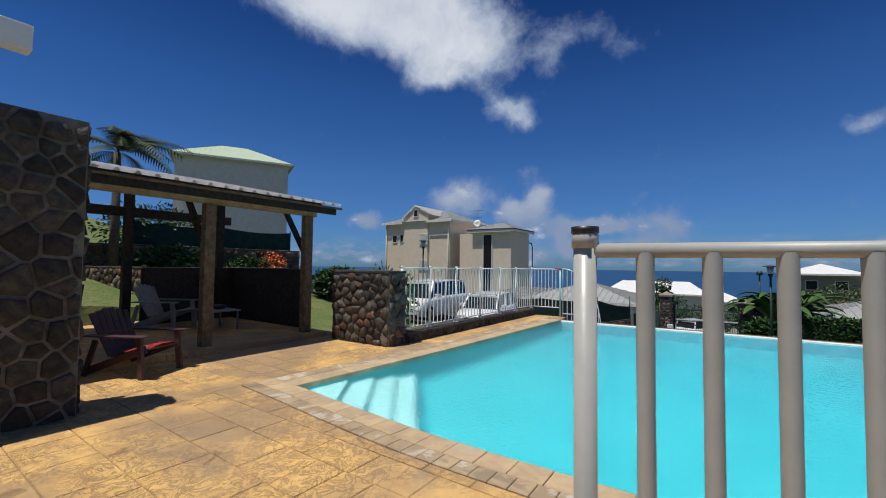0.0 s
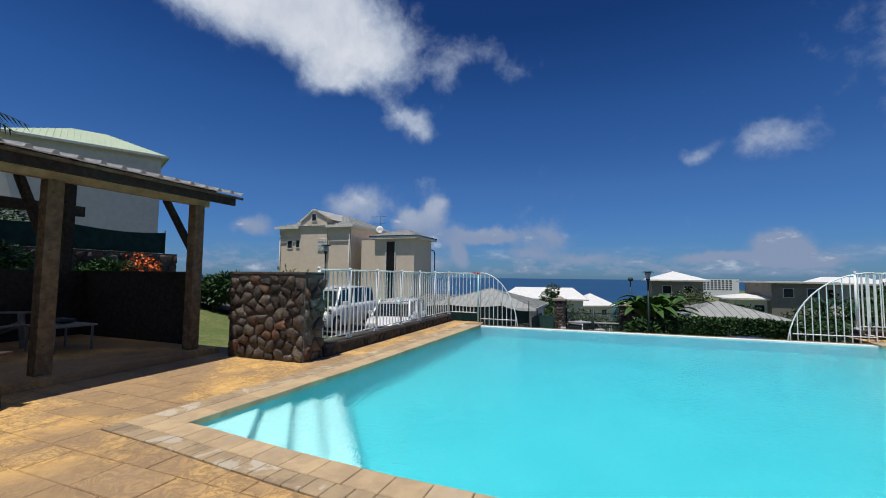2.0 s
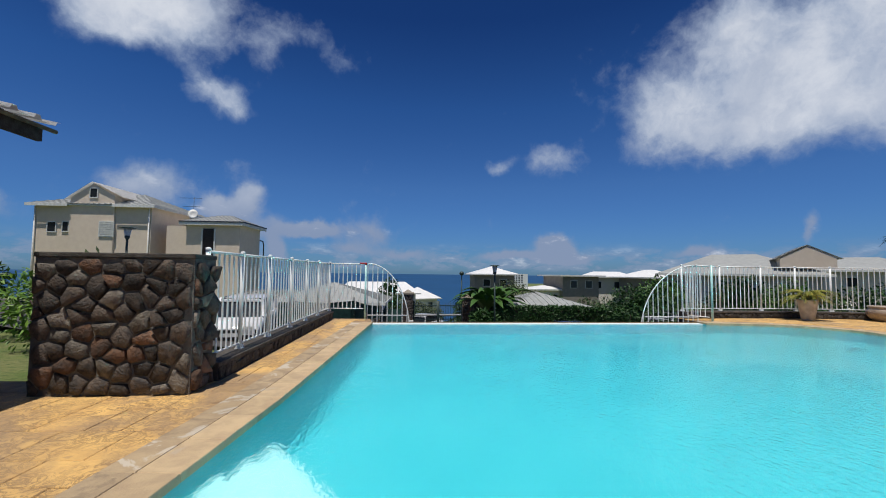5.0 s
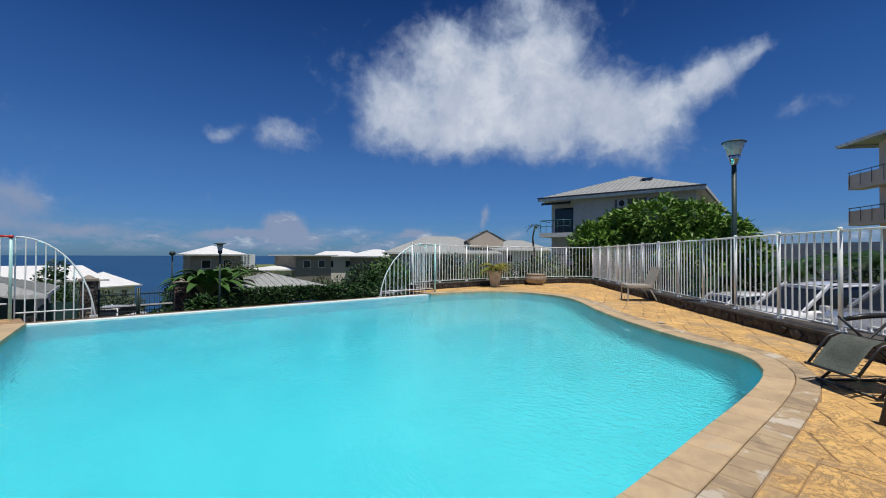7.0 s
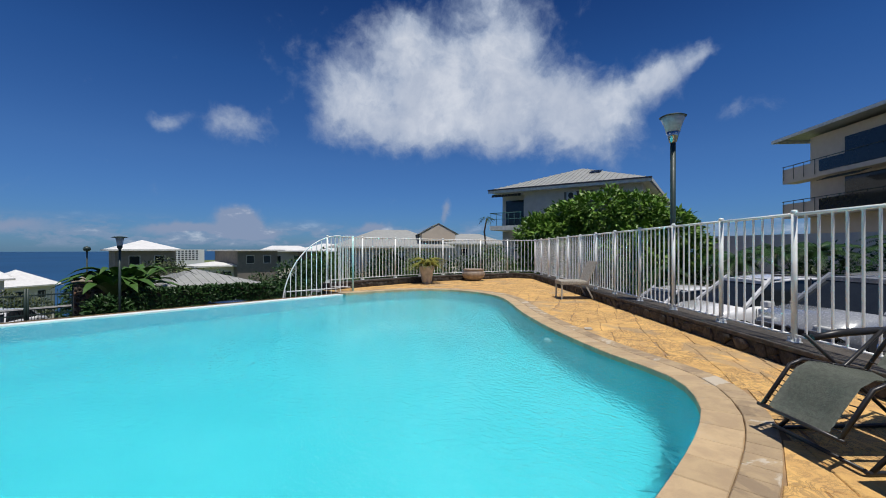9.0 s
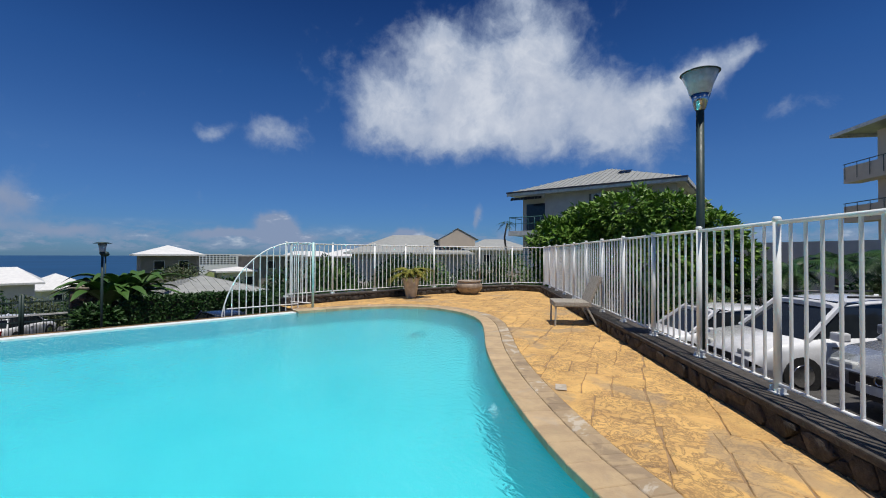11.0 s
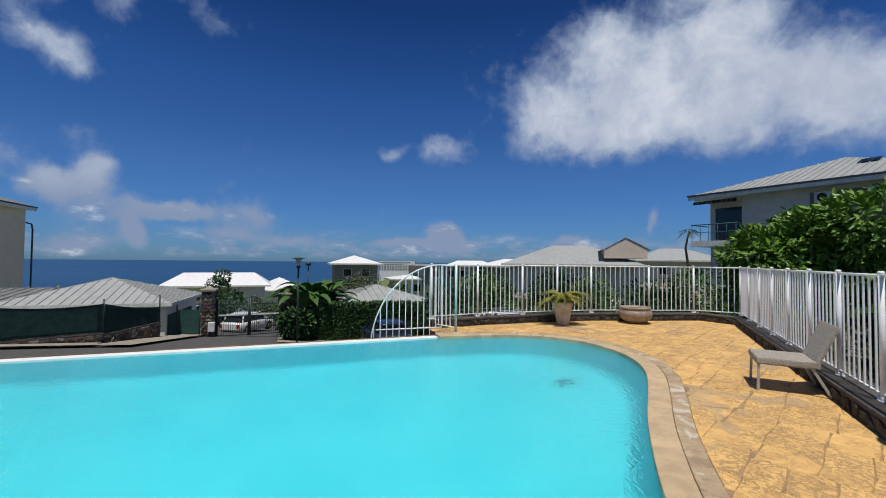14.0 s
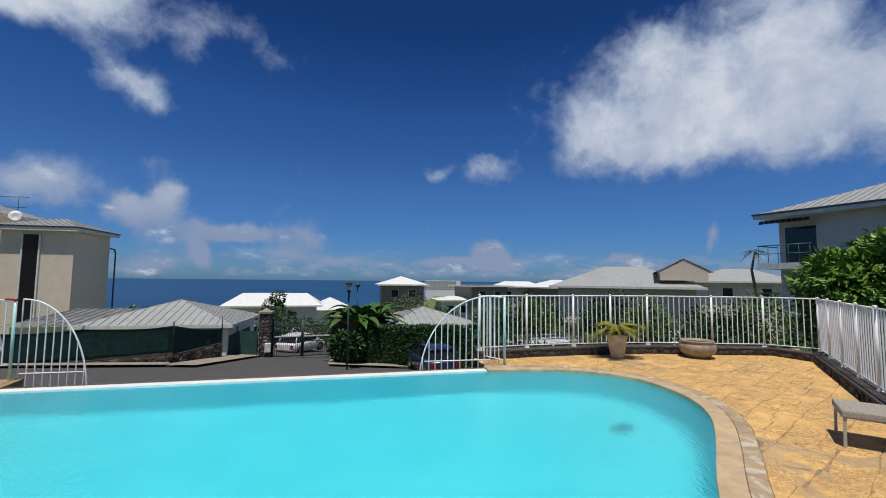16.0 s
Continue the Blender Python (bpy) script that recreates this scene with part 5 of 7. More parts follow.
def hedge(name, a, b, w, z1, label, leaf, count, seed, l=.1, wd=.06, dz=0):
    L = math.dist(a, b)
    zb = min(ground_z(*a), ground_z(*b)) - .2
    m = Matrix.Translation((a[0], a[1], zb)) @ Matrix.Rotation(math.atan2(b[1] - a[1], b[0] - a[0]), 4, "Z")
    t = thing(name, m, label, "hedge")
    rnd = random.Random(seed)
    H = z1 - zb
    bm = bm_new()
    box(bm, .1, L - .1, -w / 2 + .12, w / 2 - .12, 0, H - .12)
    part("branch_core", bm, M_SOIL, t)
    bm = bm_new()
    for _ in range(count):
        q = rnd.random()
        u = rnd.uniform(0, L)
        bump = .10 * noise.noise(Vector((u * .9, seed, 0)))
        if q < .35:
            c = Vector((u, rnd.uniform(-w / 2, w / 2), H + bump + rnd.uniform(-.08, .05)))
            n = Vector((0, 0, 1))
        else:
            s = 1 if q < .5 else -1
            c = Vector((u, s * (w / 2 + .1 * noise.noise(Vector((u, rnd.random() * .1, 3)))), rnd.uniform(0, H)))
            n = Vector((0, s, .2))
        d = Vector((rnd.uniform(-1, 1), rnd.uniform(-1, 1), rnd.uniform(-.3, 1)))
        leaf_quad(bm, c, d, n, l * rnd.uniform(.7, 1.5), wd * rnd.uniform(.7, 1.4))
    part("leaves", bm, leaf, t)
    return t


hedge("hedge", (6.3, 25.3), (16.5, 23.6), 1.3, -0.98, "dense clipped dark green hedge beside the drive", M_LEAFD, 14000, 3, .16, .10)


# ---- street lamps ----
def cone_lamp():
    t = thing("street_lamp", pose(10.76, 1.53, -1.05), "dark green street lamp with an upturned glass cone behind the fence", "street lamp")
    bm = bm_new()
    tube(bm, [(0, 0, 0), (0, 0, 1.1)], .06, 16)
    tube(bm, [(0, 0, 1.1), (0, 0, 4.02)], .043, 16)
    part("pole", bm, M_IRON, t)
    bm = bm_new()
    lathe(bm, [(.045, 4.0), (.06, 4.02), (.08, 4.1), (.11, 4.18), (.105, 4.18), (.0, 4.08)], 24)
    part("collar", bm, M_CHROME, t)
    bm = bm_new()
    lathe(bm, [(.108, 4.18), (.13, 4.27), (.20, 4.44), (.195, 4.44), (.125, 4.27), (.10, 4.19)], 28)
    part("shade", bm, M_LAMPGL, t, "faceted glass cone")
    bm = bm_new()
    lathe(bm, [(.0, 4.475), (.16, 4.465), (.212, 4.44), (.205, 4.43), (.0, 4.44)], 28)
    part("lid", bm, M_IRON, t)
    bm = bm_new()
    lathe(bm, [(.0, 4.38), (.07, 4.36), (.08, 4.31), (.05, 4.24), (.0, 4.23)], 16)
    part("reflector", bm, M_CHROME, t)


cone_lamp()


def disc_lamp(x, y, h, label, r=.32):
    z = ground_z(x, y)
    t = thing("street_lamp", pose(x, y, z), label, "street lamp", "small street lamps")
    bm = bm_new()
    tube(bm, [(0, 0, 0), (0, 0, h - .55)], .045, 10)
    part("pole", bm, M_IRON, t)
    bm = bm_new()
    lathe(bm, [(.05, h - .56), (.10, h - .48), (.10, h - .40), (.0, h - .40)], 14)
    part("holder", bm, M_IRON, t)
    bm = bm_new()
    lathe(bm, [(.10, h - .40), (.15, h - .08), (.0, h - .08)], 14)
    part("glass", bm, M_LAMPGL, t)
    bm = bm_new()
    lathe(bm, [(.0, h), (r * .6, h - .02), (r, h - .07), (.0, h - .08)], 20)
    part("shade", bm, M_IRON, t)


disc_lamp(5.58, 21.55, 4.45, "dark green lamp post with a flat round shade beside the drive")
disc_lamp(-11.4, 17.0, 4.0, "dark green lamp post with a flat round shade near the vans")
disc_lamp(20.5, 21.0, 4.6, "dark green lamp post with a flat round shade behind the garden")
t = thing("street_lamp", pose(6.1, 45, ground_z(6.1, 45)), "thin lamp post with a round globe far down the drive", "street lamp")
bm = bm_new()
tube(bm, [(0, 0, 0), (0, 0, 6.3)], .06, 8)
part("pole", bm, M_IRON, t)
bm = bm_new()
lathe(bm, [(0, 6.2), (.22, 6.3), (.28, 6.45), (.2, 6.62), (0, 6.68)], 14)
part("globe", bm, M_IRON, t)
t = thing("street_lamp", pose(-14.2, 40.4, ground_z(-14.2, 40.4)), "tall curved road lamp beside the cream tower", "street lamp")
bm = bm_new()
h0 = 4.2 - ground_z(-14.2, 40.4)
tube(bm, [(0, 0, 0), (0, 0, h0 - .5), (-.08, 0, h0 - .1), (-.4, 0, h0)], .06, 8)
part("pole", bm, M_IRON, t)
bm = bm_new()
box(bm, -.95, -.35, -.1, .1, h0 - .04, h0 + .06, .03)
part("head", bm, M_IRON, t)


# ---- vehicles ----
def loft(bm, secs):
    """Joins a row of equal rings with quads and closes the ends."""
    rings = [[bm.verts.new(p) for p in s] for s in secs]
    k = len(rings[0])
    for a, b in zip(rings, rings[1:]):
        for i in range(k):
            bm.faces.new((a[i], a[(i + 1) % k], b[(i + 1) % k], b[i])).smooth = True
    bm.faces.new(rings[0][::-1])
    bm.faces.new(rings[-1])
    return bm


def car(m, label, paint, L=4.2, W=1.75, H=1.5, kind="car", bonnet=.95, tail=.35, group="parked cars", black_bars=False):
    """A car along x, its nose at +x: body, cabin glass, wheels and lights as parts."""
    c = thing("car" if kind == "car" else "van", m, label, kind, group)
    belt = H * .60
    hw = W / 2
    xs = [(-L / 2, .42, belt * .90, .90), (-L / 2 + .12, .28, belt, .97), (-L / 2 + .8, .22, belt, 1.0), (0, .2, belt, 1.0), (L / 2 - bonnet - .25, .2, belt * .98, 1.0),
          (L / 2 - bonnet * .5, .22, belt * .88, .98), (L / 2 - .18, .26, belt * .74, .93), (L / 2, .36, belt * .58, .84)]
    secs = []
    for x, z0, z1, k in xs:
        w = hw * k
        secs.append([(x, -w * .96, z0), (x, -w, z0 + .18), (x, -w, z1 - .12), (x, -w * .93, z1), (x, w * .93, z1), (x, w, z1 - .12), (x, w, z0 + .18), (x, w * .96, z0)])
    bm = loft(bm_new(), secs)
    bmesh.ops.recalc_face_normals(bm, faces=bm.faces)
    part("body", bm, paint, c)
    # cabin: glass block, with roof and pillars of paint
    xr, xf = -L / 2 + tail, L / 2 - bonnet
    tr, tf = xr + .28, xf - .75 if kind == "car" else xf - .55
    if kind == "van":
        tr = xr + .06

    def ring(x, w, z):
        return (x, w, z)
    bm = bm_new()
    lo = [(xr, -hw * .90, belt - .03), (xf, -hw * .90, belt - .05), (xf, hw * .90, belt - .05), (xr, hw * .90, belt - .03)]
    hi = [(tr, -hw * .74, H - .06), (tf, -hw * .74, H - .05), (tf, hw * .74, H - .05), (tr, hw * .74, H - .06)]
    lv = [bm.verts.new(p) for p in lo]
    hv = [bm.verts.new(p) for p in hi]
    bm.faces.new(hv)
    for i in range(4):
        bm.faces.new((lv[i], lv[(i + 1) % 4], hv[(i + 1) % 4], hv[i]))
    part("window_band", bm, M_GLASSDARK, c, "dark car glass")
    bm = bm_new()
    secs = []
    for i in range(9):
        u = i / 8
        x, arch, w = tr - .14 + (tf - tr + .30) * u, math.sin(math.pi * u), hw * (.79 - .05 * (2 * u - 1) ** 2)
        z = H - .11 + .10 * arch
        secs.append([(x, -w, z - .05), (x, -w, z - .02), (x, -w * .86, z + .015), (x, -w * .4, z + .03), (x, w * .4, z + .03), (x, w * .86, z + .015), (x, w, z - .02), (x, w, z - .05)])
    loft(bm, secs)
    bmesh.ops.recalc_face_normals(bm, faces=bm.faces)
    part("roof", bm, paint, c)
    for s in (-1, 1):
        for (x0, x1) in ((xf + .02, tf + .02), (xr - .02, tr - .02)):
            bm = bm_new()
            beam(bm, (x0, s * hw * .91, belt - .05), (x1, s * hw * .755, H - .03), .07, .07, .01)
            part("pillar", bm, paint, c)
        for q in ((.5,) if kind == "car" else (.62, .3)):
            bm = bm_new()
            xm, tm = xr + (xf - xr) * q, tr + (tf - tr) * q
            beam(bm, (xm, s * hw * .915, belt - .05), (tm, s * hw * .76, H - .03), .08, .05)
            part("pillar", bm, paint if kind == "van" else M_BLACK, c)
        for x in (-L / 2 + .78, L / 2 - .80):
            bm = bm_new()
            tube(bm, [(x, s * (hw - .20), .32), (x, s * (hw + .005), .32)], [.32, .32], 20)
            wh = part("wheel", bm, M_TYRE, c)
            bm = bm_new()
            tube(bm, [(x, s * (hw), .32), (x, s * (hw + .018), .32)], [.20, .18], 16)
            part("rim", bm, M_CHROME, wh)
        bm = bm_new()
        box(bm, L / 2 - .30, L / 2 - .05, s * hw * .60 - .16, s * hw * .60 + .16, belt * .58, belt * .72, .03)
        part("headlight", bm, M_LAMPGL, c)
        bm = bm_new()
        box(bm, -L / 2 - .02, -L / 2 + .12, s * hw * .78 - .1, s * hw * .78 + .1, belt * .62, belt * .9, .02)
        part("tail_light", bm, M_TAIL, c)
        bm = bm_new()
        box(bm, xf - .45, xf - .27, s * (hw + .01) - .0, s * (hw + .01) + s * .2, belt - .02, belt + .13, .03)
        part("wing_mirror", bm, paint, c)
        for x in (-.1, .75):
            bm = bm_new()
            box(bm, x - .1, x + .08, s * (hw + .005) - .01, s * (hw + .005) + .012, belt - .17, belt - .13)
            part("door_handle", bm, M_CHROME, c)
            bm = bm_new()
            box(bm, x + .2, x + .21, s * hw * 1.0 - .003, s * hw * 1.0 + .004, .3, belt - .06)
            part("door_gap", bm, M_BLACK, c)
    bm = bm_new()
    box(bm, L / 2 - .06, L / 2 + .005, -hw * .42, hw * .42, belt * .42, belt * .60, .01)
    part("grille", bm, M_BLACK, c)
    bm = bm_new()
    box(bm, L / 2 - .08, L / 2 + .02, -hw * .80, hw * .80, .24, .36, .03)
    part("bumper", bm, M_BLACK, c)
    bm = bm_new()
    box(bm, L / 2 + .01, L / 2 + .025, -.26, .26, belt * .36, belt * .36 + .11)
    part("number_plate", bm, M_TRIM, c)
    if black_bars:
        for s in (-1, 1):
            bm = bm_new()
            tube(bm, [(tr + .1, s * hw * .7, H + .04), (tf - .1, s * hw * .7, H + .04)], .02, 8)
            part("roof_rail", bm, M_BLACK, c)
    return c


def on_ground(x, y, yaw):
    return pose(x, y, ground_z(x, y) + .12, 0, 0, yaw)


suv = car(on_ground(15.95, 1.0, 139), "white compact car parked nose-in behind the fence", M_CARW, 4.2, 1.78, 1.58, black_bars=True)
sv = car(on_ground(14.15, -1.05, 143), "silver hatchback with round headlights parked beside the white car", M_CARS, 4.1, 1.75, 1.46)
bm = bm_new()
lathe(bm, [(.045, .0), (.055, .015), (.065, 0)], 20)
bm.transform(Matrix.Translation((2.06, 0, .50)) @ Matrix.Rotation(radians(90), 4, "Y"))
part("badge", bm, M_CHROME, sv, "round bright badge")
car(on_ground(17.9, 3.5, 139), "pale beige car behind the white car", M_CARW, 4.1, 1.75, 1.42)
car(on_ground(-6.9, 11.7, -84), "white van parked below the fence", M_CARW, 4.4, 1.8, 1.66, "van", .85, .1, "parked vans")
car(on_ground(-4.6, 12.9, -80), "small white van parked beside the larger van", M_CARW, 3.9, 1.65, 1.42, "van", .85, .1, "parked vans")
v3 = car(on_ground(14.1, 17.6, 188), "white minibus with a roof rack beside the garden", M_CARW, 5.0, 1.9, 2.0, "van", .7, .05, "parked vans")
for i in range(6):
    bm = bm_new()
    tube(bm, [(-1.9 + i * .6, -.7, 2.10), (-1.9 + i * .6, .7, 2.10)], .02, 6)
    part("rack_bar", bm, M_CHROME, v3)
for s in (-1, 1):
    bm = bm_new()
    tube(bm, [(-2.0, s * .7, 2.0), (-2.0, s * .7, 2.12), (1.3, s * .7, 2.12), (1.3, s * .7, 2.0)], .022, 6)
    part("rack_rail", bm, M_CHROME, v3)
car(on_ground(9.9, 21.9, 100), "dark blue car parked in front of the hedge", M_CARB, 3.9, 1.7, 1.5)
car(on_ground(2.0, 33.5, 60), "white car on the road behind the gate", M_CARW, 4.0, 1.7, 1.45)
car(on_ground(-3.0, 38.5, 90), "white pickup beyond the side gate", M_CARW, 4.5, 1.75, 1.7)


# ---- gate and green netting ----
def gate():
    for x, y in ((0.55, 27.7), (4.75, 28.2)):
        z = ground_z(x, y)
        p = thing("gate_pillar", pose(x, y, z), "dark rubble gate pillar with a cement cap", "pillar", "gate pillars")
        bm = bm_new()
        box(bm, -.33, .33, -.33, .33, -.2, 2.75)
        part("core", bm, M_MORTAR, p)
        bm = bm_new()
        box(bm, -.42, .42, -.42, .42, 2.75, 2.9, .03)
        lathe(bm, [(.3, 2.9), (.15, 3.02), (.0, 3.1)], 4)
        part("cap", bm, M_KERB, p)
        stones_q.append((p, (-.33, -.33, 0), (1, 0, 0), (0, 0, 1), .66, 2.75, .2, .04, 201 + int(x)))
        stones_q.append((p, (.33, -.33, 0), (0, 1, 0), (0, 0, 1), .66, 2.75, .2, .04, 211 + int(x)))
    g = thing("gate", pose(0.9, 27.75, ground_z(2, 28) + .12, 0, 0, 6.8), "tall dark green iron gate with a curved top", "gate")
    for leaf in (0, 1):
        x0 = .08 + leaf * 1.78
        lf = part("gate_leaf", tube(tube(bm_new(), [(x0, 0, .05), (x0, 0, 2.3)], .05, 8), [(x0 + 1.68, 0, .05), (x0 + 1.68, 0, 2.3)], .05, 8), M_IRON, g)
        n = 14
        for i in range(1, n):
            u = i / n
            top = 2.05 + .22 * math.cos((u if leaf == 0 else 1 - u) * math.pi / 2 + .2)
            bm = bm_new()
            tube(bm, [(x0 + 1.68 * u, 0, .08), (x0 + 1.68 * u, 0, top)], .013, 6)
            part("bar", bm, M_IRON, lf)
        for z in (.1, 1.0, 1.25, 1.95):
            bm = bm_new()
            box(bm, x0, x0 + 1.68, -.02, .02, z - .03, z + .03)
            part("cross_bar", bm, M_IRON, lf)
        bm = bm_new()
        box(bm, x0 + .05, x0 + 1.6, -.08, -.03, 1.28, 1.36)
        part("opener_arm", bm, M_TRIM, lf)
    bm = bm_new()
    box(bm, -.35, .0, -.55, -.35, .45, 1.0, .03)
    part("control_box", bm, M_TRIM, g, "white control box")
    ow = wall_along("stone_wall", (6.6, 27.9), (5.1, 27.9), .4, -3.5, -1.0, 0, "dark rubble wall beside the gate", .2, .04, 221)
    s = thing("side_gate", pose(-1.0, 27.4, ground_z(-1, 27.4) + .1), "dark green netted side gate", "gate")
    bm = bm_new()
    box(bm, 0, 1.15, -.02, .02, .1, 1.5)
    part("net", bm, M_NET, s)
    bm = bm_new()
    for x in (0, 1.15):
        tube(bm, [(x, 0, 0), (x, 0, 2.1)], .04, 8)
    part("posts", bm, M_IRON, s)


gate()


def net_fence(pts, ztops, zbase, label, seed):
    """Posts with green shade netting that sags a little between them."""
    for (a, b), (za, zb_) in zip(zip(pts, pts[1:]), zip(ztops, ztops[1:])):
        L = math.dist(a, b)
        f = thing("net_fence", pose(a[0], a[1], zbase, 0, 0, math.degrees(math.atan2(b[1] - a[1], b[0] - a[0]))), label, "fence", "green netting fences")
        n = max(1, round(L / 2.6))
        for i in range(n + 1):
            bm = bm_new()
            tube(bm, [(L * i / n, 0, 0), (L * i / n, 0, za - zbase + .1)], .035, 8)
            part("post", bm, M_IRON, f)
        bm = bm_new()
        gx, gz = max(4, int(L / .22)), 9
        rows = []
        for j in range(gz + 1):
            row = []
            for i in range(gx + 1):
                u = i / gx
                sag = .10 * math.sin(math.pi * ((u * n) % 1)) * (j / gz)
                x = L * u
                top = za + (zb_ - za) * u - zbase - sag
                z = .02 + (top - .02) * j / gz
                y = .04 * noise.noise(Vector((x * 2.2, z * 3.0, seed))) + .05 * math.sin(x * 5 + z * 3) * .3
                row.append(bm.verts.new((x, -.05 + y, z)))
            rows.append(row)
        for j in range(gz):
            for i in range(gx):
                bm.faces.new((rows[j][i], rows[j][i + 1], rows[j + 1][i + 1], rows[j + 1][i])).smooth = True
        bmesh.ops.solidify(bm, geom=bm.faces[:], thickness=.006)
        part("net", bm, M_NET, f)


net_fence([(-22, 17.0), (-8.0, 18.9), (-2.3, 21.75)], [-.2, -.3, -.4], -1.62, "dark green shade netting on posts above a low rubble wall", 3)
net_fence([(-2.3, 21.75), (-1.25, 25.3)], [-.4, -.95], -1.72, "dark green shade netting on posts beside the garage", 4)
wall_along("stone_wall", (-2.25, 21.70), (-8.0, 18.82), .3, -3.2, -1.64, 0, "low rubble wall under the green netting", .24, .04, 232)
wall_along("stone_wall", (-8.0, 18.82), (-22.0, 16.9), .3, -3.2, -1.64, 0, "low rubble wall under the green netting", .3, .04, 233)
wall_along("stone_wall", (-1.2, 25.3), (-2.25, 21.75), .3, -3.4, -1.72, 0, "low rubble wall under the green netting", .24, .04, 234)
gb = thing("garage_door_set", pose(-1.32, 28.0, -3.3), "dark green slatted garage doors", "door")
for k, (y0, y1) in enumerate(((-1.2, .9), (1.5, 3.6))):
    bm = bm_new()
    box(bm, -.05, .08, y0, y1, .1, 1.75)
    dr = part("door", bm, M_NET, gb)
    for i in range(9):
        bm = bm_new()
        box(bm, .08, .10, y0 + .05, y1 - .05, .15 + i * .18, .27 + i * .18)
        part("slat", bm, M_NET, dr)


# ---- flower pots ----
def flower_pot():
    t = thing("planter", pose(12.2, 9.35, 0), "tall tapered beige clay planter with a yellowing dwarf palm", "planter")
    bm = bm_new()
    lathe(bm, [(0, 0), (.13, 0), (.15, .02), (.18, .20), (.225, .46), (.24, .54), (.245, .58), (.23, .59), (.215, .57), (.20, .53), (0, .52)], 36)
    part("pot", bm, M_CLAY, t)
    bm = bm_new()
    lathe(bm, [(0, .545), (.12, .555), (.205, .545)], 20)
    part("soil", bm, M_SOIL, t)
    rnd = random.Random(4)
    bm = bm_new()
    lathe(bm, [(.09, .57), (.11, .66), (.07, .75), (0, .78)], 10)
    part("stem", bm, M_BARK, t)
    bm = bm_new()
    for k in range(60):
        az = rnd.uniform(0, 2 * math.pi)
        up = rnd.uniform(.25, 1.15)
        frond(bm, Vector((0, 0, .68)), az, up, rnd.uniform(.5, .74), rnd, .15, 24)
    part("fronds", bm, M_FROND, t)


def frond(bm, base, az, up, L, rnd, leaflet, n):
    """A feather leaf that arches out and down."""
    h = Vector((math.cos(az), math.sin(az), 0))
    side = Vector((-h.y, h.x, 0))
    pts = []
    for i in range(n + 1):
        s = i / n
        pts.append(base + h * L * s * math.cos(up * (1 - s * .7)) + Vector((0, 0, 1)) * (L * (math.sin(up) * s - .75 * s * s)))
    for i in range(n):
        a, b = pts[i], pts[i + 1]
        w = L * .008
        v = [bm.verts.new(p) for p in (a - side * w, a + side * w, b + side * w, b - side * w)]
        bm.faces.new(v)
        if i > 1:
            d = (b - a).normalized()
            ll = leaflet * (1 - .5 * abs(2 * i / n - 1)) * L / .6
            for s in (-1, 1):
                tip = a + (side * s * .8 + d * .7 + Vector((0, 0, -.35))).normalized() * ll
                q = d * ll * .10
                bm.faces.new([bm.verts.new(p) for p in (a - q, a + q, tip)])


flower_pot()
t = thing("bowl_planter", pose(14.3, 9.15, 0), "wide ribbed glazed clay bowl by the low wall", "planter")
bm = bm_new()
seg = 56
rings = []
for r, z in ((0, 0), (.22, 0), (.26, .02), (.37, .14), (.41, .24), (.385, .33), (.35, .36), (.365, .39), (.385, .41), (.365, .43), (.33, .41), (.31, .36), (0, .35)):
    ring = []
    for k in range(seg):
        rr = r * (1 + (.018 if k % 2 else 0) * (1 if .05 < z < .43 and r > .3 else 0))
        a = 2 * math.pi * k / seg
        ring.append(bm.verts.new((rr * math.cos(a), rr * math.sin(a), z)))
    rings.append(ring)
for r0, r1 in zip(rings, rings[1:]):
    for k in range(seg):
        bm.faces.new((r0[k], r0[(k + 1) % seg], r1[(k + 1) % seg], r1[k])).smooth = True
bmesh.ops.remove_doubles(bm, verts=bm.verts, dist=1e-4)
part("bowl", bm, M_CLAYD, t)
bm = bm_new()
lathe(bm, [(0, .39), (.318, .38)], 24)
part("soil", bm, M_SOIL, t)


# ---- seats ----
def wicker_chair():
    yaw = math.degrees(math.atan2(.44, -.41)) - 90
    t = thing("lounge_chair", pose(11.86, 3.98, 0, 0, 0, yaw), "low armless chair of grey-beige wicker with slim metal legs", "chair")
    # front towards +y
    bm = bm_new()
    box(bm, -.31, .31, -.30, .33, .33, .42, .02)
    part("seat", bm, M_WICKER, t)
    bm = bm_new()
    beam(bm, (0, -.26, .38), (0, -.46, .86), .62, .05, .015, up=(0, 1, 0))
    part("backrest", bm, M_WICKER, t)
    for x in (-.28, .28):
        for y0, y1 in ((.30, .31), (-.22, -.40)):
            bm = bm_new()
            beam(bm, (x, y0, .34), (x, y1, 0), .03, .03, .004)
            part("leg", bm, M_RAILGREY, t)


wicker_chair()


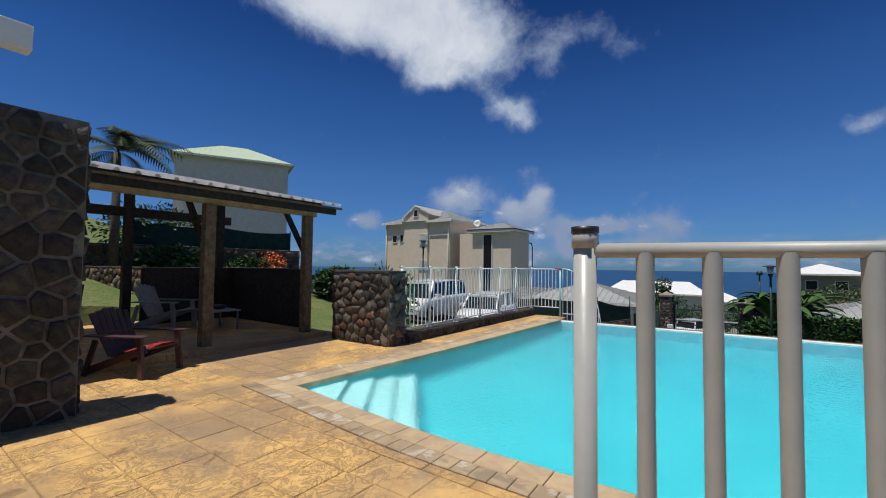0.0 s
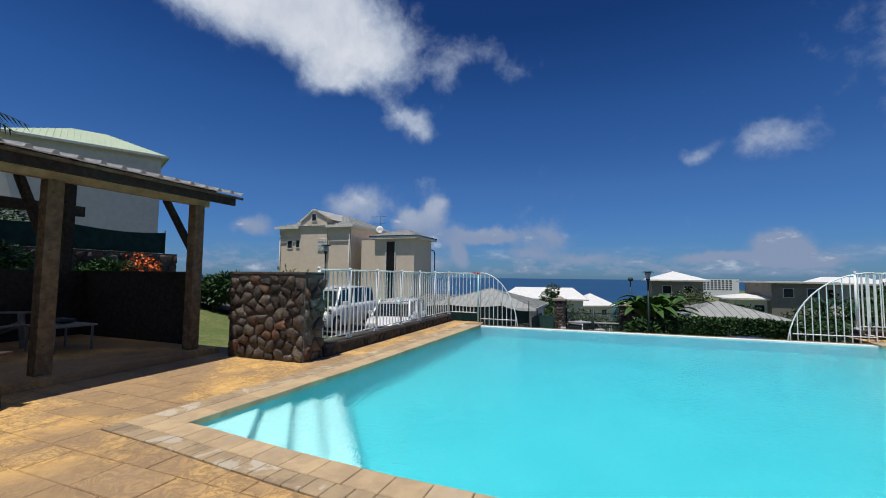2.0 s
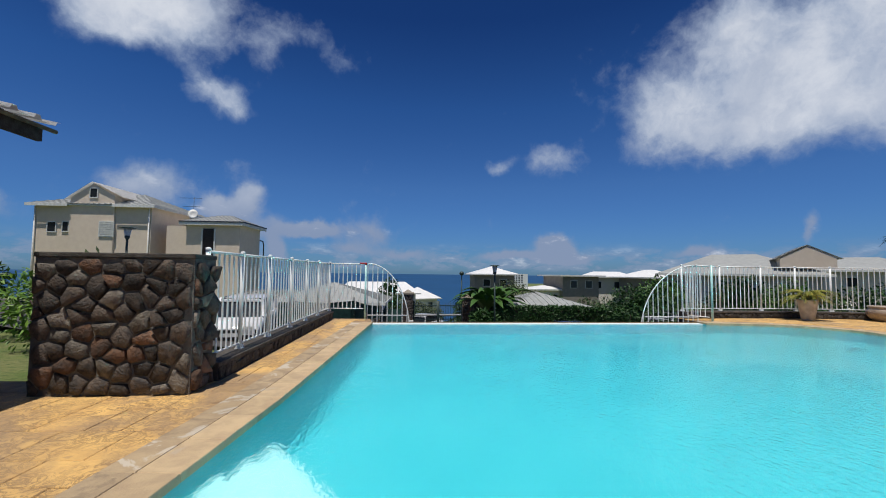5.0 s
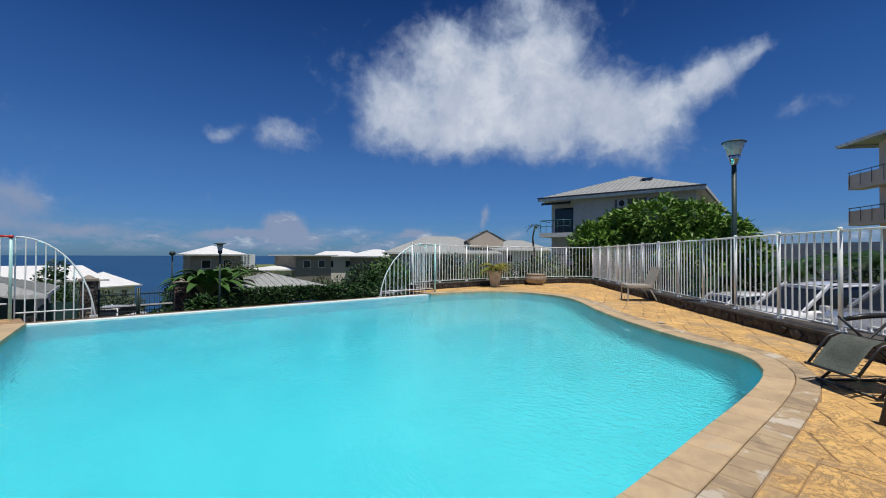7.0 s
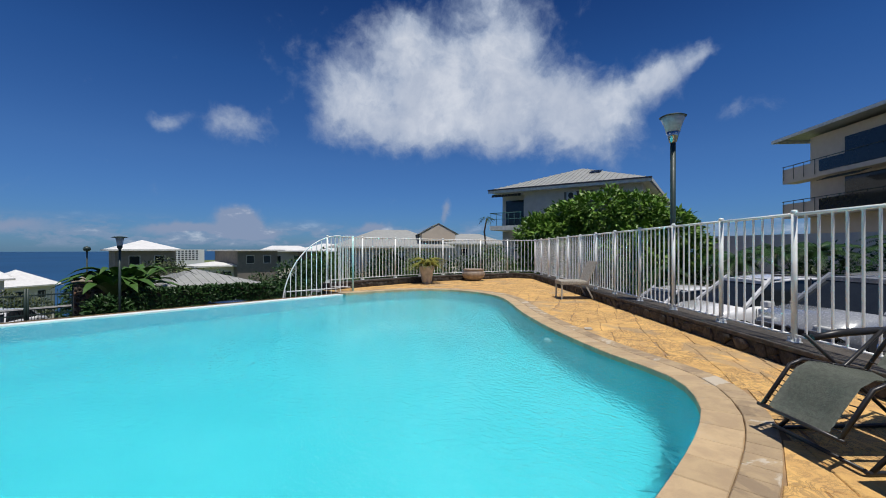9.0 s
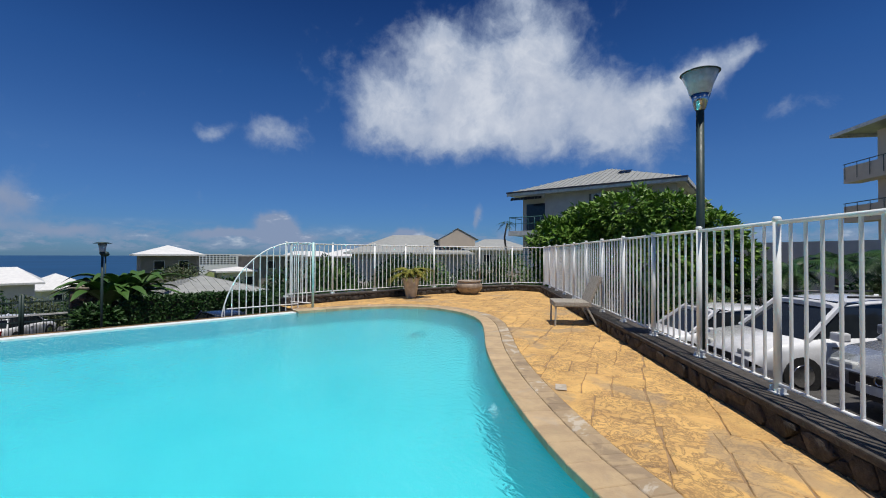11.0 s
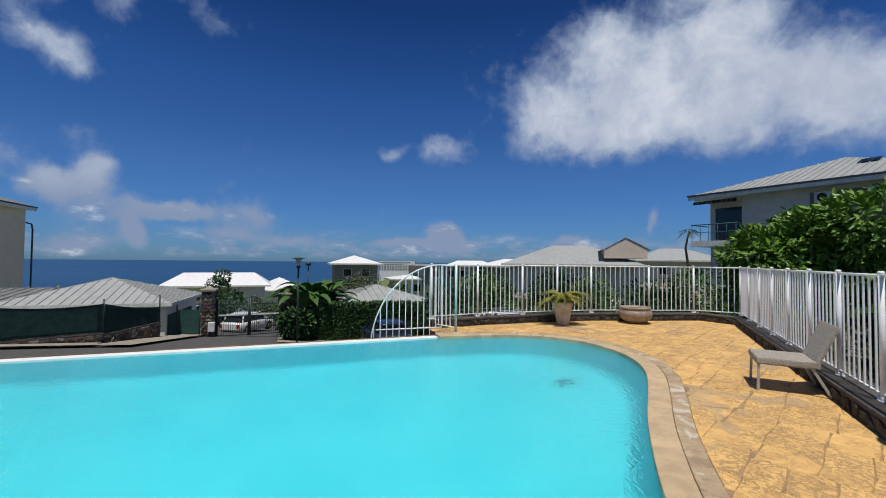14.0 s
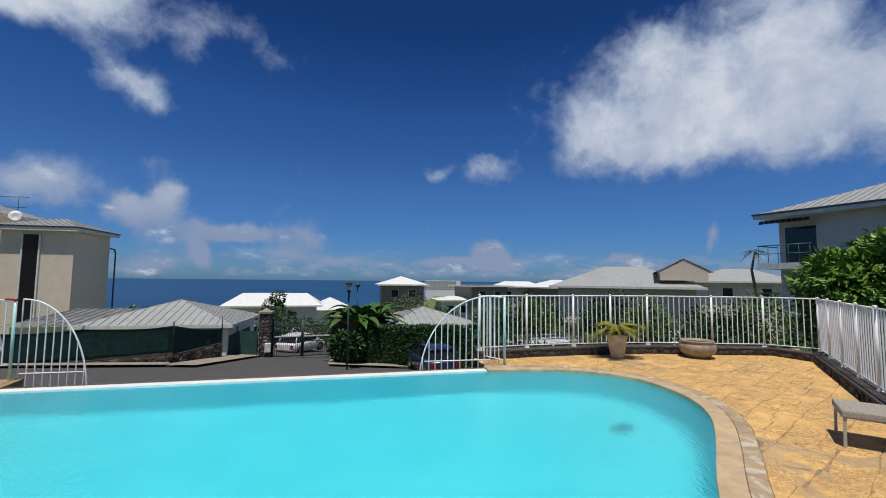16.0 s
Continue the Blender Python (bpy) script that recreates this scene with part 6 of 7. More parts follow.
def adirondack(m, label, mt, cushion=False, group="plastic garden chairs"):
    """A slatted plastic garden chair, its front towards +y."""
    t = thing("garden_chair", m, label, "chair", group)
    for i in range(6):
        x = -.25 + i * .10
        h = .93 - .09 * abs(i - 2.5) / 2.5
        bm = bm_new()
        beam(bm, (x * .85, -.20, .27), (x * 1.05, -.20 - .34 * h, .27 + h * .70), .085, .02, .006, up=(0, 1, 0))
        part("back_slat", bm, mt, t)
    bm = bm_new()
    beam(bm, (-.27, -.36, .58), (.27, -.36, .58), .05, .03, .006)
    part("back_rail", bm, mt, t)
    for i in range(5):
        y = -.18 + i * .125
        bm = bm_new()
        box(bm, -.27, .27, y, y + .105, .27 + i * .028, .29 + i * .028, .006)
        part("seat_slat", bm, mt, t)
    for s in (-1, 1):
        bm = bm_new()
        beam(bm, (s * .29, .40, .40), (s * .27, -.62, .02), .035, .10, .008)
        part("side_rail", bm, mt, t)
        bm = bm_new()
        beam(bm, (s * .33, .34, .56), (s * .34, .40, 0), .05, .08, .01)
        part("leg", bm, mt, t)
        bm = bm_new()
        beam(bm, (s * .30, -.36, .50), (s * .30, -.52, 0), .04, .07, .01)
        part("leg", bm, mt, t)
        bm = bm_new()
        box(bm, s * .36 - .07, s * .36 + .07, -.42, .46, .56, .585, .01)
        part("armrest", bm, mt, t)
    if cushion:
        bm = bm_new()
        k = 10
        rows = []
        for j in range(k + 1):
            row = []
            for i in range(k + 1):
                x, y = -.24 + .48 * i / k, -.14 + .56 * j / k
                z = .30 + .13 * (y + .14) / .56 * .9 + .035 + .02 * noise.noise(Vector((x * 6, y * 6, 1))) - .03 * (abs(2 * i / k - 1) ** 4 + abs(2 * j / k - 1) ** 4)
                row.append(bm.verts.new((x, y, z)))
            rows.append(row)
        for j in range(k):
            for i in range(k):
                bm.faces.new((rows[j][i], rows[j][i + 1], rows[j + 1][i + 1], rows[j + 1][i])).smooth = True
        bmesh.ops.solidify(bm, geom=bm.faces[:], thickness=-.03)
        cu = thing("seat_pad", m, "thin coral red cushion lying on the maroon chair", "cushion")
        part("pad", bm, M_PINK, cu)
    return t


adirondack(pose(-2.34, -.86, 0, 0, 0, -62) @ Matrix.Diagonal((.93, .93, .93, 1)), "maroon plastic slatted garden chair in the shade of the wall", M_MAROON, True)
adirondack(pose(-5.5, .7, .1, 0, 0, -55), "grey plastic slatted garden chair inside the pavilion", M_GREYPL)
t = thing("side_table", pose(-4.7, 1.35, .1), "low grey plastic table in the pavilion", "table")
bm = bm_new()
box(bm, -.4, .4, -.3, .3, .38, .41, .01)
part("tabletop", bm, M_GREYPL, t)
for x in (-.35, .35):
    for y in (-.25, .25):
        bm = bm_new()
        tube(bm, [(x, y, 0), (x, y, .38)], .018, 8)
        part("leg", bm, M_GREYPL, t)
t = thing("shoes", pose(-4.75, 1.4, .51), "pair of black shoes on the grey table", "shoes")
for x in (-.08, .08):
    bm = bm_new()
    bmesh.ops.create_uvsphere(bm, u_segments=12, v_segments=8, radius=.5, matrix=Matrix.Translation((x, 0, .045)) @ Matrix.Diagonal((.1, .28, .09, 1)))
    part("shoe", bm, M_BLACK, t)


def stool(m, mt):
    t = thing("footstool", m, "dark brown plastic footstool beside the recliner", "stool")
    bm = bm_new()
    for i in range(4):
        box(bm, -.25, .25, -.2 + i * .105, -.105 + i * .105, .33, .36, .008)
    part("top", bm, mt, t)
    for s in (-1, 1):
        bm = bm_new()
        beam(bm, (s * .23, -.22, .33), (s * .23, .24, .33), .04, .06, .01)
        part("side_rail", bm, mt, t)
        for y in (-.19, .2):
            bm = bm_new()
            beam(bm, (s * .23, y, .33), (s * .26, y * 1.25, 0), .05, .07, .01)
            part("leg", bm, mt, t)
    return t


stool(pose(5.27, -1.22, 0, 0, 0, 35), M_BROWNPL)


def side_table():
    """A low plastic table with a panel leg at each corner."""
    t = thing("side_table", pose(5.84, -1.13, 0, 0, 0, 48), "small square dark brown plastic table between the stool and the recliner", "table")
    bm = bm_new()
    box(bm, -.19, .19, -.19, .19, .465, .495, .012)
    part("tabletop", bm, M_BROWNPL, t)
    bm = bm_new()
    for s in (-1, 1):
        box(bm, -.165, .165, s * .165 - .01, s * .165 + .01, .42, .465)
        box(bm, s * .165 - .01, s * .165 + .01, -.155, .155, .42, .465)
    part("apron", bm, M_BROWNPL, t)
    for sx in (-1, 1):
        for sy in (-1, 1):
            bm = bm_new()
            box(bm, sx * .14 - .035, sx * .14 + .035, sy * .17 - .012, sy * .17 + .012, 0, .42, .006)
            box(bm, sx * .17 - .012, sx * .17 + .012, sy * .14 - .035, sy * .14 + .015, 0, .42, .006)
            part("leg", bm, M_BROWNPL, t)


side_table()


def recliner():
    """A folding reclining chair: bent tubes, slung fabric and laces. Its foot end is towards +y."""
    t = thing("recliner", pose(6.45, -.84, 0, 0, 0, 48), "folding recliner with a black tube frame and grey-green sling fabric", "chair")
    hw = .27
    for s in (-1, 1):
        bm = bm_new()
        tube(bm, [(s * hw, .42, .03), (s * hw, .40, .015), (s * hw, -.45, .015), (s * hw, -.47, .03)], .013, 8)
        part("base_tube", bm, M_BLACK, t)
        bm = bm_new()
        tube(bm, [(s * hw, .38, .02), (s * hw, -.30, .62)], .012, 8)
        part("leg", bm, M_BLACK, t)
        bm = bm_new()
        tube(bm, [(s * hw, -.42, .02), (s * hw, .22, .60)], .012, 8)
        part("leg", bm, M_BLACK, t)
        bm = bm_new()
        tube(bm, [(s * (hw + .03), .14, .57), (s * (hw + .03), -.05, .60), (s * (hw + .03), -.42, .62)], [.02, .026, .02], 10)
        part("armrest", bm, M_BLACK, t)
        bm = bm_new()
        tube(bm, [(s * (hw - .03), .52, .17), (s * (hw - .03), .34, .42), (s * (hw - .03), .26, .45), (s * (hw - .03), -.18, .37)], .012, 8)
        part("seat_tube", bm, M_BLACK, t)
        bm = bm_new()
        tube(bm, [(s * (hw - .03), -.14, .36), (s * (hw - .03), -.64, 1.02)], .012, 8)
        part("back_tube", bm, M_BLACK, t)
        for k in range(22):
            u = k / 21
            if u < .4:
                q = Vector((s * (hw - .03), .52 - .20 * u / .4, .18 + .25 * u / .4))
            elif u < .6:
                q = Vector((s * (hw - .03), .27 - .43 * (u - .4) / .2, .46 - .08 * (u - .4) / .2))
            else:
                q = Vector((s * (hw - .03), -.16 - .47 * (u - .6) / .4, .40 + .60 * (u - .6) / .4))
            bm = bm_new()
            tube(bm, [q, q + Vector((-s * .05, .012 * (1 if k % 2 else -1), 0))], .004, 5)
            part("lace", bm, M_BLACK, t)
    for y, z in ((.42, .03), (-.47, .03), (.52, .17), (-.64, 1.02)):
        bm = bm_new()
        tube(bm, [(-hw, y, z), (hw, y, z)], .012, 8)
        part("cross_tube", bm, M_BLACK, t)
    for nm, pts in (("seat_sling", [(.52, .19), (.44, .30), (.35, .415), (.27, .455), (.18, .445), (.02, .41), (-.14, .38)]), ("back_sling", [(-.17, .42), (-.31, .60), (-.47, .80), (-.62, .99)])):
        bm = bm_new()
        rows = []
        for y, z in pts:
            rows.append([bm.verts.new((-(hw - .08) + (hw - .08) * 2 * i / 6, y, z - .03 * math.sin(math.pi * i / 6))) for i in range(7)])
        for a, b in zip(rows, rows[1:]):
            for i in range(6):
                bm.faces.new((a[i], a[i + 1], b[i + 1], b[i])).smooth = True
        bmesh.ops.solidify(bm, geom=bm.faces[:], thickness=.008)
        part(nm, bm, M_MESH, t, "grey-green sling")
    bm = bm_new()
    box(bm, -.2, .2, -.03, .03, -.06, .06, .025)
    bm.transform(Matrix.Translation((0, -.56, .95)) @ Matrix.Rotation(radians(38), 4, "X"))
    part("head_pillow", bm, M_MESH, t)


recliner()
# skimmer lid in the paving
sk = thing("access_lid", pose(8.62, 2.0, .006, 0, 0, 35), "small pale plastic lid set in the paving", "lid")
bm = bm_new()
box(bm, -.085, .085, -.05, .05, 0, .006, .002)
part("plate", bm, M_CLAY, sk)
bm = bm_new()
box(bm, -.03, .03, -.02, .02, .006, .008)
part("centre", bm, M_CLAY, sk)
# house behind the tall wall
bm = bm_new()
box(bm, -5, -1.52, -9.0, -2.95, 0, 3.44)
part("wall_house", bm, M_OFFWHITE, None, "pale house wall behind the stone wall", "structure")
bm = bm_new()
box(bm, -1.04, -.88, -9.2, -2.25, 3.33, 3.56, .01)
box(bm, -5.2, -1.04, -9.2, -2.6, 3.46, 3.54)
part("canopy", bm, M_ROOFW, None, "pale grey roof edge above the stone wall", "structure")


# ---- hillside behind the pavilion ----
wall_along("stone_wall", (-13.0, 9.3), (-13.0, 1.0), .4, -.5, 2.1, 0, "rough retaining wall below the netting", .3, .05, 241)
net_fence([(-13.2, 2.5), (-13.2, 8.9)], [2.95, 2.95], 2.1, "dark green shade netting on the retaining wall", 7)
bm = bm_new()
box(bm, -16, -9.2, -7.5, -2.2, -.5, 5.0)
part("wall_dark", bm, M_MORTAR, None, "dark rubble house wall in the shade of trees", "structure")


def shrub(x, y, r, h, label, leaf, n, seed, l=.14, w=.06, cat="shrub", group="shrubs"):
    rnd = random.Random(seed)
    z = ground_z(x, y)
    bl = [(rnd.uniform(-r, r) * .5, rnd.uniform(-r, r) * .5, h * rnd.uniform(.35, .7), r * rnd.uniform(.5, .75), h / r * .6) for _ in range(4)]
    t = thing("shrub", pose(x, y, z), label, cat, group)
    bm = bm_new()
    for b in bl:
        tube(bm, [(0, 0, -.1), (b[0] * .5, b[1] * .5, b[2] * .5), (b[0], b[1], b[2])], [.04, .03, .015], 5)
    part("stems", bm, M_BARK, t)
    bm = bm_new()
    crown(bm, bl, n, l, w, rnd, .6)
    part("leaves", bm, leaf, t)
    return t


def palm(x, y, h, label, seed, L=1.7, n=22, leaf=M_LEAFD):
    rnd = random.Random(seed)
    z = ground_z(x, y)
    t = thing("palm_tree", pose(x, y, z), label, "palm tree", "palm trees")
    bm = bm_new()
    tube(bm, [(0, 0, -.2), (.03, .02, h * .5), (0, 0, h)], [.16, .12, .10], 10)
    part("trunk", bm, M_BARK, t)
    bm = bm_new()
    for k in range(n):
        frond(bm, Vector((0, 0, h)), rnd.uniform(0, 6.28), rnd.uniform(.1, 1.2), L * rnd.uniform(.8, 1.15), rnd, .16, 22)
    part("fronds", bm, leaf, t)


def banana(x, y, label, seed, h=2.2, n=9):
    rnd = random.Random(seed)
    t = thing("banana_plant", pose(x, y, ground_z(x, y)), label, "plant", "banana plants")
    bm = bm_new()
    tube(bm, [(0, 0, -.1), (0, 0, h * .55)], [.12, .08], 10)
    part("stem", bm, M_LEAFB, t)
    for k in range(n):
        az, up, L = rnd.uniform(0, 6.28), rnd.uniform(.75, 1.35), h * rnd.uniform(.65, .95)
        hd = Vector((math.cos(az), math.sin(az), 0))
        sd = Vector((-hd.y, hd.x, 0))
        bm = bm_new()
        rows = []
        m_ = 9
        for i in range(m_ + 1):
            s = i / m_
            c = Vector((0, 0, h * .5)) + hd * L * s * math.cos(up) * (1 + .5 * s) + Vector((0, 0, 1)) * L * (math.sin(up) * s - .55 * s ** 3)
            wd = .20 * math.sin(math.pi * min(1, .08 + s * .93)) ** .6 * (0.15 if s < .18 else 1) * h / 2.2
            rows.append([bm.verts.new(c - sd * wd + Vector((0, 0, wd * .35))), bm.verts.new(c), bm.verts.new(c + sd * wd + Vector((0, 0, wd * .35)))])
        for a, b in zip(rows, rows[1:]):
            for i in (0, 1):
                bm.faces.new((a[i], a[i + 1], b[i + 1], b[i]))
        part("leaf", bm, M_LEAFB, t)


# behind the pavilion
for k, (x, y, r, h) in enumerate([(-12.4, 3.4, 1.3, 1.5), (-12.4, 6.0, 1.2, 1.3), (-14.5, -0.8, 2.0, 3.4), (-15.2, 3.5, 2.2, 2.8), (-15.6, 9, 2.2, 2.2), (-10.6, 9.2, 1.2, 1.4)]):
    shrub(x, y, r, h, "dense green shrubs on the bank behind the pavilion", M_LEAFD, 3000, 300 + k, .2, .08)
shrub(-11.6, 7.2, .7, 1.9, "bush with orange flowers on the bank", M_FLOWER, 350, 320, .12, .08)
for k, (x, y, r, h) in enumerate([(-3.4, 5.2, .8, 1.7), (-4.6, 6.0, .9, 1.9), (-6.2, 7.4, 1.0, 1.8), (-2.5, 4.2, .7, 1.5), (-8.0, 8.8, 1.1, 1.8)]):
    shrub(x, y, r, h, "feathery green shrub behind the stone wall", M_LEAFG if k % 2 else M_LEAF, 900, 330 + k, .16, .05)
palm(-12.3, 1.75, 4.1, "palm with long fronds behind the pavilion roof", 5, 2.2, 20, M_LEAFG)
# along the drive and the hedge
for k, (x, y) in enumerate([(5.9, 26.5), (6.6, 27.2), (5.7, 28.6), (7.1, 28.3), (6.4, 29.6)]):
    banana(x, y, "banana plant with torn upright leaves beside the drive", 60 + k, 3.6 + .4 * (k % 2), 15)
for k, (x, y, r, h, lf) in enumerate([(9.5, 36.5, 3.0, 4.6, 2), (13.5, 40, 3.2, 4.4, 1), (18, 37, 3.0, 4.2, 1), (5.4, 30.5, 1.5, 3.2, 1), (7.4, 30.0, 1.2, 2.9, 1), (17.5, 33, 2.6, 3.6, 2),
                                      (21.5, 34, 3.0, 4.6, 1), (5.6, 24.4, .9, 1.9, 1), (22, 29, 2.4, 3.6, 2), (-1, 41, 2.2, 3.2, 1), (2, 44, 2.0, 2.8, 2), (26, 45, 3.0, 4.4, 1)]):
    shrub(x, y, r, h, "dense garden shrubs and low trees down the slope", (M_LEAF, M_LEAFD, M_LEAFG)[lf], 3000, 400 + k, .26, .12)
tree("tree", -2.2, 45.5, ground_z(-2.2, 45.5), 4.2, [(0, 0, 3.6, 1.1, 1.1), (.3, .2, 4.6, .8, 1), (-.5, 0, 3.0, .9, .8)], 1500, "small round dark tree in front of the white roof", M_LEAFD, .26, .14, 12)
tree("tree", 12.3, 49, ground_z(12.3, 49), 5.6, [(0, 0, 6.0, 1.0, .5), (1.2, .2, 5.6, .8, .5), (-1.1, 0, 5.6, .8, .5)], 260, "sparse frangipani tree with bare branches", M_LEAFG, .3, .1, 14)
# garden behind the far fence
for k, (x, y, r, h, lf) in enumerate([(23.5, 24.5, 3.0, 4.3, 1), (29, 27, 3.2, 4.6, 1), (11.4, 13.5, 1.6, 2.4, 1), (13.8, 12.8, 1.5, 2.2, 2), (16.0, 12.2, 1.6, 2.5, 1), (18.3, 11.5, 1.8, 2.6, 1), (20, 9.0, 1.7, 2.6, 2), (19.5, 15.5, 2.2, 3.0, 1),
                                      (15.5, 16.5, 2.0, 2.4, 2), (23, 18, 2.4, 3.3, 1), (26, 22, 2.6, 3.6, 1), (20.5, 5.5, 1.4, 2.2, 1)]):
    shrub(x, y, r, h, "mixed dark green garden shrubs behind the fence", (M_LEAF, M_LEAFD, M_LEAFG)[lf], 2400, 440 + k, .2, .08)


for k, (x, y, r, h, lf) in enumerate([(13.2, 20.5, 1.9, 3.9, 1), (15.8, 21.5, 2.1, 4.3, 2), (18.6, 20.6, 2.0, 4.2, 1), (21.0, 19.0, 2.1, 4.4, 2), (23.2, 17.2, 2.1, 4.7, 1),
                                      (25.2, 15.2, 2.0, 4.6, 2), (26.6, 12.8, 1.9, 4.4, 1), (17.2, 24.6, 2.2, 4.6, 1), (22.0, 23.0, 2.3, 4.9, 1), (26.0, 19.5, 2.3, 5.2, 2)]):
    shrub(x, y, r, h, "dense green garden shrub beyond the back fence", (M_LEAFG, M_LEAFD, M_LEAFB)[lf], 5200, 700 + k, .2, .1)


def yucca(x, y, label, seed, flower):
    rnd = random.Random(seed)
    t = thing("yucca", pose(x, y, ground_z(x, y)), label, "plant", "spiky garden plants")
    bm = bm_new()
    z0 = 1.5
    tube(bm, [(0, 0, -.1), (0, 0, z0)], .06, 6)
    part("stem", bm, M_BARK, t)
    bm = bm_new()
    for _ in range(60):
        az, el = rnd.uniform(0, 6.28), rnd.uniform(-.1, 1.4)
        d = Vector((math.cos(az) * math.cos(el), math.sin(az) * math.cos(el), math.sin(el)))
        leaf_quad(bm, Vector((0, 0, z0)), d, Vector((0, 0, 1)), rnd.uniform(.6, .95), .06)
    part("blades", bm, M_LEAF, t)
    if flower:
        bm = bm_new()
        for _ in range(90):
            c = Vector((rnd.gauss(0, .05), rnd.gauss(0, .05), z0 + rnd.uniform(.5, 1.2)))
            leaf_quad(bm, c, Vector((rnd.uniform(-1, 1), rnd.uniform(-1, 1), -.5)), Vector((0, 0, 1)), .07, .06)
        part("flower_spike", bm, M_PALEFL, t)


yucca(15.1, 10.8, "spiky yucca with a tall white flower spike", 1, True)
yucca(16.2, 10.5, "spiky yucca behind the fence", 2, False)
yucca(17.4, 10.2, "spiky yucca behind the fence", 3, False)
# beyond the car park
for k, (x, y, h, L) in enumerate([(24.5, 3.0, 2.6, 1.7), (27.0, 0.6, 2.8, 1.8), (22.5, 5.6, 2.2, 1.6), (28.5, -2.0, 3.0, 1.8), (21.5, 7.4, 2.4, 1.5), (30.5, 2.5, 3.2, 1.9)]):
    palm(x, y, h, "cycad-like palm with drooping fronds beyond the cars", 80 + k, L, 26)
for k, (x, y, r, h, lf) in enumerate([(23.5, 7.5, 1.8, 2.8, 1), (26, 4.5, 2.0, 3.0, 1), (28.0, 1.0, 2.0, 3.2, 1), (29.5, -2.5, 2.0, 3.2, 1), (31.5, -6, 2.2, 3.4, 1), (25, 0.5, 1.2, 2.0, 2)]):
    shrub(x, y, r, h, "dark shrubs at the end of the car park", (M_LEAF, M_LEAFD, M_LEAFG)[lf], 2600, 500 + k, .22, .09)
hedge("hedge", (19.5, 5.5), (24.5, 0.5), .8, -.55, "low yellow-green clipped hedge beyond the cars", M_LEAFY, 3500, 9, .12, .07)
bm = bm_new()
box(bm, 0, 26, -.3, 0, -4, 2.0)
bm.transform(Matrix.Translation((36.5, 7.5, 0)) @ Matrix.Rotation(radians(-112), 4, "Z"))
part("wall_garden", bm, M_TAUPE, None, "tall rendered boundary wall below the flats", "structure")
t = thing("tree", pose(33.8, 24.8, 0.2), "thin bare-stemmed papaya tree beside the balcony", "tree")
bm = bm_new()
tube(bm, [(0, 0, -2), (.2, 0, 1.0), (-.1, 0, 2.6), (.25, 0, 3.9)], [.12, .1, .08, .06], 8)
part("trunk", bm, M_BARK, t)
rnd = random.Random(3)
bm = bm_new()
for _ in range(14):
    frond(bm, Vector((.25, 0, 3.9)), rnd.uniform(0, 6.28), rnd.uniform(0, .9), 1.0, rnd, .2, 10)
part("crown", bm, M_LEAFD, t)
# woods far down the slope
rnd = random.Random(77)
bm = bm_new()
for _ in range(70):
    x, y = rnd.uniform(-60, 90), rnd.uniform(66, 150)
    z = ground_z(x, y)
    crown(bm, [(x, y, z + 1.2, rnd.uniform(2.2, 3.6), .55)], 160, 1.1, .7, rnd, .8)
part("far_trees", bm, M_LEAFD, None, "distant low woods on the slope", "stuff")

for q in stones_q:
    # low walls have dark stones; the tall end wall's shade is put in their colour
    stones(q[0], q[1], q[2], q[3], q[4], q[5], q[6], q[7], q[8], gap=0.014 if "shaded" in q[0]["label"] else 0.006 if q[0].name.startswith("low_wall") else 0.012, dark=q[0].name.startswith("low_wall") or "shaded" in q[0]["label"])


# ---- deck stones, last ----
def nearest_edge(poly, x, y):
    best = None
    for (x0, y0), (x1, y1) in zip(poly, poly[1:] + poly[:1]):
        dx, dy = x1 - x0, y1 - y0
        L2 = dx * dx + dy * dy
        if L2 < 1e-9:
            continue
        t = max(0, min(1, ((x - x0) * dx + (y - y0) * dy) / L2))
        px, py = x0 + dx * t, y0 + dy * t
        d = math.hypot(x - px, y - py)
        if best is None or d < best[0]:
            best = (d, px, py, dx, dy)
    return best


def resample(pts, step):
    out = [pts[0]]
    carry = 0.0
    for a, b in zip(pts, pts[1:]):
        L = math.dist(a, b)
        s = step - carry
        while s < L:
            out.append((a[0] + (b[0] - a[0]) * s / L, a[1] + (b[1] - a[1]) * s / L))
            s += step
        carry = (carry + L) % step
    out.append(pts[-1])
    return out


floor = bpy.data.objects["floor"]
ring = POOL[:-1]                       # from the near corner, round the right, to the weir
rc = random.Random(8)


def slab(name, poly, z0, z1, material, parent, tilt=0.0):
    if area(poly) < 0:
        poly = poly[::-1]
    base = poly
    top = shrink(poly, 0.006)
    if len(top) < 3 or abs(area(top)) < 0.004:
        return
    bm = bm_new()
    k = len(base)
    cx, cy = sum(p[0] for p in base) / k, sum(p[1] for p in base) / k
    hi = []
    for x, y in base:
        s = 1 - 0.007 / max(0.03, math.hypot(x - cx, y - cy))
        hi.append(bm.verts.new((cx + (x - cx) * s, cy + (y - cy) * s, z1)))
    mid = [bm.verts.new((x, y, z1 - .006)) for x, y in base]
    lo = [bm.verts.new((x, y, z0)) for x, y in base]
    bm.faces.new(hi)
    for r0, r1 in ((mid, hi), (lo, mid)):
        for i in range(k):
            bm.faces.new((r0[i], r0[(i + 1) % k], r1[(i + 1) % k], r1[i]))
    part(name, bm, material, parent)


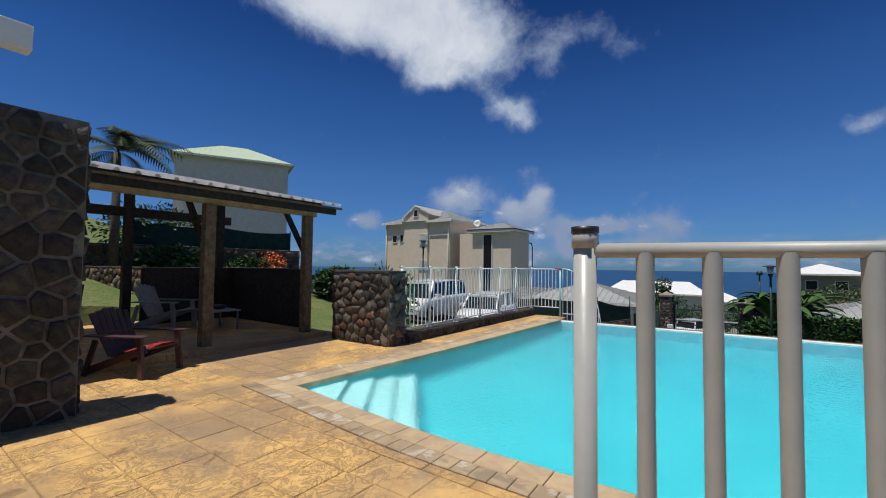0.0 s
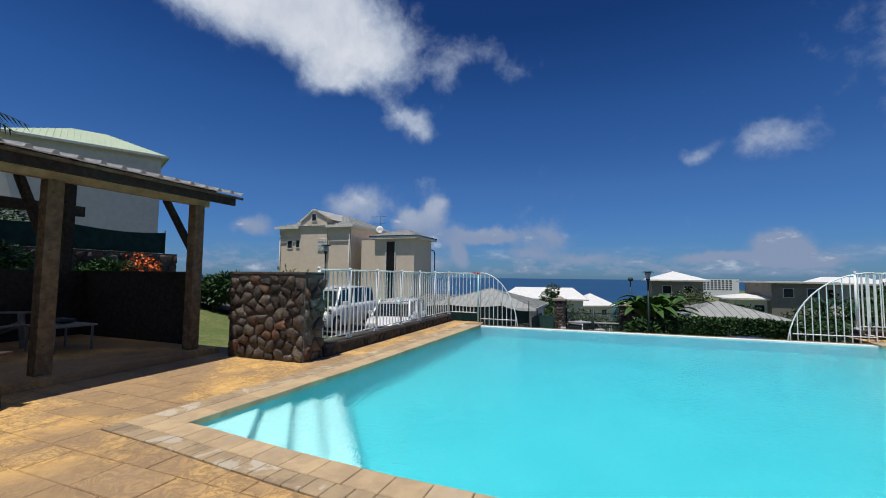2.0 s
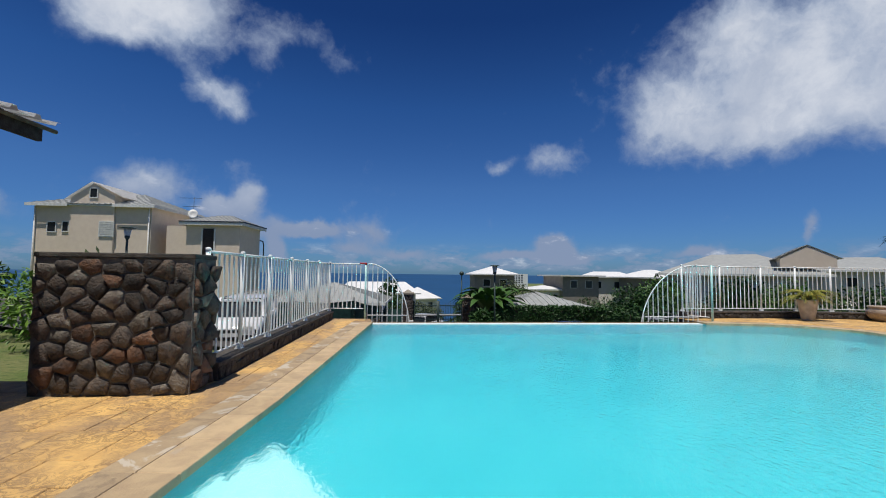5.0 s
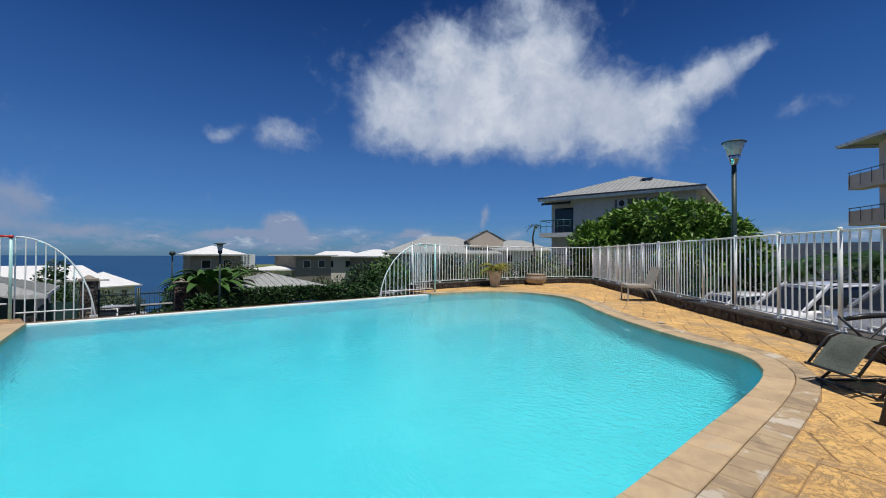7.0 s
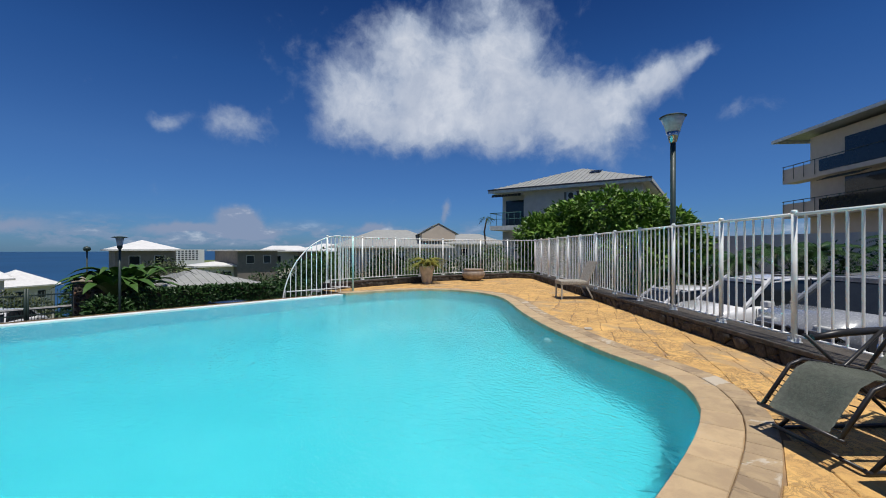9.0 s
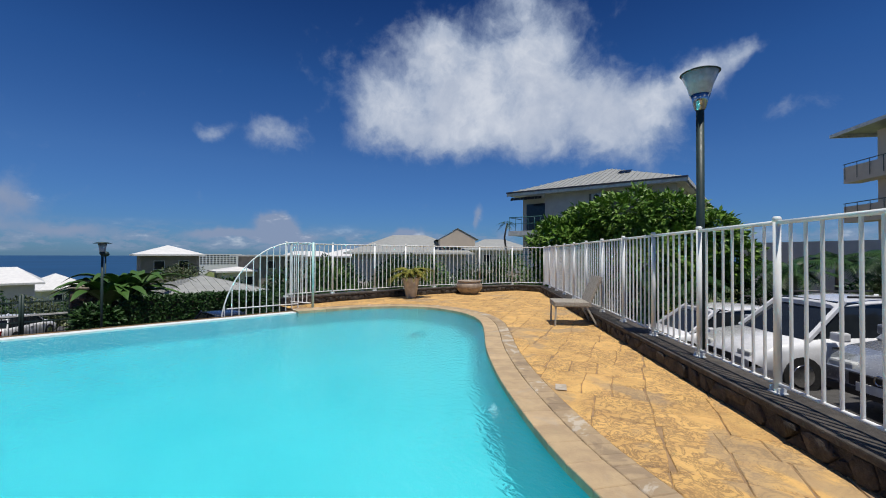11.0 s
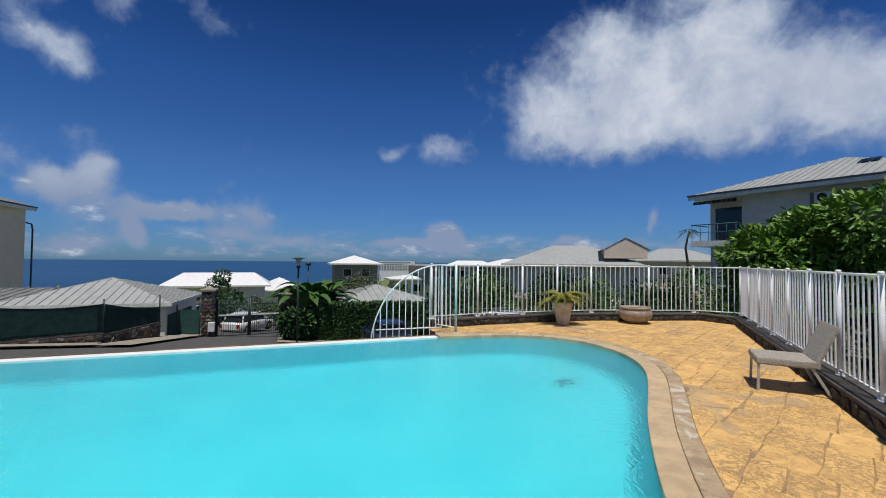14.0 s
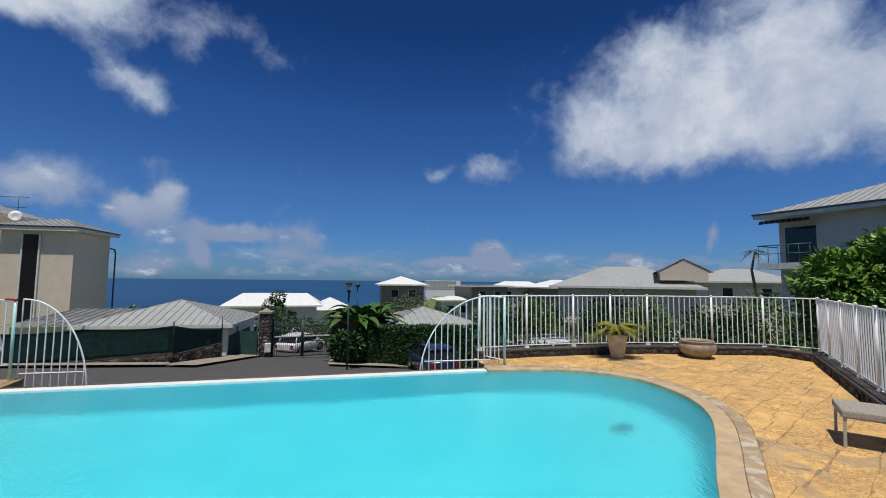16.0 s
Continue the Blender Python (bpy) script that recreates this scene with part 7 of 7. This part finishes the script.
def strip(inner, width, z, over=0.02, mt=None):
    """Coping stones between an inner line and one set out by width."""
    out = offset_line(inner, width)
    inn = offset_line(inner, -over)
    for i in range(len(inner) - 1):
        g = 0.0025
        q = [inn[i], out[i], out[i + 1], inn[i + 1]]
        dx, dy = inner[i + 1][0] - inner[i][0], inner[i + 1][1] - inner[i][1]
        L = math.hypot(dx, dy)
        if L < .05:
            continue
        ux, uy = dx / L * g, dy / L * g
        q = [(q[0][0] + ux, q[0][1] + uy), (q[1][0] + ux, q[1][1] + uy), (q[2][0] - ux, q[2][1] - uy), (q[3][0] - ux, q[3][1] - uy)]
        slab("coping_stone", q, -0.05, z + rc.uniform(-.0015, .0015), mt or M_COPING, floor)


left_in = resample([(0.20, 8.36), (0.11, 5.3), (0.02, 2.5), (-0.15, 0.03)], 0.5)
strip(left_in, 0.25, 0.012)
strip(offset_line(left_in, 0.255), 0.22, 0.011, 0.0, M_COPING2)
near_in = resample([(-0.64, 0.05)] + ring[1:-3], 0.27)
strip(near_in, 0.22, 0.012)
strip(offset_line(resample([(-0.64, 0.05)] + ring[1:-3], 0.15), 0.225), 0.17, 0.011, 0.0, M_COPING2)

COP_OUT = [(-0.27, 8.6), (-0.37, 5.3), (-0.46, 2.5), (-0.64, -0.36)] + offset_line(near_in, 0.40)[1:] + [(8.65, 8.8)]
KEEP_OUT = [(x, y) for x, y in COP_OUT]
rd = random.Random(12)


def deck_piece(poly):
    if sum(p[1] for p in poly) / len(poly) > 8.5:
        poly = clip_half(poly, 8.72, 0, -1, 0) if sum(p[0] for p in poly) / len(poly) > 0 else poly
        if len(poly) < 3:
            return
    cx = sum(p[0] for p in poly) / len(poly)
    cy = sum(p[1] for p in poly) / len(poly)
    if inside(KEEP_OUT, cx, cy) and all(inside(KEEP_OUT, *p) for p in poly):
        return
    if any(inside(KEEP_OUT, *p) for p in poly) or min(math.dist((cx, cy), k) for k in KEEP_OUT) < .8:
        for _ in range(3):
            bad = [p for p in poly if inside(KEEP_OUT, *p)]
            if not bad:
                break
            p = max(bad, key=lambda q: nearest_edge(KEEP_OUT, *q)[0])
            d, px, py, dx, dy = nearest_edge(KEEP_OUT, *p)
            if d < 0.004:
                break
            poly = clip_half(poly, px, py, (p[0] - px) / d, (p[1] - py) / d)
            if len(poly) < 3:
                return
    poly = shrink(poly, 0.004 if cx < 4.4 else 0.0015)
    if len(poly) > 2:
        slab("paving_stone", poly, -0.010, rd.uniform(-.0015, .002), M_DECK, floor)


# rectangular stamped stones by the near and left side
def ashlar(x0, x1, y0, y1, rows, seed):
    r = random.Random(seed)
    y = y0
    while y < y1 - .02:
        h = min(r.choice(rows), y1 - y)
        x = x0 + r.uniform(-.3, 0)
        while x < x1:
            w = r.choice((.28, .4, .55, .7)) * r.uniform(.95, 1.05)
            a, b = max(x, x0), min(x + w, x1)
            if b - a > .05:
                deck_piece([(a, y), (b, y), (b, y + h), (a, y + h)])
            x += w
        y += h


ashlar(-2.73, 4.4, -6.0, 0.4, (.28, .34, .42, .5), 3)
ashlar(-2.73, 0.0, 0.4, 3.0, (.34, .42, .5), 4)
ashlar(-0.86, 0.0, 3.0, 9.2, (.5, .7), 5)
# stamped courses on the right, turned with the low wall
def split(r, x0, x1, y0, y1):
    """Cuts a rectangle at random into stones of uneven size."""
    w, h = x1 - x0, y1 - y0
    if w < .62 and h < .52 or (w < .9 and h < .4 and r.random() < .6):
        return [(x0, x1, y0, y1)]
    if w > h * 1.15:
        c = x0 + w * r.uniform(.35, .65)
        return split(r, x0, c, y0, y1) + split(r, c, x1, y0, y1)
    c = y0 + h * r.uniform(.38, .62)
    return split(r, x0, x1, y0, c) + split(r, x0, x1, c, y1)


def turned(seed, ang):
    r = random.Random(seed)
    ca, sa = math.cos(ang), math.sin(ang)
    y = -9.0
    while y < 9.0:
        h = r.uniform(.75, 1.15)
        x = -13.0 + r.uniform(0, 1.2)
        while x < 13.0:
            w = r.uniform(.9, 1.6)
            for x0, x1, y0, y1 in split(r, x, x + w, y, y + h):
                pl = [(x0, y0), ((x0 + x1) / 2, y0), (x1, y0), (x1, y1), ((x0 + x1) / 2, y1), (x0, y1)]
                pl = [(p + .022 * math.sin(2.3 * q + p) + .010 * math.sin(7 * q), q + .022 * math.sin(1.9 * p - q) + .010 * math.sin(8 * p + 1)) for p, q in pl]
                pl = [(8.5 + p * ca - q * sa, 2.5 + p * sa + q * ca) for p, q in pl]
                cx, cy = sum(p[0] for p in pl) / 6, sum(p[1] for p in pl) / 6
                if cx < 3.9 or cy < -4.5 or cx - cy > 9.2 or cy > 10.3 or cx < 8.3 and cy > 1.5 and inside(POOL, cx, cy):
                    continue
                for cut in ((4.4, 0, -1, 0), (8.5, 0, .7071, -.7071), (0, 9.9, 0, 1)):
                    pl = clip_half(pl, *cut) if len(pl) > 2 else []
                if len(pl) > 2:
                    deck_piece(pl)
            x += w
        y += h


turned(31, radians(27))
